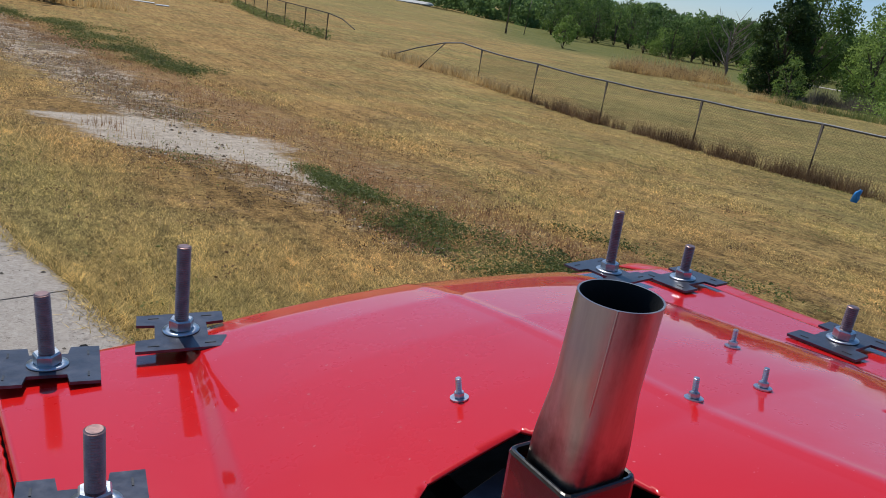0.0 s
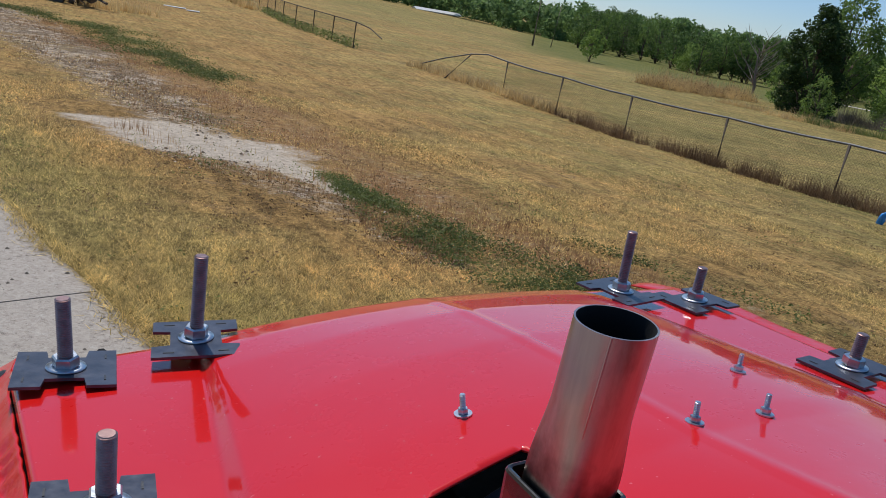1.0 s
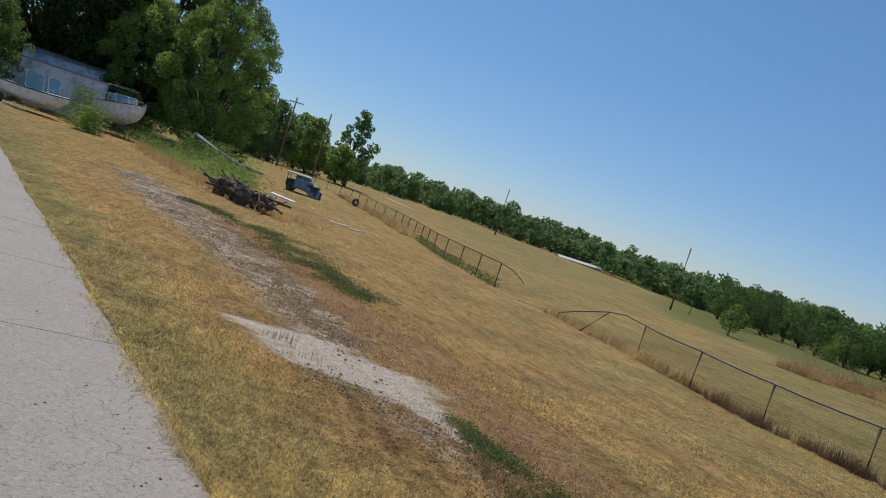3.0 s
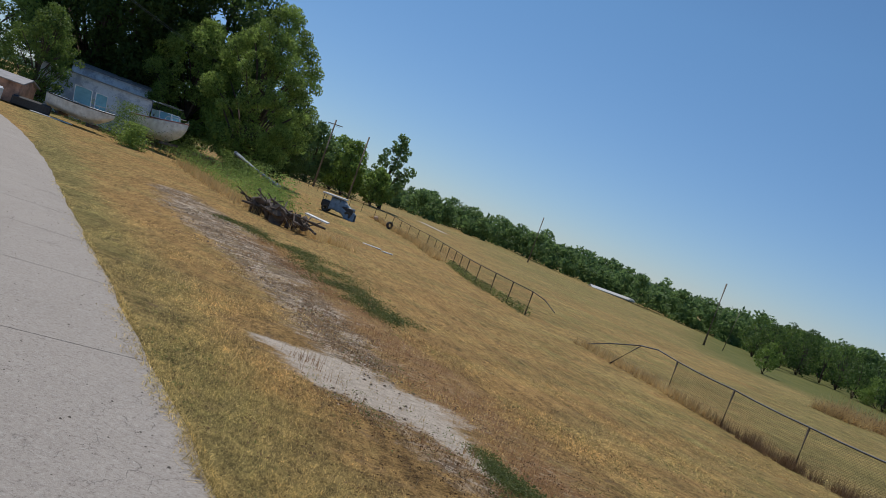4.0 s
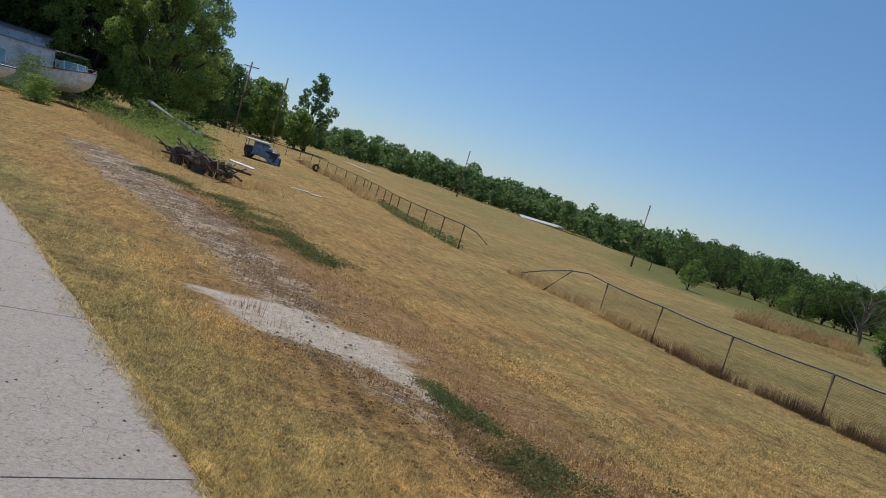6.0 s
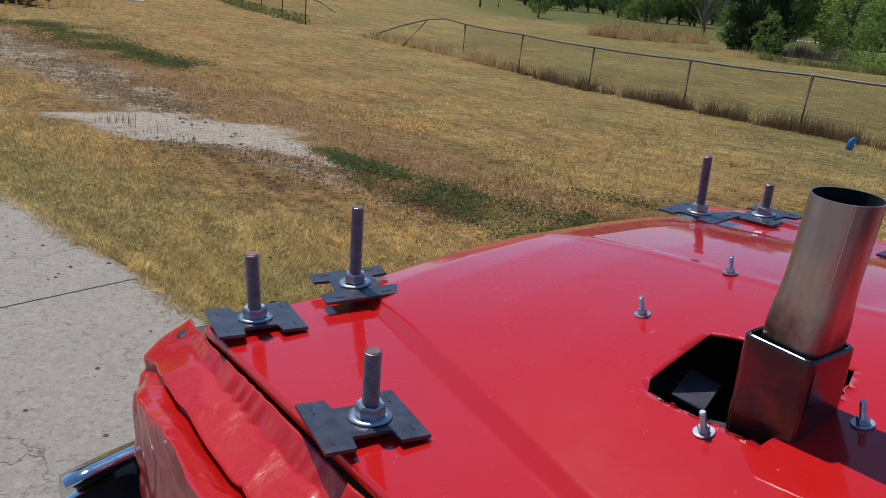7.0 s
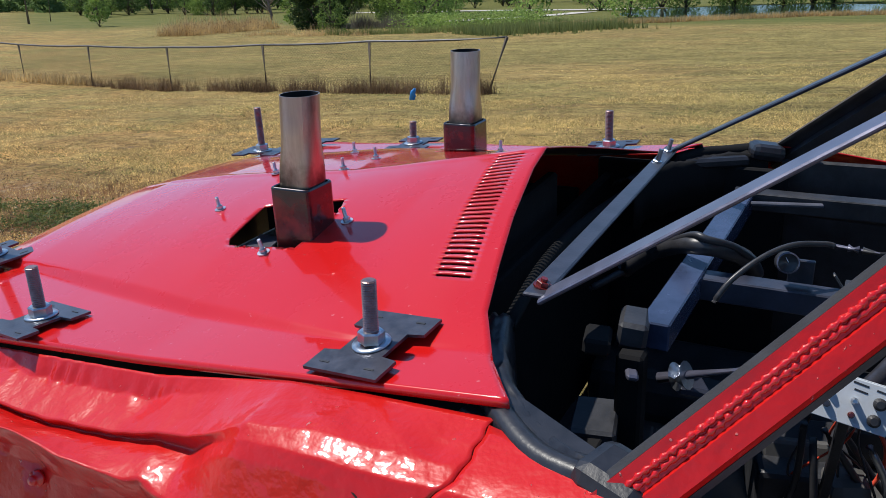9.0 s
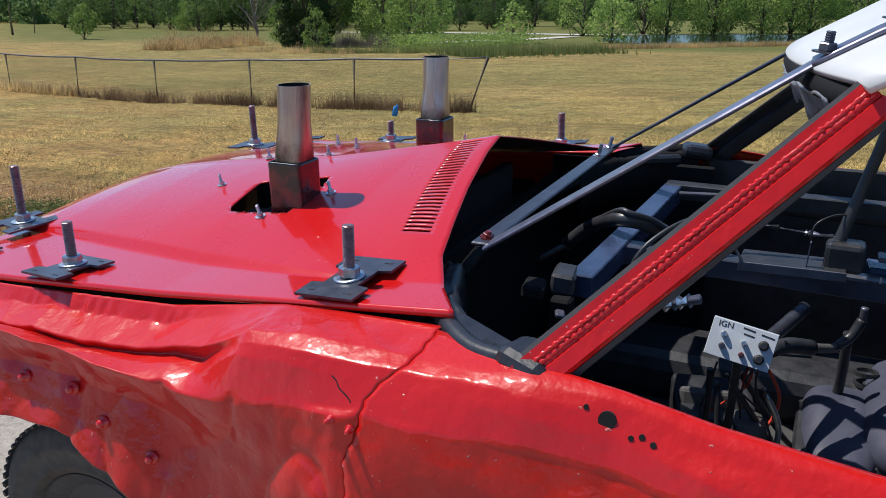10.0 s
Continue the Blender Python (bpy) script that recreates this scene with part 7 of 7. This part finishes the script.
def build_boat(m, L, B, H, label, cover):
    """A small open boat, bow towards +x; with cover, a deeper hull with a cabin screen and a bimini frame."""
    b = thing("motor_boat", m, label, "boat", "boats on the lawn")
    n, k = 30, 11
    G = np.zeros((n, 2 * k - 1, 3))
    for i in range(n):
        f = i / (n - 1)
        half = B / 2 * (1 - max(0, (f - 0.40) / 0.60) ** 2.2) ** 0.75 + 0.02
        keel = 0.05 * H + H * 0.80 * max(0, (f - 0.60) / 0.40) ** 2.0
        sheer = H * (0.86 + 0.22 * f * f)
        for j in range(2 * k - 1):
            s = (j - k + 1) / (k - 1)
            a = abs(s)
            chine = min(1, a / 0.55)
            u = half * (0.80 * chine + 0.20 * max(0, (a - 0.55) / 0.45))
            z = keel + (sheer - keel) * (0.28 * chine ** 1.3 + 0.72 * max(0, (a - 0.55) / 0.45))
            G[i, j] = (L * (f - 0.5), math.copysign(u, s) if s else 0, z)
    hull = soup("hull", G.reshape(-1, 3), grid_faces(n, 2 * k - 1)[:, ::-1], HULL, b, True)
    md = hull.modifiers.new("thickness", "SOLIDIFY")
    md.thickness = 0.03
    bm = bmesh.new()
    bm.faces.new([bm.verts.new(G[0, j]) for j in range(2 * k - 1)])
    tr = part("transom", bm, HULL, b)
    md = tr.modifiers.new("thickness", "SOLIDIFY")
    md.thickness = 0.05
    bm = bmesh.new()
    add_tube(bm, [tuple(G[i, 0]) for i in range(n)] + [tuple(G[i, -1]) for i in range(n - 1, -1, -1)], 0.04, 6)
    part("rub_rail", bm, HULL_TRIM if cover else BLACK, b, "dark rub rail", True)
    bm = bmesh.new()
    add_box(bm, (L * 0.60, B * 0.74, 0.04), pose(-L * 0.14, 0, H * 0.36))
    part("deck", bm, DECK, b, "dark boat floor")
    # foredeck between the sheer lines
    P = np.array([[(G[i, 0, 0], G[i, 0, 1] * (1 - 2 * w), G[i, 0, 2] + 0.05 * math.sin(math.pi * w)) for w in np.linspace(0, 1, 9)] for i in range(int(n * 0.62), n)])
    fd = soup("foredeck", P.reshape(-1, 3), grid_faces(len(P), 9), HULL, b, True)
    md = fd.modifiers.new("thickness", "SOLIDIFY")
    md.thickness = 0.03
    for s in (-1, 1):
        bm = bmesh.new()
        add_box(bm, (0.55, 0.45, 0.5), pose(-L * 0.22, s * B * 0.22, H * 0.62), 0.06, 2)
        part("boat_seat", bm, PALE_BLUE, b, "faded blue boat seat")

    def screen(p, q, tall, lean, name="windshield"):
        """A framed pane standing on the line from p to q."""
        p, q = Vector(p), Vector(q)
        up = Vector((-lean, 0, tall))
        bm = bmesh.new()
        for a, c in ((p, q), (p + up, q + up), (p, p + up), (q, q + up)):
            add_tube(bm, [a, c], 0.032, 6)
        fr = part(name, bm, FRAME_WHITE, b, "pale windshield frame")
        bm = bmesh.new()
        bm.faces.new([bm.verts.new(v) for v in (p, q, q + up, p + up)])
        g = part("pane", bm, GLASS, fr, "blue green tinted pane")
        md = g.modifiers.new("thickness", "SOLIDIFY")
        md.thickness = 0.012

    z = H * 0.98
    if cover:
        screen((L * 0.12, -B * 0.44, z), (L * 0.24, -B * 0.16, z), 0.50, 0.22)
        screen((L * 0.24, -B * 0.15, z), (L * 0.24, B * 0.15, z), 0.50, 0.22)
        screen((L * 0.12, B * 0.44, z), (L * 0.24, B * 0.16, z), 0.50, 0.22)
        screen((-L * 0.06, -B * 0.46, z), (L * 0.11, -B * 0.45, z), 0.46, 0.10)
        for x0, x1 in ((-0.02, -0.16), (-0.02, -0.02), (-0.02, 0.10)):
            bm = bmesh.new()
            add_tube(bm, [(L * x0, -B * 0.46, H), (L * x1, -B * 0.42, H + 1.0), (L * x1, B * 0.42, H + 1.0), (L * x0, B * 0.46, H)], 0.022, 6)
            part("bimini_bow", bm, BLACK, b, "dark bimini frame")
        t, w = np.meshgrid(np.linspace(-0.16, 0.10, 9), np.linspace(-0.42, 0.42, 9), indexing="ij")
        cl = soup("canopy", np.stack([L * t, B * w, H + 1.02 - 0.05 * np.sin((t + 0.16) * 24) ** 2], -1).reshape(-1, 3), grid_faces(9, 9), TARP, b, True)
        md = cl.modifiers.new("thickness", "SOLIDIFY")
        md.thickness = 0.02
    else:
        screen((-L * 0.10, -B * 0.44, z), (L * 0.10, -B * 0.10, z), 0.95, 0.22)
        screen((L * 0.14, B * 0.02, z), (L * 0.24, B * 0.42, z), 0.95, 0.22)
    for s in (-1, 1):
        bm = bmesh.new()
        add_tube(bm, [(L * 0.22, s * B * 0.42, H), (L * 0.24, s * B * 0.41, H + 0.24), (L * 0.36, s * B * 0.28, H + 0.30), (L * 0.47, s * B * 0.05, H + 0.34)], 0.018, 6)
        part("bow_rail", bm, ZINC, b)
        for x, y in ((0.30, 0.36), (0.38, 0.25)):
            bm = bmesh.new()
            add_tube(bm, [(L * x, s * B * y, H), (L * x, s * B * y, H + 0.28)], 0.014, 6)
            part("rail_post", bm, ZINC, b)
    for x in (-0.3, 0.22):
        bm = bmesh.new()
        add_box(bm, (0.2, B * 0.7, 0.2), pose(L * x, 0, -0.02))
        part("cradle_beam", bm, RUST, b, "rusty timber cradle beam")
    return b


PALE_BLUE = plain("faded_blue_vinyl", (0.35, 0.44, 0.52), 0.6, 0.0, 0.3, 5, 0.1)
FRAME_WHITE = plain("pale_alloy_frame", (0.70, 0.72, 0.74), 0.4, 0.2, 0.1, 6, 0.05)
DECK = plain("dark_boat_floor", (0.07, 0.07, 0.075), 0.8, 0.0, 0.4, 4, 0.2)
build_boat(pose(-39.0, 38.6, ground_z(-38.4, 38.9) + 0.40, 0, 3, 18), 4.0, 1.8, 1.05, "old white open boat with two windshields on the lawn", False)
build_boat(pose(-38.2, 44.9, ground_z(-38.9, 44.9) + 0.70, 0, -3, -6), 4.3, 2.2, 1.50, "old white cabin boat with red trim and a top frame", True)


def build_shed(name, x, y, turn, w, d, h, rise, wall, label, roof=None):
    s = thing(name, pose(x, y, ground_z(x, y), 0, 0, turn), label, "shed")
    for sx, sy, ww, tt in ((0, -d / 2, w, 0), (0, d / 2, w, 0), (-w / 2, 0, d, 90), (w / 2, 0, d, 90)):
        bm = bmesh.new()
        add_box(bm, (ww, 0.12, h), pose(sx, sy, h / 2, 0, 0, tt))
        part("wall", bm, wall, s)
    for e in (-1, 1):
        bm = bmesh.new()
        add_bar(bm, (0, e * (d / 2 + 0.25), h + 0.02), (0, 0, h + rise), w + 0.4, 0.07)
        part("roof_slope", bm, roof or SHED_ROOF, s)
        bm = bmesh.new()
        a = [bm.verts.new(p) for p in ((e * w / 2, -d / 2, h), (e * w / 2, d / 2, h), (e * w / 2, 0, h + rise - 0.05))]
        bm.faces.new(a)
        g = part("gable", bm, wall, s)
        md = g.modifiers.new("thickness", "SOLIDIFY")
        md.thickness = 0.1
    return s


build_shed("garden_shed", -46.0, 46.0, 47, 7.5, 3.5, 3.05, 0.04, PEELING, "pale shed with peeling whitewash and a tin roof")
build_shed("garden_shed", -49.0, 50.0, 47, 5.6, 4, 3.7, 0.30, PEELING, "taller pale shed with a pitched tin roof")
build_shed("garden_shed", -43.3, 36.5, 30, 2.6, 2.4, 1.25, 0.40, BROWN_WALL, "small rusty tan shed with a low roof")
build_shed("far_building", -23.0, 166.9, 30, 9.5, 2.4, 0.15, 0.45, WHITE, "long low white building half hidden by the far slope", WHITE)
build_shed("garden_shed", -58.0, 42.0, 40, 5.0, 4.0, 3.2, 1.0, SHED, "far pale shed among the trees")


def loose_box(name, x, y, size, turn, mat, label, cat, dz=0.0, bevel=0.02, tip=0):
    bm = bmesh.new()
    add_box(bm, size, None, bevel)
    ob = obj(name, bm, mat)
    ob.matrix_world = pose(x, y, ground_z(x, y) + size[2] / 2 + dz, tip, 0, turn)
    return tagged(ob, label, cat)


loose_box("water_tank", -40.5, 33.4, (1.0, 0.9, 0.85), 30, SHED, "pale blue square tank beside the shed", "tank", 0, 0.1)
loose_box("stock_trough", -40.9, 36.6, (2.2, 0.8, 0.6), 50, BLACK, "black trough lying on the grass", "trough", 0, 0.08)
loose_box("plank", -39.4, 36.9, (2.4, 0.3, 0.06), 40, HULL, "pale plank lying on the grass", "plank")
loose_box("plank", -17.0, 37.7, (1.0, 0.2, 0.05), 20, HULL, "pale plank lying on the lawn", "plank")
loose_box("plank", -15.9, 37.3, (0.6, 0.2, 0.05), 40, HULL, "pale plank lying on the lawn", "plank")


def junk_pile():
    rng = random.Random(9)
    j = thing("scrap_pile", pose(-17.4, 28.6, ground_z(-17.4, 28.6)), "heap of rusty scrap iron and axles in the grass", "scrap")
    for k in range(70):
        f = rng.random()
        c = Vector((-2.2 + 4.6 * f, 1.4 - 2.4 * f + rng.uniform(-0.5, 0.5), rng.uniform(0.1, 0.65)))
        bm = bmesh.new()
        kind = (0, 1, 2, 3, 3, 1, 3)[k % 7]
        if kind == 0:
            add_lathe(bm, [(0.05, -0.06), (0.28, -0.07), (0.30, 0.0), (0.28, 0.07), (0.05, 0.06)], 16, Matrix.Translation(c) @ pose(0, 0, 0, rng.uniform(30, 100), rng.uniform(-50, 50), rng.uniform(0, 180)), True)
            part("scrap_wheel", bm, RUST, j)
        elif kind == 1:
            d = Vector((rng.uniform(-1, 1), rng.uniform(-1, 1), rng.uniform(-0.2, 0.6))).normalized() * rng.uniform(0.5, 1.0)
            add_tube(bm, [c - d, c + d * 0.2, c + d], [0.05, 0.065, 0.04], 8)
            part("scrap_axle", bm, RUST, j)
        elif kind == 2:
            add_box(bm, (rng.uniform(0.3, 0.9), rng.uniform(0.15, 0.4), rng.uniform(0.1, 0.3)), Matrix.Translation(c) @ pose(0, 0, 0, rng.uniform(-40, 40), rng.uniform(-40, 40), rng.uniform(0, 180)), 0.02)
            part("scrap_block", bm, RUST, j)
        else:
            a = c + Vector((rng.uniform(-0.7, 0.7), rng.uniform(-0.7, 0.7), 0.4))
            add_bar(bm, c, a, 0.05, 0.03)
            part("scrap_bar", bm, RUST, j)
    bm = bmesh.new()
    add_box(bm, (1.0, 0.25, 0.05), pose(2.3, -0.6, 0.85, 6, 4, 10))
    part("scrap_board", bm, HULL, j, "pale board across the scrap")


junk_pile()
bm = bmesh.new()
add_tube(bm, [(-34.2, 48.0, ground_z(-34.2, 48.0) + 1.75), (-27.4, 44.0, ground_z(-27.4, 44.0) + 0.85)], 0.16, 10)
tagged(obj("long_pipe", bm, plain("grey_blue_pipe", (0.20, 0.24, 0.30), 0.5, 0.2, 0.2, 4, 0.1), True), "long grey blue pipe lying across the weeds", "pipe")


def build_utv(x, y, turn):
    u = thing("utility_cart", pose(x, y, ground_z(x, y), 0, 0, turn), "small cart with white roof under a blue tarp", "cart")
    bm = bmesh.new()
    add_box(bm, (2.5, 1.3, 0.55), pose(0, 0, 0.6), 0.12, 2)
    part("cart_body", bm, BLACK, u)
    n = 26
    xs, ys = np.linspace(-0.6, 1.45, n), np.linspace(-0.78, 0.78, n)
    X, Y = np.meshgrid(xs, ys, indexing="ij")
    Z = 1.25 - 0.75 * np.clip((X - 0.1) / 1.3, 0, 1) ** 1.3 - 0.9 * np.clip((np.abs(Y) - 0.55) / 0.22, 0, 1) + 0.07 * np.sin(X * 9 + 3 * Y) * np.cos(Y * 7)
    t = soup("tarp", np.stack([X, Y, Z], -1).reshape(-1, 3), grid_faces(n, n), TARP, u, True)
    md = t.modifiers.new("thickness", "SOLIDIFY")
    md.thickness = 0.02
    bm = bmesh.new()
    add_box(bm, (1.8, 1.5, 0.12), pose(-0.45, 0, 1.34), 0.03)
    part("cart_roof", bm, WHITE, u, "white roof panel")
    for sx in (-1.2, 0.1):
        for sy in (-0.6, 0.6):
            bm = bmesh.new()
            add_tube(bm, [(sx, sy, 0.7), (sx, sy, 1.28)], 0.03, 6)
            part("cart_post", bm, BLACK, u)
    for sx in (-0.85, 0.9):
        for sy in (-0.6, 0.6):
            bm = bmesh.new()
            add_lathe(bm, [(0.12, -0.1), (0.27, -0.1), (0.29, 0), (0.27, 0.1), (0.12, 0.1)], 20, pose(sx, sy, 0.29, 90, 0, 0), True)
            part("cart_wheel", bm, RUBBER, u, "", True)


build_utv(-28.4, 54.2, 20)
bm = bmesh.new()
add_lathe(bm, [(0.18, -0.1), (0.32, -0.1), (0.35, 0), (0.32, 0.1), (0.18, 0.1)], 24, pose(-28.6, 64.6, ground_z(-28.6, 64.6) + 0.33, 80, 0, 60), True)
tagged(obj("old_tyre", bm, RUBBER, True), "old black tyre standing by the far fence", "tyre")
bm = bmesh.new()
bmesh.ops.create_icosphere(bm, subdivisions=3, radius=0.22)
for v in bm.verts:
    v.co *= 1 + 0.05 * math.sin(v.co.x * 20)
ob = obj("ball", bm, plain("faded_pink_ball", (0.5, 0.3, 0.25), 0.6), True)
ob.matrix_world = pose(-32.4, 69.5, ground_z(-32.4, 69.5) + 0.2)
tagged(ob, "faded pink ball lying by the far fence", "ball")


def blue_bag():
    rng = random.Random(3)
    bm = bmesh.new()
    bmesh.ops.create_icosphere(bm, subdivisions=3, radius=0.07)
    for v in bm.verts:
        k = 1 + 0.6 * noise.noise(v.co * 22)
        v.co = Vector((v.co.x * 0.7 * k, v.co.y * 0.7 * k, v.co.z * 1.7 * k))
    ob = obj("plastic_bag", bm, BLUEBAG, True)
    ob.matrix_world = pose(5.96, 12.47, ground_z(5.96, 12.47) + 0.09, 10, 8, 0)
    tagged(ob, "crumpled bright blue plastic bag in the weeds", "bag")


blue_bag()


def bank_weeds():
    rng = np.random.RandomState(8)
    q = scatter_band([(-44, 41), (-39, 44), (-35.5, 45.5), (-30, 41), (-24, 36.5), (-20, 33), (-21.5, 35), (-30, 45), (-37, 54)], [1.2, 1.0, 1.3, 1.3, 1.2, 0.9, 0.8, 1.2, 1.5], 2600, rng, 1.0)
    lump = np.sin(q[:, 0] * 1.9 + np.sin(q[:, 1] * 0.9)) * np.sin(q[:, 1] * 1.5 + 0.7 * q[:, 0]) + 0.35 * rng.normal(size=len(q))
    for lo, hi, mat, tall in ((-0.3, 0.25, LEAF, 0.7), (0.25, 0.6, LEAF_BRIGHT, 1.2), (0.6, 3, LEAF, 1.9)):
        u = q[(lump > lo) & (lump <= hi)]
        leafy("bank_weeds", on_ground(u[:, 0], u[:, 1]), mat, tall, 0.05, rng, "rank green weeds below the trees", "weeds", 14, 0.28)
    stalks("tall_straw", on_ground(q[::9, 0], q[::9, 1]), STRAW, 0.3, 0.9, 0.010, rng, "dry stems among the rank weeds", "grass", 0.3, 4)
    q = scatter_band([(-33, 41.5), (-26, 35.5), (-20, 31), (-15.5, 28.5), (-14.6, 30.5)], [0.5, 0.6, 0.7, 0.6, 0.8], 900, rng, 1.2)
    stalks("tall_straw", on_ground(q[:, 0], q[:, 1]), STRAW, 0.15, 0.5, 0.012, rng, "tan dry grass round the scrap heap", "grass", 0.35, 6)
    q = np.stack([-34.6 + 0.30 * rng.normal(size=120), 38.6 + 0.30 * rng.normal(size=120)], 1)
    leafy("boat_shrub", on_ground(q[:, 0], q[:, 1]), LEAF, 1.5, 0.06, rng, "green shrub growing up between the boats", "shrub", 30, 0.28)
    q = np.stack([-38.6 + 0.4 * rng.normal(size=90), 41.8 + 0.3 * rng.normal(size=90)], 1)
    leafy("boat_shrub", on_ground(q[:, 0], q[:, 1]), LEAF_BRIGHT, 2.5, 0.06, rng, "bright green shrub standing behind the open boat", "shrub", 30, 0.3)


bank_weeds()


def pebbles(name, seed, mat, label, q_dirt, q_grit, q_near, big):
    rng = np.random.RandomState(seed)
    q = np.concatenate([scatter_band(DIRT, DIRT_W, q_dirt, rng, 1.2), scatter_band(GRIT[:7], GRIT_W[:7], q_grit, rng, 1.0), scatter_band(GRIT_B, GRIT_BW, q_near, rng, 1.2)])
    base = np.array([(1, 0, 0), (0.3, 0.9, 0), (-0.8, 0.5, 0), (-0.7, -0.7, 0), (0.4, -0.9, 0), (0.1, 0, 0.7)])
    tri = np.array([(0, 1, 5), (1, 2, 5), (2, 3, 5), (3, 4, 5), (4, 0, 5)])
    Vs, Fs = [], []
    for k, (x, y) in enumerate(q):
        s = (0.007 + big * rng.rand() ** 4) * (1 + 0.08 * max(0, y - 8))
        a = rng.rand() * 6.28
        c, d = math.cos(a), math.sin(a)
        Vs.append(np.stack([base[:, 0] * c - base[:, 1] * d, base[:, 0] * d + base[:, 1] * c, base[:, 2]], 1) * s + np.array([x, y, ground_z(x, y)]))
        Fs.append(tri + 6 * k)
    tagged(soup(name, np.concatenate(Vs), np.concatenate(Fs), mat), label, "stones", kind="stuff")


pebbles("pebbles", 6, plain("pale_stones", (0.42, 0.37, 0.31), 0.85, 0, 0.3, 2), "pale stones scattered on the bare track", 40, 520, 160, 0.014)
pebbles("soil_clods", 8, plain("dark_soil", (0.10, 0.070, 0.046), 0.95, 0, 0.4, 3), "dark clods of soil on the bare track", 50, 1100, 320, 0.020)


def road_grit():
    rng = np.random.RandomState(16)
    base = np.array([(1, 0, 0), (0.3, 0.9, 0), (-0.8, 0.5, 0), (-0.7, -0.7, 0), (0.4, -0.9, 0), (0.1, 0, 0.7)])
    tri = np.array([(0, 1, 5), (1, 2, 5), (2, 3, 5), (3, 4, 5), (4, 0, 5)])
    Vs, Fs = [], []
    for k in range(1500):
        p = road_point(-3 + 26 * rng.rand() ** 1.3, 0.03 + 2.4 * rng.rand() ** 2.2)
        s, a = 0.003 + 0.011 * rng.rand() ** 3, rng.rand() * 6.28
        c, d = math.cos(a), math.sin(a)
        Vs.append(np.stack([base[:, 0] * c - base[:, 1] * d, base[:, 0] * d + base[:, 1] * c, base[:, 2]], 1) * s + np.array([p.x, p.y, ground_z(p.x, p.y) + 0.011]))
        Fs.append(tri + 6 * k)
    tagged(soup("road_grit", np.concatenate(Vs), np.concatenate(Fs), plain("dark_grit", (0.10, 0.085, 0.07), 0.9, 0, 0.4, 3)), "dark grit and crumbs strewn on the concrete", "grit", kind="stuff")


road_grit()
